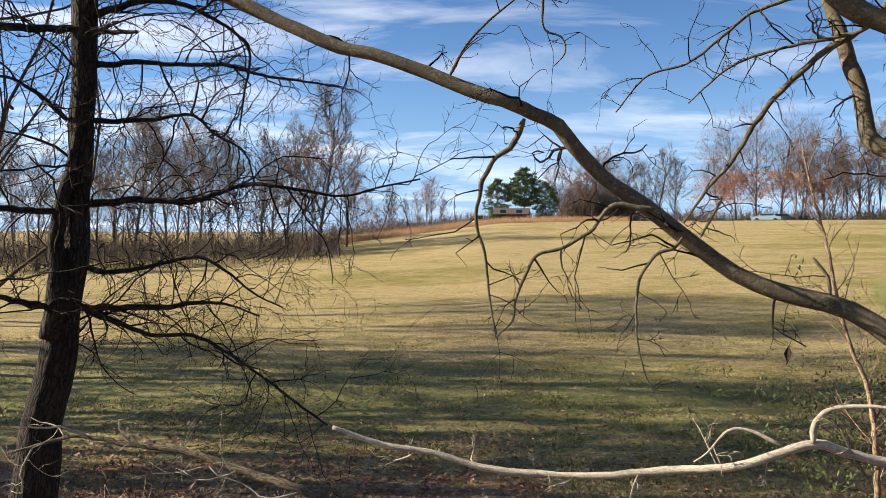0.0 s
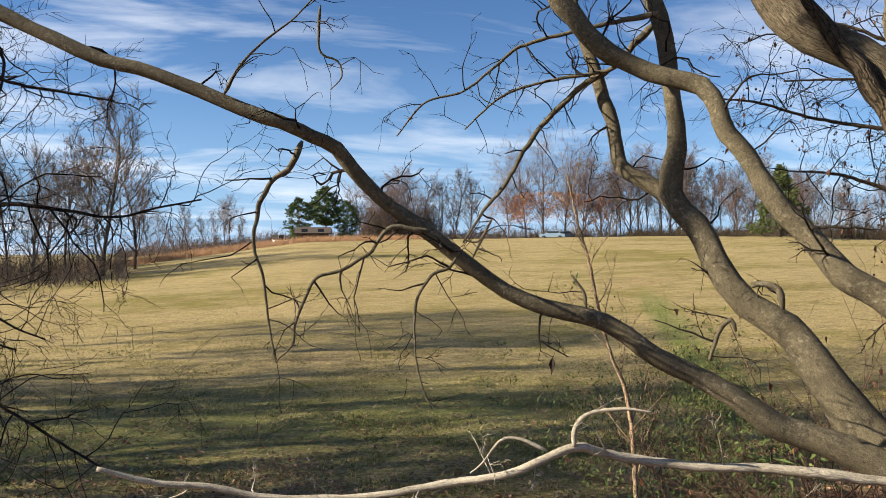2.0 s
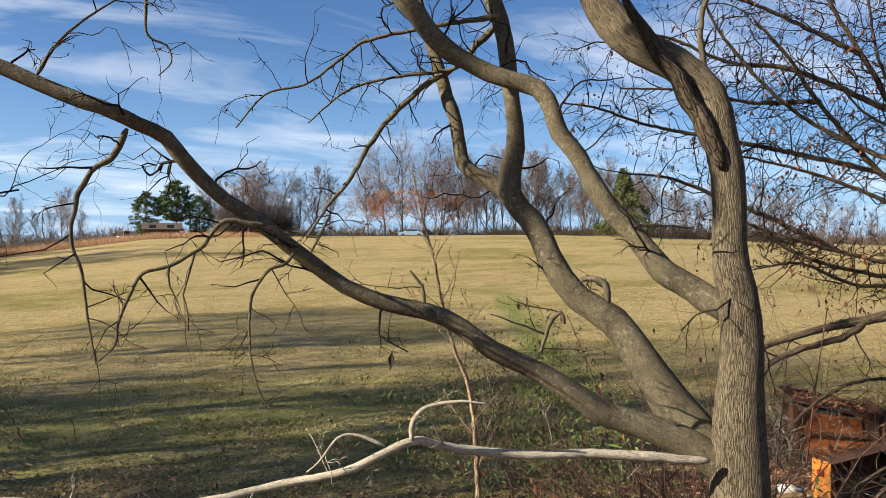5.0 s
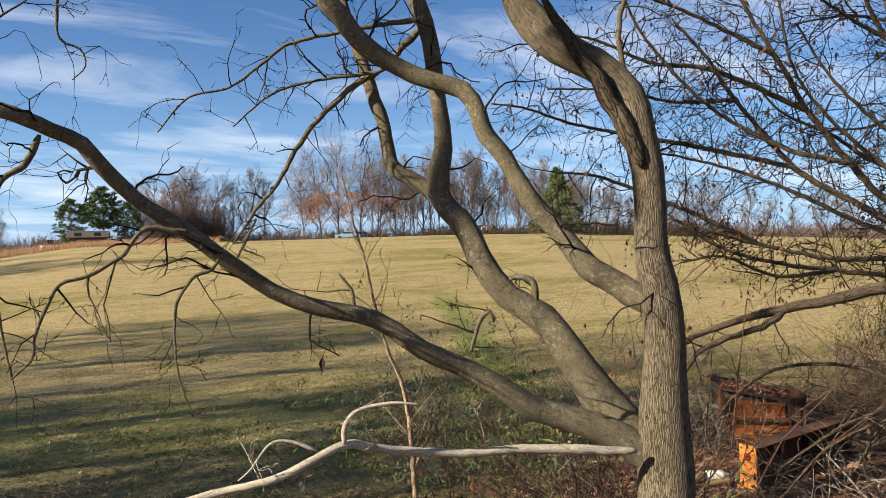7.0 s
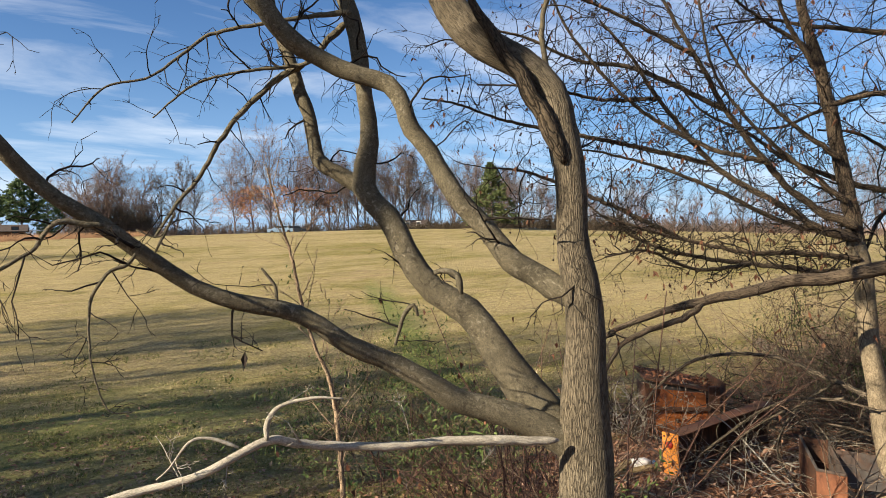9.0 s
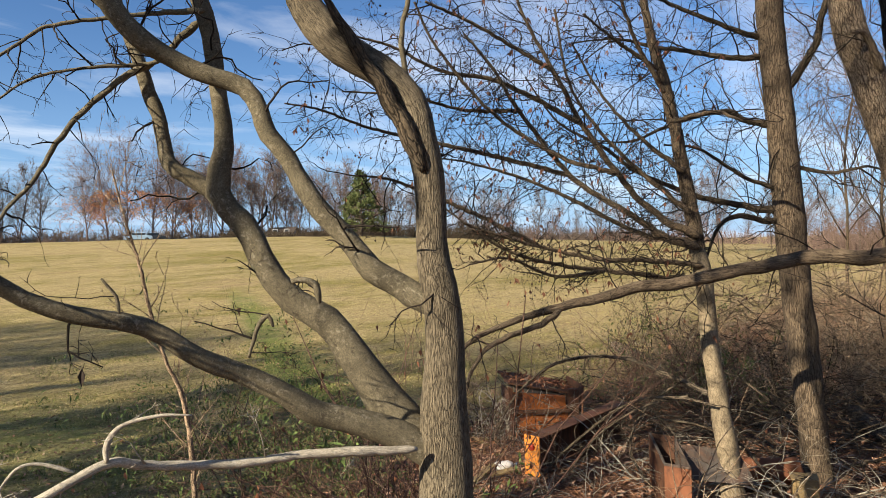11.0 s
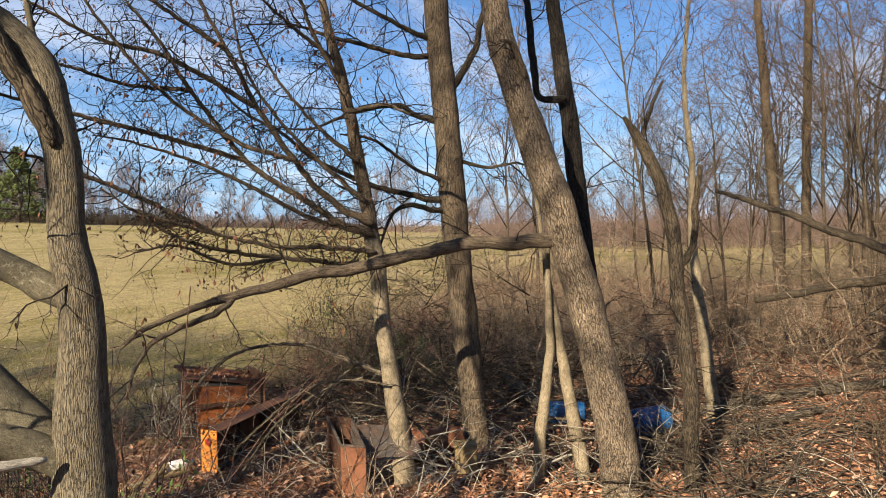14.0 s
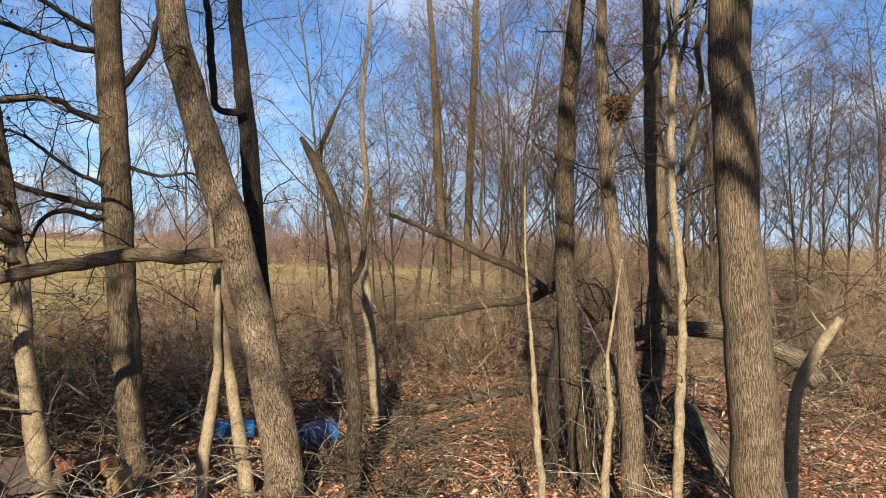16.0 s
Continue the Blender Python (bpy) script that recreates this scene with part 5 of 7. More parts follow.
# ---- trees farther off ----
def bare_tree(h, spread, levels, trunk_r, rise, start=0.25, kids=(9, 6, 5, 4), thin=1.0, steps=(9, 4, 2, 1)):
    """Trunk and crown of a leafless tree, base at the origin."""
    trunk, crown = Acc(), Acc()
    tips = []

    def grow(acc, p, d, L, r, lv):
        n = steps[lv]
        pts, q, d = [np.array(p)], np.array(p, float), np.array(d, float)
        for i in range(n):
            d = d + rng.normal(0, 0.05 if lv == 0 else (0.2, 0.3, 0.4)[lv - 1], 3) + np.array([0, 0, rise * 0.16 if lv else 0.05])
            d /= np.linalg.norm(d)
            q = q + d * L / n
            pts.append(q)
        rad = np.linspace(r, r * (0.25 if lv == 0 else 0.4), n + 1)
        if lv < 3:
            acc.tube(pts, rad, (9, 5, 3)[lv], 0.08 if lv == 0 else 0)
        else:
            for i in range(n):
                acc.spike(pts[i], pts[i + 1], rad[i])
        if lv >= levels:
            tips.append((pts[-1], d))
            return
        m = kids[lv]
        for k in range(m):
            f = start + (1 - start) * (k + rng.uniform(0, 1)) / m if lv == 0 else rng.uniform(0.2, 1.0)
            i = min(n - 1, int(f * n))
            base = pts[i] + (pts[i + 1] - pts[i]) * (f * n - i if f < 1 else 1)
            t = pts[i + 1] - pts[i]
            t /= np.linalg.norm(t)
            s = rng.normal(0, 1, 3)
            s -= t * (s @ t)
            s /= np.linalg.norm(s) + 1e-9
            tilt = rng.uniform(0.5, 1.0) * spread if lv == 0 else rng.uniform(0.5, 1.2)
            size = L * (rng.uniform(0.36, 0.56) * (1.15 - 0.62 * f) if lv == 0 else rng.uniform(0.3, 0.62))
            grow(crown, base, t + s * tilt, size, max(0.006 * thin, rad[i] * (0.5 if lv == 0 else 0.55)), lv + 1)

    grow(trunk, (0, 0, -0.15), (0, 0, 1), h, trunk_r, 0)
    return trunk, crown, tips


def make_tree(name, shape, wood, fine, label, category="tree", group="", leaves=None, at=(0, 0, -80)):
    ob = thing(name, (0, 0, 0), label, category, group)
    part("trunk", shape[0], wood, ob)
    part("crown", shape[1], fine, ob)
    if leaves:
        part("foliage", leaves[0], leaves[1], ob)
    return ob


def leaf_cloud(tips, n, size, low, high):
    acc = Acc()
    pick = [t for t in tips if low <= t[0][2] <= high]
    for _ in range(n):
        p, d = pick[rng.integers(len(pick))]
        v = rng.normal(0, 1, 3)
        acc.leaf(p + rng.normal(0, 0.16, 3), v / np.linalg.norm(v), rng.normal(0, 1, 3), size * rng.uniform(0.6, 1.3), size * 0.7)
    return acc


def place(ob, first, x, y, size, turn=None, tall=1.0):
    """Moves the first, copies the rest."""
    m = pose(x, y, float(height(x, y)) - 0.05, 0, 0, rng.uniform(0, 360) if turn is None else turn)
    if first:
        ob.matrix_basis = m
        c = ob
    else:
        c = copy_thing(ob, m)
    c.scale = (size, size, size * tall)
    return c


FAR_LABEL = "grey bare deciduous tree standing beyond the meadow"
shapes = [make_tree("bare_tree", bare_tree(11, 0.85, 3, 0.15, 0.9, 0.08, (20, 9, 9), 3.2), BARK_FAR, BARK_FAR, FAR_LABEL, group="trees round the meadow"),
          make_tree("bare_tree", bare_tree(12, 0.6, 3, 0.13, 1.3, 0.10, (20, 9, 8), 3.2), BARK_FAR, BARK_FAR, FAR_LABEL, group="trees round the meadow"),
          make_tree("bare_tree", bare_tree(10, 1.0, 3, 0.15, 0.7, 0.05, (20, 9, 9), 3.2), BARK_PINK, BARK_PINK, "reddish bare tree with a broad twiggy crown", group="trees round the meadow"),
          make_tree("bare_tree", bare_tree(12, 0.5, 3, 0.10, 1.4, 0.12, (18, 9, 8), 3.0), BARK_FAR, BARK_PINK, "slim upright bare tree in a far row", group="trees round the meadow")]
wood_shapes = [bare_tree(10, 1.3, 3, 0.07, 0.2, 0.25, (17, 8, 7), 1.15, (10, 6, 4, 2)), bare_tree(10, 1.0, 3, 0.06, 0.45, 0.3, (15, 8, 6), 1.0, (10, 6, 4, 2))]
shapes += [make_tree("wood_tree", wood_shapes[0], BARK_GUM, BARK_GUM, "thin bare tree with brown twigs in the wood", group="trees in the wood", leaves=(leaf_cloud(wood_shapes[0][2], 420, 0.07, 2.5, 11), BROWN_LEAF)),
           make_tree("wood_tree", wood_shapes[1], BARK_GUM, BARK_GUM, "slender bare tree with brown twigs in the wood", group="trees in the wood", leaves=(leaf_cloud(wood_shapes[1][2], 300, 0.07, 2.5, 11), BROWN_LEAF))]
used = [False] * 6


def far_tree(k, az, dist, h, tall=1.0):
    x, y, _ = polar(az, dist)
    place(shapes[k], not used[k], x, y, h / (11, 12, 10, 12, 10, 10)[k], tall=tall)
    used[k] = True


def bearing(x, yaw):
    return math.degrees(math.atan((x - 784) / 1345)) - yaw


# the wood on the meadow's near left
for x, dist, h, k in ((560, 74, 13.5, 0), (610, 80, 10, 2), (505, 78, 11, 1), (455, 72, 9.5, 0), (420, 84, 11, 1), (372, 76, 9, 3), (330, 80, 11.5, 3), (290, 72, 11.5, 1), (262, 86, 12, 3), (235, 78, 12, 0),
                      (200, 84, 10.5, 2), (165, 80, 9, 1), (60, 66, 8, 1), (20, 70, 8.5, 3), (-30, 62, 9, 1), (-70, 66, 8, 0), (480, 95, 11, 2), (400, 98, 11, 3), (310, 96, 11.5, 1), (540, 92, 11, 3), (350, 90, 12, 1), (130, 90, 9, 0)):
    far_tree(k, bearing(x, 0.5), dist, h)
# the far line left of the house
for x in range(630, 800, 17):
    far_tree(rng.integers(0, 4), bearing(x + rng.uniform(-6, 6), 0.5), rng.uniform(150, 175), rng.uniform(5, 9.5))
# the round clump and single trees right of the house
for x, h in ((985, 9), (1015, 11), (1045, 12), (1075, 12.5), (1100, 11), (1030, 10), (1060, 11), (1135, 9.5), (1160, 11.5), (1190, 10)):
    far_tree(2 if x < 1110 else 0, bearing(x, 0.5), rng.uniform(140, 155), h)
# bare trees behind and beside the russet oaks
for i in range(26):
    far_tree((3, 1, 2, 0)[i % 4], 24.5 + i * 0.62 + rng.uniform(-0.3, 0.3), rng.uniform(148, 172), rng.uniform(11, 16) * (1 if i < 14 else 0.85))
for i in range(16):
    far_tree(rng.integers(0, 4), 37 + i * 0.8, rng.uniform(128, 165), rng.uniform(6, 10))
# the low far line across the open meadow
for i in range(30):
    far_tree((0, 2, 1)[i % 3], 46 + i * 1.7 + rng.uniform(-0.4, 0.4), rng.uniform(165, 230), rng.uniform(6, 9.5))
for i in range(16):
    far_tree((2, 3, 1)[i % 3], 62 + i * 2.6 + rng.uniform(-0.5, 0.5), rng.uniform(60, 110), rng.uniform(5, 9))

# russet oaks that keep their leaves
oak_shape = bare_tree(15, 1.15, 3, 0.15, 0.45, 0.10, (34, 8, 7), 2.4)
oak = make_tree("russet_oak", oak_shape, BARK_PINK, BARK_PINK, "oak that keeps russet leaves on its lower boughs", group="russet oaks", leaves=(leaf_cloud(oak_shape[2], 1500, 0.24, 0.3, 8.0), ORANGE_LEAF))
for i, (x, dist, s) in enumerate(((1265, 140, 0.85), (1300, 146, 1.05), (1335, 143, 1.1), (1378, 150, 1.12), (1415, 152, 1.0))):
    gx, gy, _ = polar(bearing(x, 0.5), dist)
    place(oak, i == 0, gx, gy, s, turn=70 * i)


def pine(h, w, conic, n, needle, crown_low):
    """A pine: trunk with needle clumps on whorled boughs."""
    trunk, crown, wood = Acc(), Acc(), Acc()
    trunk.tube([(0, 0, -0.15), (0.05, 0, h * 0.4), (0, 0.06, h * 0.95)], [0.16, 0.12, 0.03], 8)
    for i in range(n):
        f = rng.uniform(0, 1)
        z = h * (crown_low + (1 - crown_low) * f)
        reach = w * ((1 - f) if conic else math.sqrt(max(0.03, 1 - (2 * f - 0.9) ** 2))) * rng.uniform(0.5, 1.05)
        a = rng.uniform(0, 2 * math.pi)
        c = np.array([math.cos(a) * reach, math.sin(a) * reach, z + rng.uniform(-0.2, 0.2)])
        wood.spike((0, 0, z - 0.25 * reach), c, 0.035)
        for _ in range(26):
            v = rng.normal(0, 1, 3)
            v[2] = abs(v[2]) * 0.7
            v /= np.linalg.norm(v)
            crown.leaf(c + rng.normal(0, 0.2, 3) * np.array([1, 1, 0.6]), v, rng.normal(0, 1, 3), rng.uniform(0.35, 0.65), 0.16)
    return trunk, wood, crown


def pine_tree(name, label, shape, needles, at, size):
    ob = thing(name, (0, 0, 0), label, "tree", "evergreens")
    part("trunk", shape[0], BARK_FAR, ob)
    tagged(part("bough_frame", shape[1], BARK_FAR, ob), kind="stuff")
    tagged(part("needle_mass", shape[2], needles, ob, smooth=False), kind="stuff")
    ob.matrix_basis = pose(*at)
    ob.scale = (size, size, size)
    return ob


tall_pine = pine(9.5, 2.9, False, 200, NEEDLE, 0.32)
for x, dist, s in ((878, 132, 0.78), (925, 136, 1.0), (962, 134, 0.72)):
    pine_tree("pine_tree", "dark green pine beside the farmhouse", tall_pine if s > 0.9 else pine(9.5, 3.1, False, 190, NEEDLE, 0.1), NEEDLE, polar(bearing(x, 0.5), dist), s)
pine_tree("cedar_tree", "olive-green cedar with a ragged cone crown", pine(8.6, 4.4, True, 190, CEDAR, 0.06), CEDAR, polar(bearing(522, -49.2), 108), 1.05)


# ---- scrub ----
def shrub(n, h, lean, leaves=0):
    """A leafless thicket of thin stems from one root."""
    acc, tips = Acc(), []
    for _ in range(n):
        a, l = rng.uniform(0, 2 * math.pi), rng.uniform(0.1, lean)
        p = np.array([rng.normal(0, 0.16), rng.normal(0, 0.16), -0.05])
        d = np.array([math.cos(a) * l, math.sin(a) * l, 1.0])
        twig(acc, p, d, h * rng.uniform(0.5, 1.15), rng.uniform(0.005, 0.011), 2, 0.28, 0.34, 3, tips, 5)
    return acc, tips


scrub = []
for k in range(4):
    acc, tips = shrub((12, 16, 14, 20)[k], (1.5, 1.1, 1.9, 0.8)[k], 0.9)
    mat = (BARK_TAN, BARK_TWIG, BARK_TAN, BARK_DEAD)[k]
    ob = part("shrub", acc, mat)
    tagged(ob, ("tan leafless shrub with arching stems", "dark tangled leafless shrub", "tall reddish-tan bramble thicket", "low grey tangle of dead stems")[k], "shrub", "scrub in the wood")
    scrub.append(ob)
scrub_used = [False] * 4


def put_scrub(k, x, y, s):
    m = pose(x, y, float(height(x, y)) - 0.03, rng.normal(0, 6), rng.normal(0, 6), rng.uniform(0, 360))
    if not scrub_used[k]:
        scrub[k].matrix_basis, scrub_used[k], ob = m, True, scrub[k]
    else:
        ob = copy_thing(scrub[k], m)
    ob.scale = (s, s, s)


def clear_of_things(x, y):
    return all(math.hypot(x - a, y - b) > c for a, b, c in ((8.6, 6.2, 1.4), (9.3, 7.0, 1.5), (10.4, 7.0, 1.4), (10.0, 5.9, 1.0), (13.3, 0.5, 1.0), (14.4, 0.8, 1.1), (15.4, -0.1, 1.1), (16.3, -1.1, 1.0), (10.7, 8.4, 1.3), (8.7, 4.9, 1.1), (12.7, 3.3, 1.2), (10.4, 4.4, 0.9), (3.5, 3.3, 1.3)))


count = 0
while count < 105:
    az, dist = rng.uniform(52, 124), 7.2 + 32 * rng.uniform(0, 1) ** 1.25
    x, y, _ = polar(az, dist)
    if litter_at(x, y) < 0.45 or not clear_of_things(x, y) or (dist < (16.5 if az > 76 else 13.5) and rng.uniform() < 0.85):
        continue
    put_scrub(rng.integers(0, 4) if dist < 14 else (0, 2, 2, 1)[count % 4], x, y, rng.uniform(0.65, 1.15) * (1.0 if dist < 14 else 1.35))
    count += 1
for az, dist, k, s in ((41, 6.8, 0, 1.0), (38, 7.6, 2, 0.75), (44, 8.4, 0, 0.9), (47, 7.4, 1, 0.9), (35, 7.0, 3, 0.8), (31, 7.6, 3, 0.8), (-6, 7.4, 3, 0.7), (-15, 7.0, 3, 0.9), (-24, 7.6, 1, 0.9), (-20, 8.2, 3, 0.8), (22, 7.0, 3, 0.55), (14, 7.2, 3, 0.6), (-27, 6.0, 0, 0.9), (-21, 5.8, 3, 1.2), (-16, 6.2, 0, 0.8), (-11, 6.0, 3, 1.1), (-24, 6.6, 2, 0.65), (-3, 6.3, 3, 0.9), (5, 6.3, 3, 0.8), (-18, 5.6, 1, 0.8)):
    x, y, _ = polar(az, dist)
    put_scrub(k, x, y, s)

# young trees that fill the wood behind
for i in range(50):
    az, dist = rng.uniform(66, 124) if i < 38 else rng.uniform(80, 100), rng.uniform(18, 48)
    x, y, _ = polar(az, dist)
    if litter_at(x, y) < 0.3:
        continue
    far_tree(4 + i % 2, az, dist, rng.uniform(5, 11), 1.1)

# ---- trees on the near left, whose shade lies on the meadow ----
for x, y, h, k in ((-14, 10.6, 12, 4), (-17, 11.2, 11, 1), (-19, 19.2, 14, 1), (-18, 22.6, 13, 4), (-23, 17.4, 14, 4), (-28, 22.5, 15, 1), (-20, 13.7, 15, 0)):
    far_tree(k, math.degrees(math.atan2(x - CX, y - CY)), math.hypot(x - CX, y - CY), h)


def brush_strip(name, label, az0, az1, d0, d1, n, h0, h1, r, material, wood=False, lean=0.3):
    """A band of leafless undergrowth."""
    acc = Acc()
    while n > 0:
        az, dist = rng.uniform(az0, az1), rng.uniform(d0, d1)
        x, y, z = polar(az, dist)
        n -= 1
        if wood and (litter_at(x, y) < 0.3 or noise.noise((x * 0.33, y * 0.33, 11)) < -0.02 or not clear_of_things(x, y) or (dist < 18 and az > 84 and rng.uniform() < 0.75)):
            continue
        h = rng.uniform(h0, h1) * rng.uniform(0.4, 1.0)
        p = np.array([x, y, z - 0.1])
        d = np.array([rng.normal(0, lean), rng.normal(0, lean), 1.0])
        d /= np.linalg.norm(d)
        m, k = p + d * h * 0.55, rng.uniform(0.6, 1.4)
        bend = np.array([rng.normal(0, lean), rng.normal(0, lean), 0.75])
        acc.spike(p, p + d * h * 0.75, r * k)
        acc.spike(m, m + bend * h * 0.5, r * k * 0.7)
        for _ in range(4):
            b = p + d * h * rng.uniform(0.2, 0.7)
            acc.spike(b, b + np.array([rng.normal(0, 0.7), rng.normal(0, 0.7), rng.uniform(-0.1, 0.8)]) * h * rng.uniform(0.15, 0.45), r * k * 0.5)
    tagged(part(name, acc, material, smooth=False), label, "undergrowth", kind="stuff")


brush_strip("undergrowth", "grey-brown undergrowth below the meadow's bare trees", -34, -8.5, 62, 96, 3600, 1.0, 5.0, 0.028, BARK_FAR)
brush_strip("undergrowth", "brown thicket round the farmhouse and far trees", -9, 19, 140, 160, 1800, 1.0, 4.0, 0.045, BARK_PINK)
brush_strip("undergrowth", "brown hedge line along the meadow's crest", -9, 60, 150, 164, 5200, 1.5, 5.0, 0.085, BARK_FAR)
brush_strip("undergrowth", "dense round clump of brown scrub trees", 8.3, 13.6, 146, 153, 1300, 5.0, 11.5, 0.06, BARK_FAR)
brush_strip("undergrowth", "olive-brown hedge behind the parked cars", 28, 40, 138, 150, 2400, 1.0, 2.8, 0.06, BARK_BOUGH)
brush_strip("undergrowth", "dark brown thicket on the meadow's crest", 36, 48, 112, 140, 1800, 1.0, 5.0, 0.04, BARK_BOUGH)
brush_strip("undergrowth", "far reddish-brown thicket across the meadow", 46, 104, 140, 200, 4200, 1.5, 5.0, 0.06, BARK_PINK)
brush_strip("undergrowth", "tan bramble stems filling the wood behind", 60, 128, 15.5, 44, 4200, 0.8, 4.0, 0.011, BARK_TAN, True, 0.5)
brush_strip("undergrowth", "grey-brown brush stems filling the wood behind", 60, 128, 15, 40, 4000, 0.6, 3.2, 0.012, BARK_TAN, True, 0.7)
brush_strip("undergrowth", "pale dead stems leaning among the brush", 58, 126, 15.5, 28, 600, 0.8, 2.8, 0.012, BARK_DEAD, True, 0.9)
brush_strip("undergrowth", "reddish-brown thicket behind the far meadow strip", 70, 106, 72, 100, 3600, 2.5, 7.5, 0.04, BARK_PINK)
brush_strip("undergrowth", "brown twiggy brush low among the trunks", 56, 126, 15.5, 32, 2600, 0.6, 2.2, 0.013, BARK_TAN, True, 0.9)


def tangle(label, az0, az1, d0, d1, n, top, r, material):
    """Crossing stems, vines and broken boughs that fill the wood in clumps."""
    acc = Acc()
    while n > 0:
        az, dist = rng.uniform(az0, az1), rng.uniform(d0, d1)
        x, y, z = polar(az, dist)
        if not clear_of_things(x, y) or noise.noise((x * 0.4, y * 0.4, 3)) < 0.0 or litter_at(x, y) < 0.3 or (top > 1 and dist < 17.5 and az > 84 and rng.uniform() < 0.7):
            n -= 0.5
            continue
        n -= 1
        p = np.array([x, y, z + top * rng.uniform(0, 1) ** 2])
        d = np.array([rng.normal(0, 1), rng.normal(0, 1), rng.normal(0.15, 0.45)])
        d /= np.linalg.norm(d)
        L, k = rng.uniform(0.3, 0.75), r * rng.uniform(0.5, 1.5)
        for i in range(4):
            q = p + d * L
            q[2] = max(q[2], z + 0.03)
            acc.spike(p, q + d * 0.12, k)
            b = d + rng.normal(0, 0.7, 3)
            acc.spike(p + (q - p) * rng.uniform(0.2, 0.9), q + b * L * 0.6, k * 0.55)
            p, k = q, k * 0.8
            d = d + rng.normal(0, 0.3, 3) + np.array([0, 0, -0.12])
            d /= np.linalg.norm(d)
    tagged(part("tangle", acc, material, smooth=False), label, "undergrowth", kind="stuff")


tangle("brown tangle of crossing stems and vines", 62, 126, 14, 26, 1300, 2.8, 0.012, BARK_GUM)
tangle("tan tangle of dry vines and brambles", 60, 126, 13.5, 27, 1600, 2.6, 0.009, BARK_TAN)
tangle("grey broken boughs lying among brush", 64, 126, 11, 22, 420, 0.9, 0.018, BARK_LOG)
tangle("pale dead twigs criss-crossing over leaf litter", 62, 126, 8.6, 14.5, 120, 0.9, 0.006, BARK_DEAD)
tangle("dark crossing twigs among the trunks", 58, 126, 10, 17, 620, 2.2, 0.008, BARK_TWIG)
tangle("fallen sticks strewn on the leaf litter", 58, 126, 7.5, 16, 480, 0.12, 0.010, BARK_LOG)
# unseen trees, added where their crowns shade the meadow, old tree and wood
tall = make_tree("tall_tree", bare_tree(19, 0.8, 3, 0.2, 0.8, 0.6, (15, 8, 6), 3.5), BARK_WOODS, BARK_TWIG, "unseen tall bare tree added to cast shade from its high crown", group="tall trees behind the walker")
for i, (x, y, s) in enumerate(((-12.5, -7, 1.25), (-7.2, 4.6, 0.82), (-14.5, 11.0, 0.9), (-24, 27, 0.9), (-23, 30, 0.85), (-27, 33, 1.0), (-19, 25.5, 0.8), (-16, 14.6, 0.8), (-17, 17.6, 0.85), (-15.5, 12.2, 0.76), (-17.5, 21.2, 0.85))):
    place(tall, i == 0, x, y, s)
far_tree(4, -33.5, 9, 8)
# unseen as well, added for bands of bough shade across the trunks
heavy = make_tree("heavy_tree", bare_tree(16, 1.5, 2, 0.42, 0.1, 0.58, (14, 7, 5), 4.0), BARK_WOODS, BARK_WOODS, "unseen stout bare tree added so its heavy boughs cast shade", group="stout trees behind the walker")
for i, (x, y, s) in enumerate(((-5.0, -2.9, 1.0), (-5.8, 7.3, 1.0))):
    place(heavy, i == 0, x, y, s, turn=40 + 110 * i)
brush_strip("undergrowth", "brown vines and stems tangled round the split trunk", 97, 108, 9.6, 12.5, 130, 0.8, 3.2, 0.009, BARK_GUM, False, 0.3)
brush_strip("undergrowth", "tall brown brush at the back of the wood", 96, 132, 24, 56, 5200, 2.0, 6.5, 0.02, BARK_TAN, False, 0.35)
for i in range(24):
    far_tree(4 + i % 2, rng.uniform(99, 128), rng.uniform(24, 62), rng.uniform(8, 12))

# tall reddish shrubs behind the old tree
for k, (az, dist, h, n) in enumerate(((40, 6.6, 2.7, 12), (36.5, 7.4, 2.4, 11), (43, 6.9, 2.8, 10), (39, 7.7, 2.7, 10), (46, 7.7, 2.6, 10), (41.5, 6.2, 2.6, 8), (44, 7.2, 2.6, 12), (47, 8.0, 2.2, 5), (42, 8.4, 2.6, 10), (60, 13.5, 2.6, 10), (63, 13, 2.6, 11), (58, 13.5, 2.4, 10))):
    acc, tips = shrub(n, h, 0.8)
    ob = thing("red_shrub", polar(az, dist), "reddish leafless shrub with thin spreading stems", "shrub", "shrubs behind the old tree")
    acc.v = [[v[0] + ob.location[0], v[1] + ob.location[1], v[2] + ob.location[2]] for v in acc.v]
    tagged(part("stem", acc, BARK_RED, ob), kind="stuff")
    leaves = Acc()
    for p, d in tips[::9]:
        leaves.leaf(np.array(p) + np.array(ob.location), np.array([0.2, 0.1, -1.0]), rng.normal(0, 1, 3), 0.06, 0.035)
    tagged(part("withered_leaf", leaves, BROWN_LEAF, ob), kind="stuff")

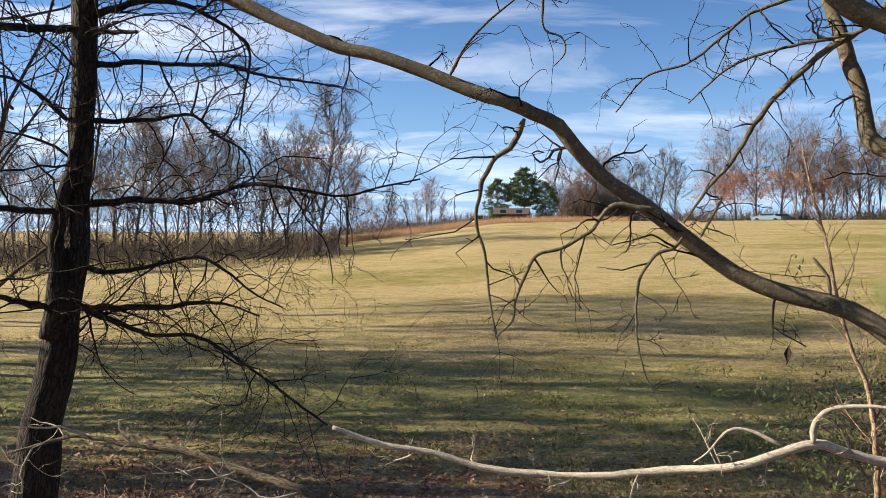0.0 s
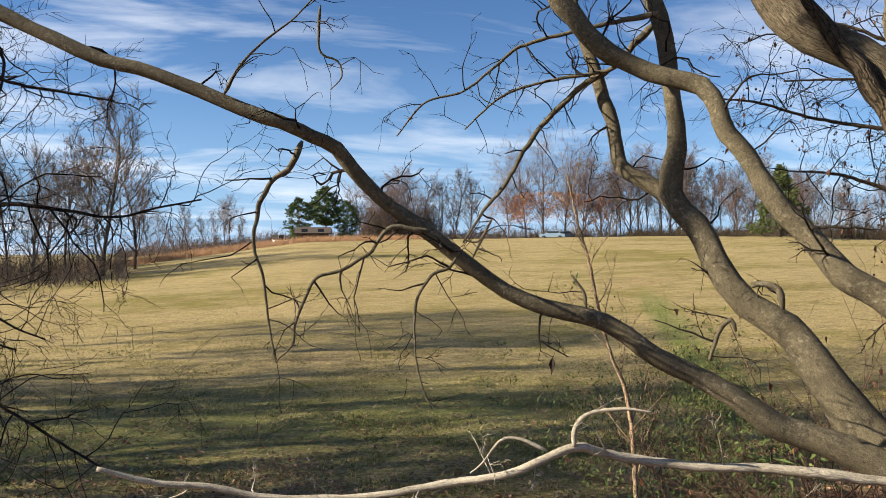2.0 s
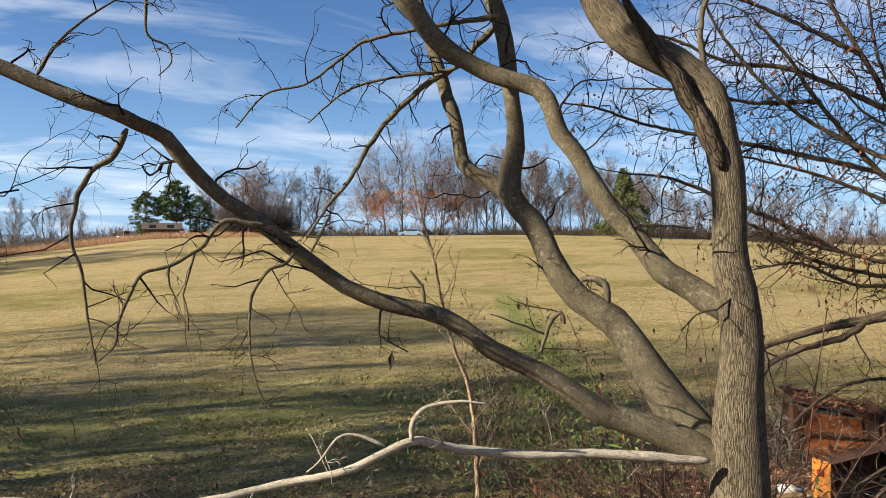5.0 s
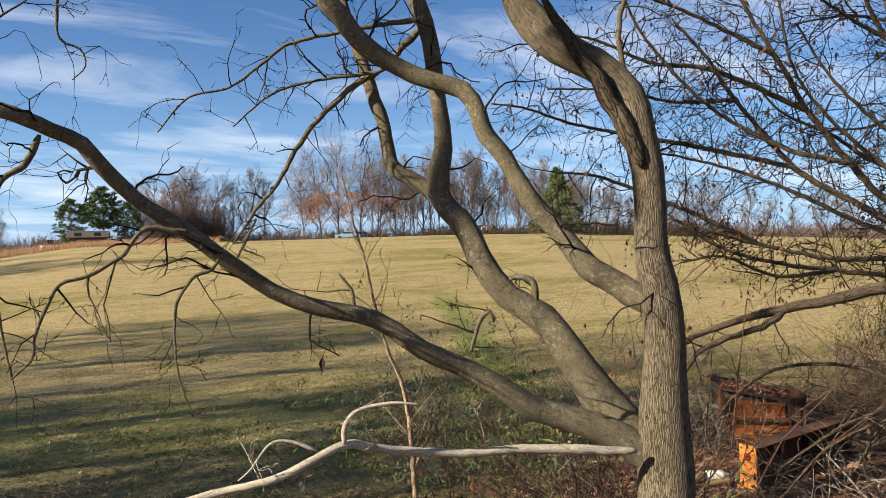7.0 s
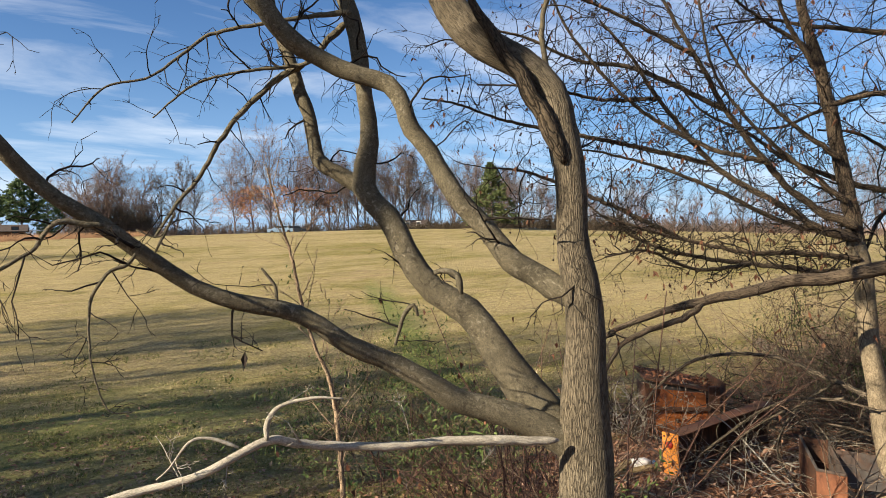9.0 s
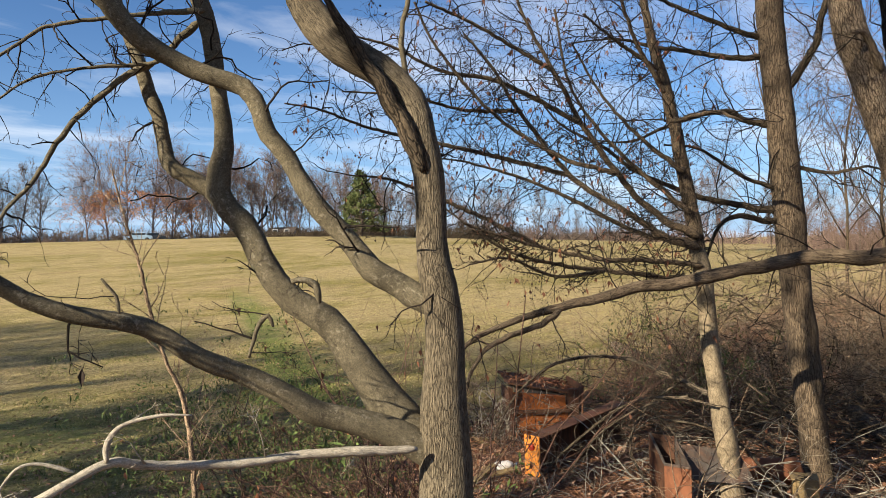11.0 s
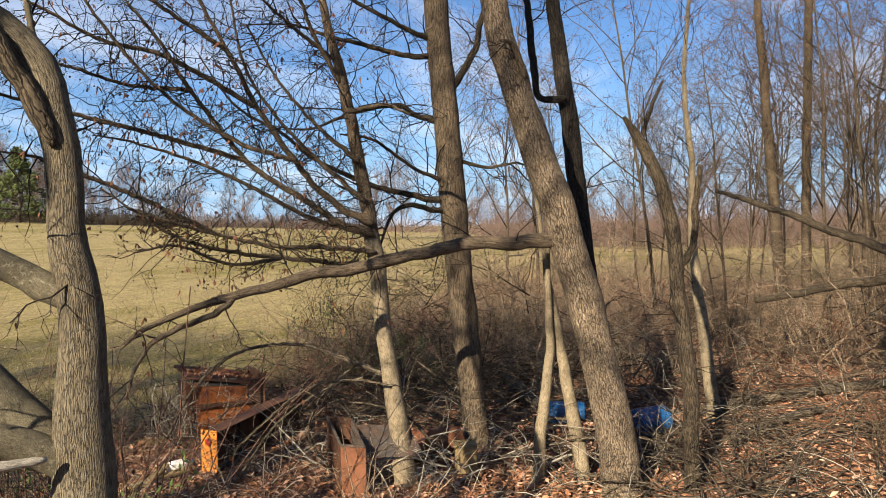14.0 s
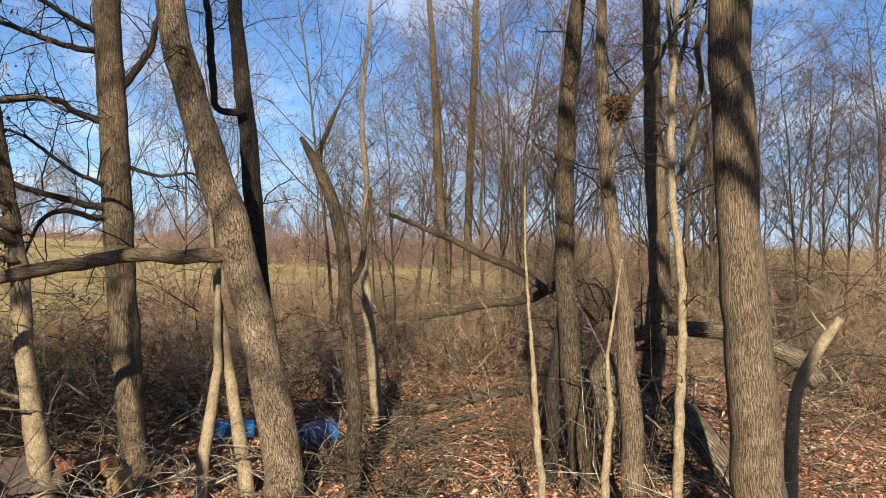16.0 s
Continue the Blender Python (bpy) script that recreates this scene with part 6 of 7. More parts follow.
# evergreen honeysuckle on thin arching stems
for az, dist, h, n in ((31, 9.5, 2.0, 10), (33, 10, 2.0, 10), (29.5, 10.5, 1.8, 9), (34.5, 9, 1.7, 9), (37, 5.8, 1.3, 6), (40, 6.0, 1.2, 6), (62, 14.5, 1.9, 10), (65, 15, 1.9, 10), (60, 15.5, 1.8, 9)):
    acc, tips = shrub(n, h, 1.0)
    ob = thing("honeysuckle", polar(az, dist), "straggling honeysuckle with small evergreen leaves", "shrub", "honeysuckle at the meadow's edge")
    acc.v = [[v[0] + ob.location[0], v[1] + ob.location[1], v[2] + ob.location[2]] for v in acc.v]
    tagged(part("stem", acc, BARK_RED, ob), kind="stuff")
    leaves = Acc()
    for p, d in tips:
        q = np.array(p) + np.array(ob.location)
        for _ in range(13):
            leaves.leaf(q + rng.normal(0, 0.06, 3), rng.normal(0, 1, 3), np.array([rng.normal(0, 0.4), rng.normal(0, 0.4), 1.0]), rng.uniform(0.028, 0.046), 0.022)
    tagged(part("leaf", leaves, GREEN_LEAF, ob), kind="stuff")


# ---- junk in the wood ----
def plate(acc, o, u, v, n):
    """A slab: corner o, edges u and v, thickness n."""
    o, u, v, n = (np.asarray(q, float) for q in (o, u, v, n))
    p = [o, o + u, o + u + v, o + v]
    acc.raw([q.tolist() for q in p] + [(q + n).tolist() for q in p], [(3, 2, 1, 0), (4, 5, 6, 7), (0, 1, 5, 4), (1, 2, 6, 5), (2, 3, 7, 6), (3, 0, 4, 7)])


def slab(name, material, parent, o, u, v, n, label=""):
    acc = Acc()
    plate(acc, o, u, v, n)
    ob = part(name, acc, material, parent, label, smooth=False)
    bv = ob.modifiers.new("edge", "BEVEL")
    bv.width, bv.segments = 0.006, 2
    return ob


# rusted steel channel with a yellow end plate
beam = thing("steel_beam", (8.88, 7.2, 0), "rusted steel channel with yellow end plate lying in leaves", "scrap metal")
O, along = np.array([8.88, 7.06, 0.02]), np.array([2.5, 0.2, 0.05])
slab("end_plate", RUST_YELLOW, beam, O + (-0.022, 0, 0), (0, 0.26, 0), (0, 0, 0.55), (0.02, 0, 0), "yellow-painted end plate")
slab("web", RUST_DARK, beam, O + (0.004, 0.14, 0.03), along, (0, 0, 0.48), (0, 0.014, 0))
slab("flange", RUST_DARK, beam, O + (0.004, 0.0, 0.512), along, (0, 0.25, 0), (0, 0, 0.016))
slab("flange", RUST_DARK, beam, O + (0.004, 0.0, 0.0), along, (0, 0.25, 0), (0, 0, 0.016))
for f in (0.22, 0.48, 0.74):
    slab("stiffener", RUST_DARK, beam, O + along * f + (0, 0.02, 0.02), (0.016, 0, 0), (0, 0, 0.485), (0, 0.116, 0))
dot = Acc()
dot.tube([O + (-0.024, 0.13, 0.40), O + (-0.048, 0.13, 0.40)], [0.05, 0.046], 18)
part("reflector", dot, RED, beam, "red round reflector")
for dy, dz in ((0.04, 0.06), (0.22, 0.06), (0.04, 0.5), (0.22, 0.5)):
    dot = Acc()
    dot.tube([O + (-0.023, dy, dz), O + (-0.036, dy, dz)], [0.013, 0.011], 8)
    part("bolt", dot, RUST_DARK, beam)

# rusted cab body behind it
hopper = thing("machine_cab", (10.6, 8.3, 0), "rusted orange steel cab of an old machine buried in brush", "scrap metal")
A0, B0 = np.array([10.19, 8.62, 0.03]), np.array([11.08, 7.96, 0.03])
back = np.array([0.62, 0.80, 0.0])
slab("front_panel", RUST, hopper, A0 + (0.03, -0.02, 0), (B0 - A0) * 0.78 + (0, 0, -0.02), (0.03, 0.04, 0.42), (0.012, 0.016, 0), "flaking orange-painted panel")
slab("front_panel", RUST, hopper, A0 + (0.0, 0.02, 0.43), (B0 - A0) * 0.80 + (0, 0, -0.10), (0.07, 0.09, 0.30), (0.012, 0.016, 0), "orange panel bent back at the top")
slab("crossbar", RUST_DARK, hopper, A0 + (-0.01, -0.03, 0.41), (B0 - A0) * 0.82 + (0, 0, -0.03), (0, 0, 0.05), (0.03, 0.04, 0))
slab("window_sheet", SHEET, hopper, A0 + (0.16, 0.12, 0.62), (B0 - A0) * 0.70 + (0, 0, -0.10), (0.12, 0.15, 0.20), (0.008, 0.01, 0), "dull blue-grey sheet in the window opening")
slab("side_panel", RUST_DARK, hopper, A0, back, (-0.03, 0.02, 0.72), (0.012, -0.015, 0))
slab("side_panel", RUST_DARK, hopper, B0, back, (0.03, -0.02, 0.80), (0.012, -0.015, 0))
slab("post", RUST_DARK, hopper, A0 + (-0.05, 0.02, 0), (0.06, -0.045, 0), (-0.04, 0.03, 0.84), (0.05, 0.06, 0))
slab("post", RUST_DARK, hopper, A0 + (B0 - A0) * 0.80, (0.14, -0.105, 0), (0.05, 0.02, 0.74), (0.05, 0.06, 0))
slab("roof", RUST_DARK, hopper, A0 + (0.10, 0.22, 0.84), (B0 - A0) * 0.95 + (0, 0, -0.22), back * 0.9 + (0, 0, 0.06), (0, 0, 0.03))
slab("floor_plate", RUST_DARK, hopper, A0 + (0.02, 0.02, 0.05), B0 - A0, back, (0, 0, 0.015))
acc = Acc()
for _ in range(420):
    f = rng.uniform(0, 1)
    q = A0 + (0.12, 0.22, 0.88 - 0.22 * f) + (B0 - A0) * f + back * rng.uniform(0.05, 0.85) + (0, 0, rng.uniform(0, 0.07) - 0.01)
    a = rng.uniform(0, 2 * math.pi)
    acc.leaf(q, (math.cos(a), math.sin(a), rng.normal(0, 0.4)), (rng.normal(0, 0.5), rng.normal(0, 0.5), 1), rng.uniform(0.05, 0.1), 0.05)
tagged(part("leaf_drift", acc, BROWN_LEAF, smooth=False), "brown leaves drifted on the rusted cab roof", "leaves", kind="stuff")
for k, x, y, sc in ((1, 9.95, 9.4, 0.9), (1, 11.5, 8.9, 1.0), (0, 10.9, 9.5, 0.8), (1, 11.9, 7.9, 0.9), (1, 9.75, 8.25, 0.75), (3, 10.75, 8.75, 1.3), (1, 11.2, 7.75, 0.7), (3, 10.2, 9.0, 1.4)):
    put_scrub(k, x, y, sc)

# tan boards and a white jug beside the beam
boards = thing("board_stack", (8.35, 7.55, 0), "two weathered tan boards lying crossed in leaves", "boards")
slab("board", PLYWOOD, boards, (7.95, 7.62, 0.03), (0.85, -0.25, 0.03), (0.04, 0.13, 0), (0, 0, 0.035))
slab("board", PLYWOOD, boards, (8.02, 7.42, 0.075), (0.62, 0.22, 0.05), (-0.03, 0.1, 0), (0, 0, 0.03))
jug = thing("plastic_jug", (8.72, 7.62, 0), "small white plastic jug lying in leaves", "jug")
acc = Acc()
acc.tube([(8.62, 7.66, 0.10), (8.63, 7.655, 0.10), (8.80, 7.58, 0.10), (8.85, 7.56, 0.10), (8.89, 7.545, 0.10), (8.92, 7.53, 0.10)], [0.06, 0.075, 0.075, 0.05, 0.022, 0.022], 14)
part("body", acc, WALL_WHITE, jug)
acc = Acc()
acc.tube([(8.915, 7.532, 0.10), (8.94, 7.52, 0.10)], [0.026, 0.026], 12)
part("cap", acc, BLUE, jug, "blue screw cap")

# sheet metal box
box = thing("metal_box", (8.8, 5.0, 0), "open grey sheet-metal box with rusted front", "scrap metal")
O, bu, bs, bw = np.array([8.66, 5.09, 0.02]), np.array([0.05, -0.31, 0.0]), np.array([0.31, 0.37, 0.25]), np.array([0.02, 0.01, 0.58])
slab("front_panel", RUST_MID, box, O, bu, bw, (0.010, 0.002, 0), "rust-streaked panel")
slab("side_panel", RUST_DARK, box, O + (0.012, 0.012, 0), bs, bw, (0.006, -0.006, 0))
slab("side_panel", SHEET, box, O + bu + (0.012, 0.012, 0), bs, bw, (0.006, -0.006, 0))
slab("back_panel", RUST_DARK, box, O + bs, bu, bw, (0.010, 0.004, 0))
slab("rim", SHEET, box, O + bw + (-0.012, -0.003, -0.004), bu, (0, 0, 0.03), (0.03, 0.01, 0))
slab("rim", SHEET, box, O + bw + (0.012, 0.02, 0.002), bs * 0.96, (0.025, -0.02, 0), (0, 0, 0.02))
slab("floor_plate", RUST_DARK, box, O + (0.02, 0.02, 0.03), bu * 0.95, bs * 0.95, (0, 0, 0.012))
slab("sheet", SHEET, box, O + bu * 0.9 + bs * 0.8 + (0.03, 0, 0.55), (0.50, -0.50, -0.08), (-0.10, -0.28, -0.34), (0.006, 0.004, 0.008), "loose bent sheet")

scrap = thing("rusted_drum", (10.5, 4.7, 0), "crushed rusty drum lying in the leaves", "drum")
acc = Acc()
acc.tube([(10.15, 4.98, 0.2), (10.2, 4.94, 0.21), (10.45, 4.72, 0.2), (10.72, 4.44, 0.17), (10.76, 4.40, 0.17)], [0.17, 0.2, 0.19, 0.19, 0.16], 20, 0.3)
part("body", acc, RUST_MID, scrap)

ply = thing("plywood_block", (9.93, 3.98, 0), "pale plywood box standing in leaf litter", "box")
slab("panel", PLYWOOD, ply, (9.80, 4.10, 0.02), (0.12, -0.25, 0), (0, 0, 0.34), (0.03, 0.015, 0))
slab("panel", PLYWOOD, ply, (9.84, 4.115, 0.02), (0.24, 0.11, 0), (0, 0, 0.34), (0.01, -0.03, 0))
slab("top", PLYWOOD, ply, (9.79, 4.12, 0.362), (0.13, -0.27, 0), (0.26, 0.12, 0), (0, 0, 0.02))


def barrel(at, turn, tip, label, sunk=0.0):
    """A ribbed plastic drum lying on its side."""
    ob = thing("barrel", at, label, "barrel", "blue barrels")
    m = pose(*at, tip, 0, turn) @ Matrix.Translation((0, 0, 0))
    prof = [(-0.002, 0.14), (0.0, 0.19), (0.02, 0.205), (0.16, 0.21), (0.18, 0.20), (0.20, 0.21), (0.44, 0.21), (0.46, 0.20), (0.48, 0.21), (0.62, 0.205), (0.64, 0.19), (0.642, 0.14)]
    acc = Acc()
    acc.tube([m @ Vector((0, z - 0.32, 0.2 - sunk)) for z, _ in prof], [r for _, r in prof], 28)
    part("body", acc, BLUE, ob)
    for z in (-0.335, 0.335):
        cap = Acc()
        cap.tube([m @ Vector((0, z * 0.955, 0.2 - sunk)), m @ Vector((0, z, 0.2 - sunk))], [0.14, 0.135], 24)
        part("end_cap", cap, BLUE, ob)
        bung = Acc()
        bung.tube([m @ Vector((0.08, z, 0.22 - sunk)), m @ Vector((0.08, z * 1.03, 0.22 - sunk))], [0.03, 0.03], 12)
        part("bung", bung, BLUE, ob)
    return ob


barrel((12.85, 3.45, 0.0), 15, 0, "blue plastic barrel lying half buried in leaves", 0.10)
barrel((12.5, 2.1, 0.0), 50, 0, "blue plastic barrel lying on leaf litter behind trunks", 0.02)

# upturned root plate behind the split trunk
plate_ob = thing("root_plate", (12.3, -2.35, 0), "dark upturned root plate of a fallen tree", "stump")
RC = np.array((12.35, -2.3, 1.45))
bm = bmesh.new()
bmesh.ops.create_icosphere(bm, subdivisions=4, radius=1.0)
for v in bm.verts:
    k = 1 + 0.35 * noise.noise(v.co * 1.7) + 0.22 * noise.noise(v.co * 4.5) + 0.10 * noise.noise(v.co * 11)
    v.co = Vector((v.co.x * 0.34 * k, v.co.y * 0.55 * k, v.co.z * 0.80 * k - 0.75))
acc = Acc()
acc.raw([list(v.co + Vector(RC)) for v in bm.verts], [tuple(v.index for v in q.verts) for q in bm.faces])
bm.free()
part("earth_mass", acc, BARK_LOG, plate_ob)
for k in range(26):
    acc = Acc()
    a = rng.uniform(0, 2 * math.pi)
    d = np.array([rng.normal(-0.25, 0.25), math.cos(a), math.sin(a) * 1.1])
    twig(acc, RC + d * np.array([0.1, 0.4, 0.55]), d + rng.normal(0, 0.25, 3), rng.uniform(0.5, 1.1), rng.uniform(0.014, 0.035), 2, 0.1, 0.4, 3)
    part("root", acc, BARK_BOUGH if k % 3 else BARK_LOG, plate_ob)
rotten_log = thing("rotten_log", (10.2, -3.55, 0.1), "short thick rotten log leaning with mossy bark", "log")
limb(rotten_log, "trunk", BARK_LOG, [(11.15, -2.85, 1.15, 0.13), (10.9, -3.05, 0.85, 0.17), (10.5, -3.35, 0.42, 0.18), (10.2, -3.55, 0.1, 0.15)])

# leaf nest in the fork
acc = Acc()
NC = np.array((9.25, -1.62, 4.68))
for _ in range(620):
    v = rng.normal(0, 1, 3)
    v /= np.linalg.norm(v)
    p = NC + v * np.array([0.13, 0.13, 0.17]) * rng.uniform(0.3, 1.0)
    w = rng.normal(0, 1, 3)
    acc.leaf(p, w / np.linalg.norm(w), v, rng.uniform(0.04, 0.08), 0.03)
for _ in range(90):
    v = rng.normal(0, 1, 3)
    v /= np.linalg.norm(v)
    p = NC + v * 0.12
    acc.spike(p, p + v * 0.08 + rng.normal(0, 0.12, 3) + np.array([0, 0, -0.05]), 0.004)
tagged(part("leaf_nest", acc, NEST, label="", smooth=False), "squirrel nest of brown leaves and twigs in a fork", "nest")

# withered leaf caught on a twig
acc = Acc()
LP = np.array((1.98, 3.93, 2.66))
for k in range(3):
    acc.leaf(LP + (0, 0, 0.055), np.array([0.10 * (k - 1), 0.05 * k, -1.0]), np.array([math.cos(k * 2), math.sin(k * 2), 0.1]), 0.09 - 0.012 * k, 0.03)
acc.spike(LP + (0, 0, 0.04), LP + (0.02, 0.0, 0.10), 0.002)
tagged(part("withered_leaf", acc, DARK_LEAF, smooth=False), "dark curled dead leaf hanging on a twig", "leaf")


def stick_pile(name, x, y, w, n, lo, hi, material, label):
    acc = Acc()
    for _ in range(n):
        px, py = x + rng.normal(0, w), y + rng.normal(0, w)
        a = rng.uniform(0, 2 * math.pi)
        L = rng.uniform(lo, hi)
        z = float(height(px, py)) + rng.uniform(0.0, 0.28)
        twig(acc, (px, py, z), (math.cos(a), math.sin(a), rng.uniform(-0.05, 0.28)), L, rng.uniform(0.006, 0.018), 2, 0.1, 0.28, 2)
    tagged(part(name, acc, material), label, "brush pile", "brush piles", "stuff")


stick_pile("brush_pile", 12.3, 0.9, 0.9, 80, 0.6, 1.8, BARK_LOG, "heap of dark fallen sticks between the trunks")
stick_pile("brush_pile", 10.2, 0.9, 0.9, 110, 0.6, 1.8, BARK_LOG, "pile of grey cut sticks on leaf litter")
stick_pile("brush_pile", 4.1, 4.5, 0.45, 26, 0.5, 1.3, BARK_DEAD, "bleached sticks heaped below the old tree")
stick_pile("brush_pile", 9.7, 5.7, 0.45, 9, 0.7, 1.8, BARK_DEAD, "bleached dead branches tangled over scrap metal")
stick_pile("brush_pile", 9.7, 4.2, 0.7, 18, 0.6, 1.7, BARK_DEAD, "bleached dead branches tangled between trunks")
stick_pile("brush_pile", 11.9, 6.3, 0.6, 30, 0.8, 1.9, BARK_LOG, "grey dead boughs tangled beside the steel beam")
stick_pile("brush_pile", 12.4, 6.9, 0.9, 50, 0.8, 2.2, BARK_LOG, "dark tangle of fallen branches behind the scrap")
stick_pile("brush_pile", 13.5, 5.2, 1.3, 70, 0.8, 2.2, BARK_LOG, "dark tangle of fallen branches in the wood")
stick_pile("brush_pile", 11.4, 8.9, 0.5, 30, 0.7, 1.8, BARK_LOG, "dead branches heaped over the rusted hopper")
for x, y, w, n in ((13.0, 7.6, 1.2, 36), (14.6, 3.0, 1.1, 36), (15.5, 6.6, 1.4, 36), (13.4, 0.6, 1.1, 32), (15.8, 0.6, 1.4, 36), (12.2, 5.4, 0.8, 26), (14.4, -1.6, 1.2, 32), (17.8, 3.6, 1.6, 36)):
    stick_pile("brush_pile", x, y, w, n, 1.0, 2.6, BARK_GUM, "dark heap of tangled fallen branches in the wood")
stick_pile("brush_pile", 12.0, -3.2, 1.2, 90, 0.6, 1.8, BARK_LOG, "broken branches heaped by a rotten trunk")


def cane(x, y, n, h):
    """A clump of pale arching canes with fine side twigs."""
    ob = thing("cane_clump", (x, y, float(height(x, y))), "pale dead canes arching over leaf litter", "shrub", "pale canes in the wood")
    for _ in range(n):
        acc = Acc()
        a, l = rng.uniform(0, 2 * math.pi), rng.uniform(0.3, 1.3)
        twig(acc, (x + rng.normal(0, 0.15), y + rng.normal(0, 0.15), ob.location[2] - 0.04), (math.cos(a) * l, math.sin(a) * l, 1.0), h * rng.uniform(0.6, 1.2), rng.uniform(0.005, 0.009), 2, 0.55, 0.2, 3, most=9)
        part("cane", acc, BARK_DEAD, ob)


for x, y, n, h in ((8.2, 6.5, 5, 1.3), (8.9, 6.1, 5, 1.5), (9.6, 6.4, 5, 1.4), (8.1, 5.7, 5, 1.3), (8.5, 4.3, 5, 1.2), (9.2, 3.7, 6, 1.5), (9.4, 5.5, 5, 1.4), (10.3, 5.6, 5, 1.5), (10.6, 3.4, 6, 1.6), (11.6, 4.6, 6, 1.6),
                   (7.6, 7.2, 4, 1.2), (-1.5, 5.2, 5, 0.9), (-0.7, 5.5, 4, 0.8), (-2.4, 5.3, 4, 1.0), (0.2, 5.6, 3, 0.7), (10.2, 2.0, 6, 1.4), (11.3, 1.8, 6, 1.5), (9.2, 0.6, 5, 1.1), (10.4, -0.4, 5, 1.2), (9.6, -2.6, 5, 1.2), (10.2, -3.6, 6, 1.3), (9.0, -4.0, 6, 1.2), (11.4, -0.9, 6, 1.4), (12.0, 5.8, 6, 1.6)):
    cane(x, y, n, h)


# ---- buildings and cars on the rise ----
def house(name, at, turn, w, d, h, roof_h, walls, label):
    ob = thing(name, at, label, "house")
    m = pose(*at, 0, 0, turn)
    q = lambda x, y, z: np.array(m @ Vector((x, y, z)))
    e = lambda x, y, z: np.array(m.to_3x3() @ Vector((x, y, z)))
    for o, u, n in (((-w / 2, -d / 2, -0.3), (w, 0, 0), (0, 0.15, 0)), ((-w / 2, d / 2 - 0.15, -0.3), (w, 0, 0), (0, 0.15, 0)), ((-w / 2, -d / 2 + 0.152, -0.3), (0, d - 0.304, 0), (0.15, 0, 0)), ((w / 2 - 0.15, -d / 2 + 0.152, -0.3), (0, d - 0.304, 0), (0.15, 0, 0))):
        slab("wall", walls, ob, q(*o), e(*u), (0, 0, h + 0.3), e(*n))
    gable = Acc()
    for x in (-w / 2, w / 2 - 0.15):
        v = [q(x + k, y, z) for k in (0, 0.15) for y, z in ((-d / 2, h), (d / 2, h), (0, h + roof_h * 0.92))]
        gable.raw([p.tolist() for p in v], [(0, 1, 2), (5, 4, 3), (0, 2, 5, 3), (1, 4, 5, 2), (0, 3, 4, 1)])
    part("gable", gable, walls, ob, smooth=False)
    for s in (-1, 1):
        slab("roof", ROOF_GREY, ob, q(-w / 2 - 0.4, s * (d / 2 + 0.45), h - 0.1), e(w + 0.8, 0, 0), e(0, -s * (d / 2 + 0.45), roof_h + 0.1), (0, 0, 0.1))
    for x in np.linspace(-w / 2 + 1.2, w / 2 - 1.2, 2):
        win = slab("window", walls, ob, q(x - 0.5, -d / 2 - 0.03, 0.9), e(1.0, 0, 0), (0, 0, 1.1), e(0, 0.03, 0))
        acc2 = Acc()
        base = q(x - 0.42, -d / 2 - 0.045, 0.98)
        plate(acc2, base, e(0.84, 0, 0), np.array((0, 0, 0.94)), e(0, 0.014, 0))
        part("pane", acc2, PANE, win, smooth=False)
    return ob


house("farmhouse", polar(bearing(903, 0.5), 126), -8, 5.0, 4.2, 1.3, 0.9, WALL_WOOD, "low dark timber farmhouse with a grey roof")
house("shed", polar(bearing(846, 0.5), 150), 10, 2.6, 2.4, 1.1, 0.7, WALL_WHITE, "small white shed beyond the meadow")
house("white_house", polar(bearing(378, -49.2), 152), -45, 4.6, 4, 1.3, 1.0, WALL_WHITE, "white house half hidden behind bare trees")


def car(at, turn, paint, label):
    ob = thing("car", at, label, "car", "parked cars")
    m = pose(*at, 0, 0, turn)
    prof = [(-2.2, 0.35), (-2.2, 0.85), (-1.2, 0.95), (-0.6, 1.45), (0.9, 1.48), (1.5, 0.98), (2.2, 0.9), (2.25, 0.4)]
    n = len(prof)
    acc = Acc()
    acc.raw([list(m @ Vector((x, s * (0.85 if z < 1.1 else 0.68), z))) for s in (-1, 1) for x, z in prof], [tuple(range(n))[::-1], tuple(range(n, 2 * n))] + [(i, (i + 1) % n, n + (i + 1) % n, n + i) for i in range(n)])
    part("body", acc, paint, ob, smooth=False)
    for s in (-1, 1):
        acc = Acc()
        plate(acc, m @ Vector((-0.85, s * 0.80, 1.02)), m.to_3x3() @ Vector((2.0, 0, 0)), np.array(m.to_3x3() @ Vector((0, -s * 0.07, 0.36))), m.to_3x3() @ Vector((0, s * 0.03, 0)))
        part("window", acc, PANE, ob, smooth=False)
        for x in (-1.4, 1.4):
            acc = Acc()
            acc.tube([m @ Vector((x, s * 0.70, 0.32)), m @ Vector((x, s * 0.89, 0.32))], [0.32, 0.32], 16)
            wheel = part("wheel", acc, TYRE, ob)
            acc = Acc()
            acc.tube([m @ Vector((x, s * 0.88, 0.32)), m @ Vector((x, s * 0.90, 0.32))], [0.18, 0.17], 12)
            part("rim", acc, SHEET, wheel)
    return ob


car(polar(bearing(1352, 0.5), 136), -24, CAR_BLUE, "light blue-grey car parked under the russet oaks")
car(polar(bearing(1378, 0.5), 141), -20, CAR_DARK, "dark car parked under the russet oaks")


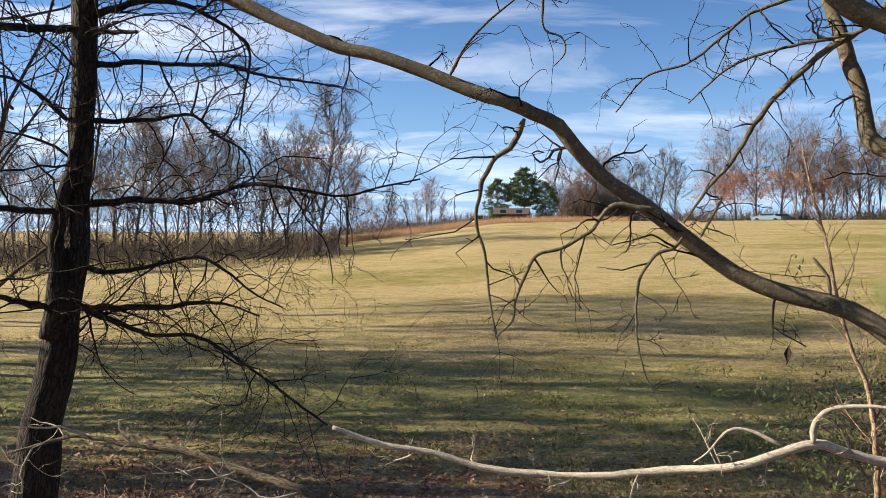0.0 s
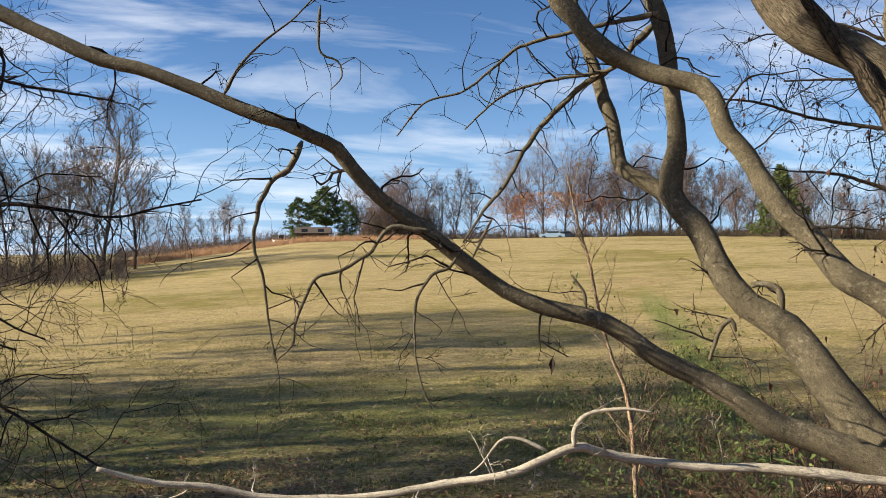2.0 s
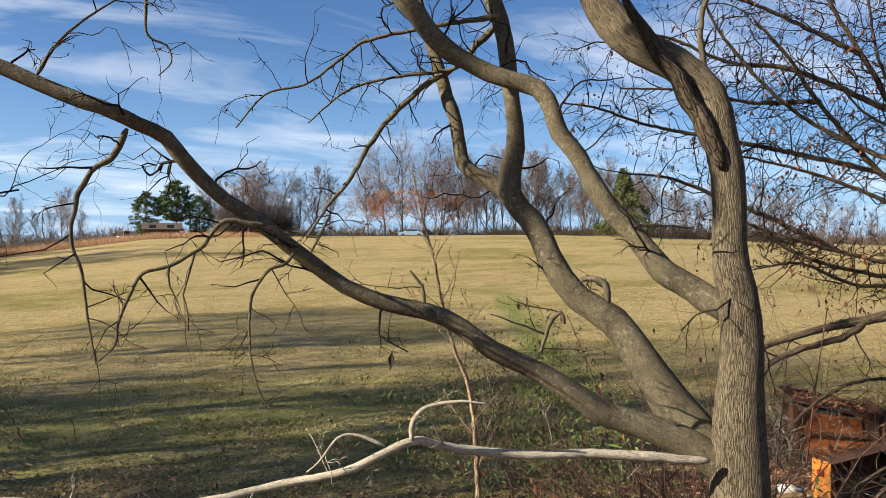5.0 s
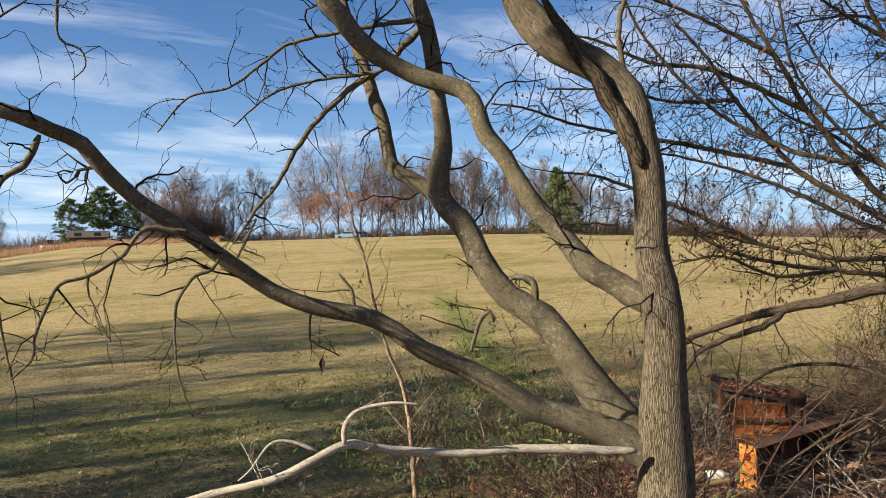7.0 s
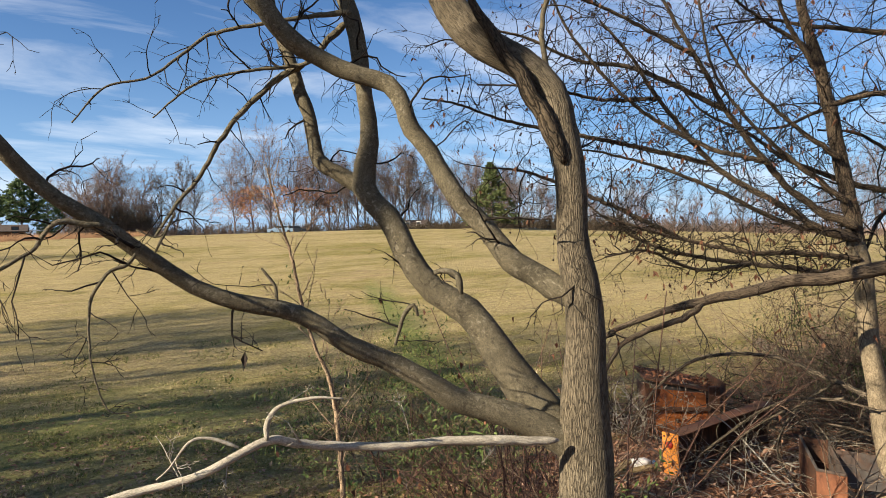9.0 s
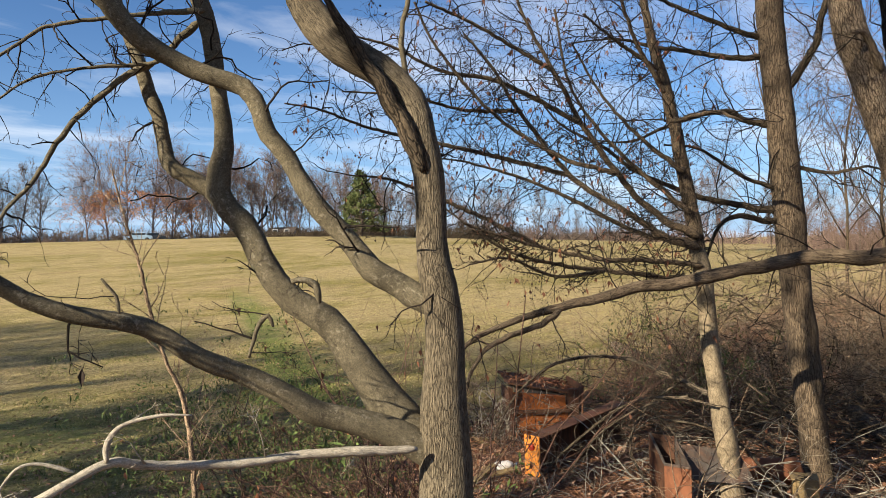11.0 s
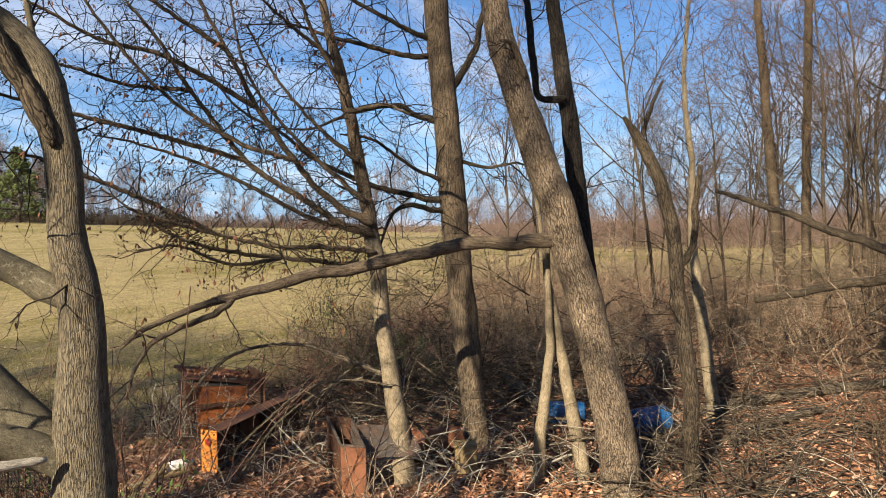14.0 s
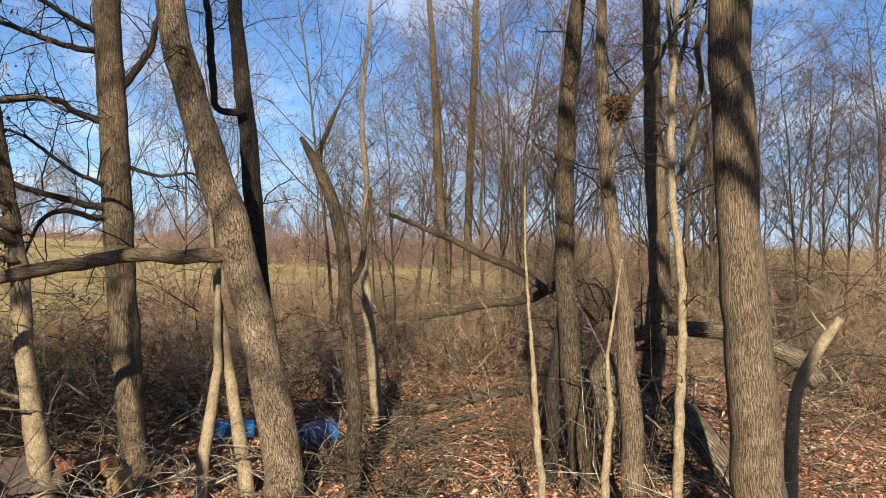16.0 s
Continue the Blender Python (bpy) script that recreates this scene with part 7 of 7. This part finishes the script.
# ---- leaves and grass on the ground ----
def scatter_leaves():
    acc = Acc()
    n = 0
    while n < 60000:
        az, dist = rng.uniform(-32, 122), 6.0 + 24 * rng.uniform(0, 1) ** 1.5
        x, y = CX + dist * math.sin(radians(az)), CY + dist * math.cos(radians(az))
        w = litter_at(x, y)
        if rng.uniform() > w * (1.0 if az > 45 else 0.45) + (0.03 if dist < 16 else 0.006):
            continue
        a, b = rng.uniform(0, 2 * math.pi), rng.normal(0, 0.35)
        acc.leaf((x, y, float(height(x, y)) + rng.uniform(0.01, 0.05)), (math.cos(a), math.sin(a), b), (rng.normal(0, 0.35), rng.normal(0, 0.35), 1), rng.uniform(0.05, 0.11), rng.uniform(0.03, 0.06))
        n += 1
    tagged(part("leaf_litter", acc, LITTER, smooth=False), "reddish-brown fallen leaves covering the wood floor", "leaves", kind="stuff")


def scatter_tan_leaves():
    """Dry leaves blown over the grass at the wood's edge."""
    acc = Acc()
    n = 0
    while n < 8500:
        az, dist = rng.uniform(-34, 48), rng.uniform(6.5, 19)
        x, y = CX + dist * math.sin(radians(az)), CY + dist * math.cos(radians(az))
        if rng.uniform() > ease((19 - dist) / 8.5) * (0.55 + 0.9 * noise.noise((x * 0.7, y * 0.7, 5))):
            continue
        a, b = rng.uniform(0, 2 * math.pi), rng.normal(0, 0.3)
        acc.leaf((x, y, float(height(x, y)) + rng.uniform(0.01, 0.05)), (math.cos(a), math.sin(a), b), (rng.normal(0, 0.4), rng.normal(0, 0.4), 1), rng.uniform(0.05, 0.11), rng.uniform(0.03, 0.06))
        n += 1
    tagged(part("fallen_leaves", acc, TAN_LEAF, smooth=False), "dry tan and brown leaves blown over the grass", "leaves", kind="stuff")


def scatter_grass(name, label, material, count, lo, hi, where):
    acc = Acc()
    n = 0
    while n < count:
        az, dist = rng.uniform(-34, 66), 7.5 + 30 * rng.uniform(0, 1) ** 1.6
        x, y = CX + dist * math.sin(radians(az)), CY + dist * math.cos(radians(az))
        if rng.uniform() < litter_at(x, y) * 1.05 or not where(x, y, dist):
            continue
        z = float(height(x, y))
        for _ in range(3):
            x, y = x + rng.normal(0, 0.02), y + rng.normal(0, 0.02)
            a, h, w = rng.uniform(0, 2 * math.pi), rng.uniform(lo, hi), rng.uniform(0.004, 0.010)
            c, s = math.cos(a) * w, math.sin(a) * w
            lx, ly = rng.normal(0, 0.5) * h, rng.normal(0, 0.5) * h
            acc.raw([[x - c, y - s, z - 0.01], [x + c, y + s, z - 0.01], [x + lx, y + ly, z + h]], [(0, 1, 2)])
            n += 1
    tagged(part(name, acc, material, smooth=False), label, "grass", kind="stuff")


def scatter_straw():
    """Tall tan grass along the far side of the meadow."""
    acc = Acc()
    for _ in range(9000):
        f = rng.uniform(0, 1)
        x0 = 470 + 640 * f
        az = bearing(x0, 0.5)
        dist = 78 + 40 * f + rng.uniform(0, 9)
        x, y, z = polar(az, dist)
        h = rng.uniform(0.3, 1.0)
        acc.spike((x, y, z - 0.1), (x + rng.normal(0, 0.25), y + rng.normal(0, 0.25), z + h), 0.035)
    tagged(part("tall_grass", acc, STRAW, smooth=False), "tall reddish straw grass along the meadow's far edge", "grass", kind="stuff")


scatter_leaves()
scatter_tan_leaves()
scatter_grass("grass", "short patchy grass, part green and part dry", GRASS, 75000, 0.02, 0.06, lambda x, y, d: noise.noise((x * 0.8, y * 0.8, 2)) > -0.2)
scatter_grass("green_grass", "greener tufts of grass on the nearer meadow and along the green lane", GREEN_GRASS, 45000, 0.025, 0.07, lambda x, y, d: d < 28 and x < 10 and noise.noise((x * 0.5, y * 0.8, 6)) + 0.5 * noise.noise((x * 2.3, y * 2.3, 1)) > 0.05 or 0 < (x - 10.4) - (y - 18) * 0.478 < 2.2)
scatter_straw()
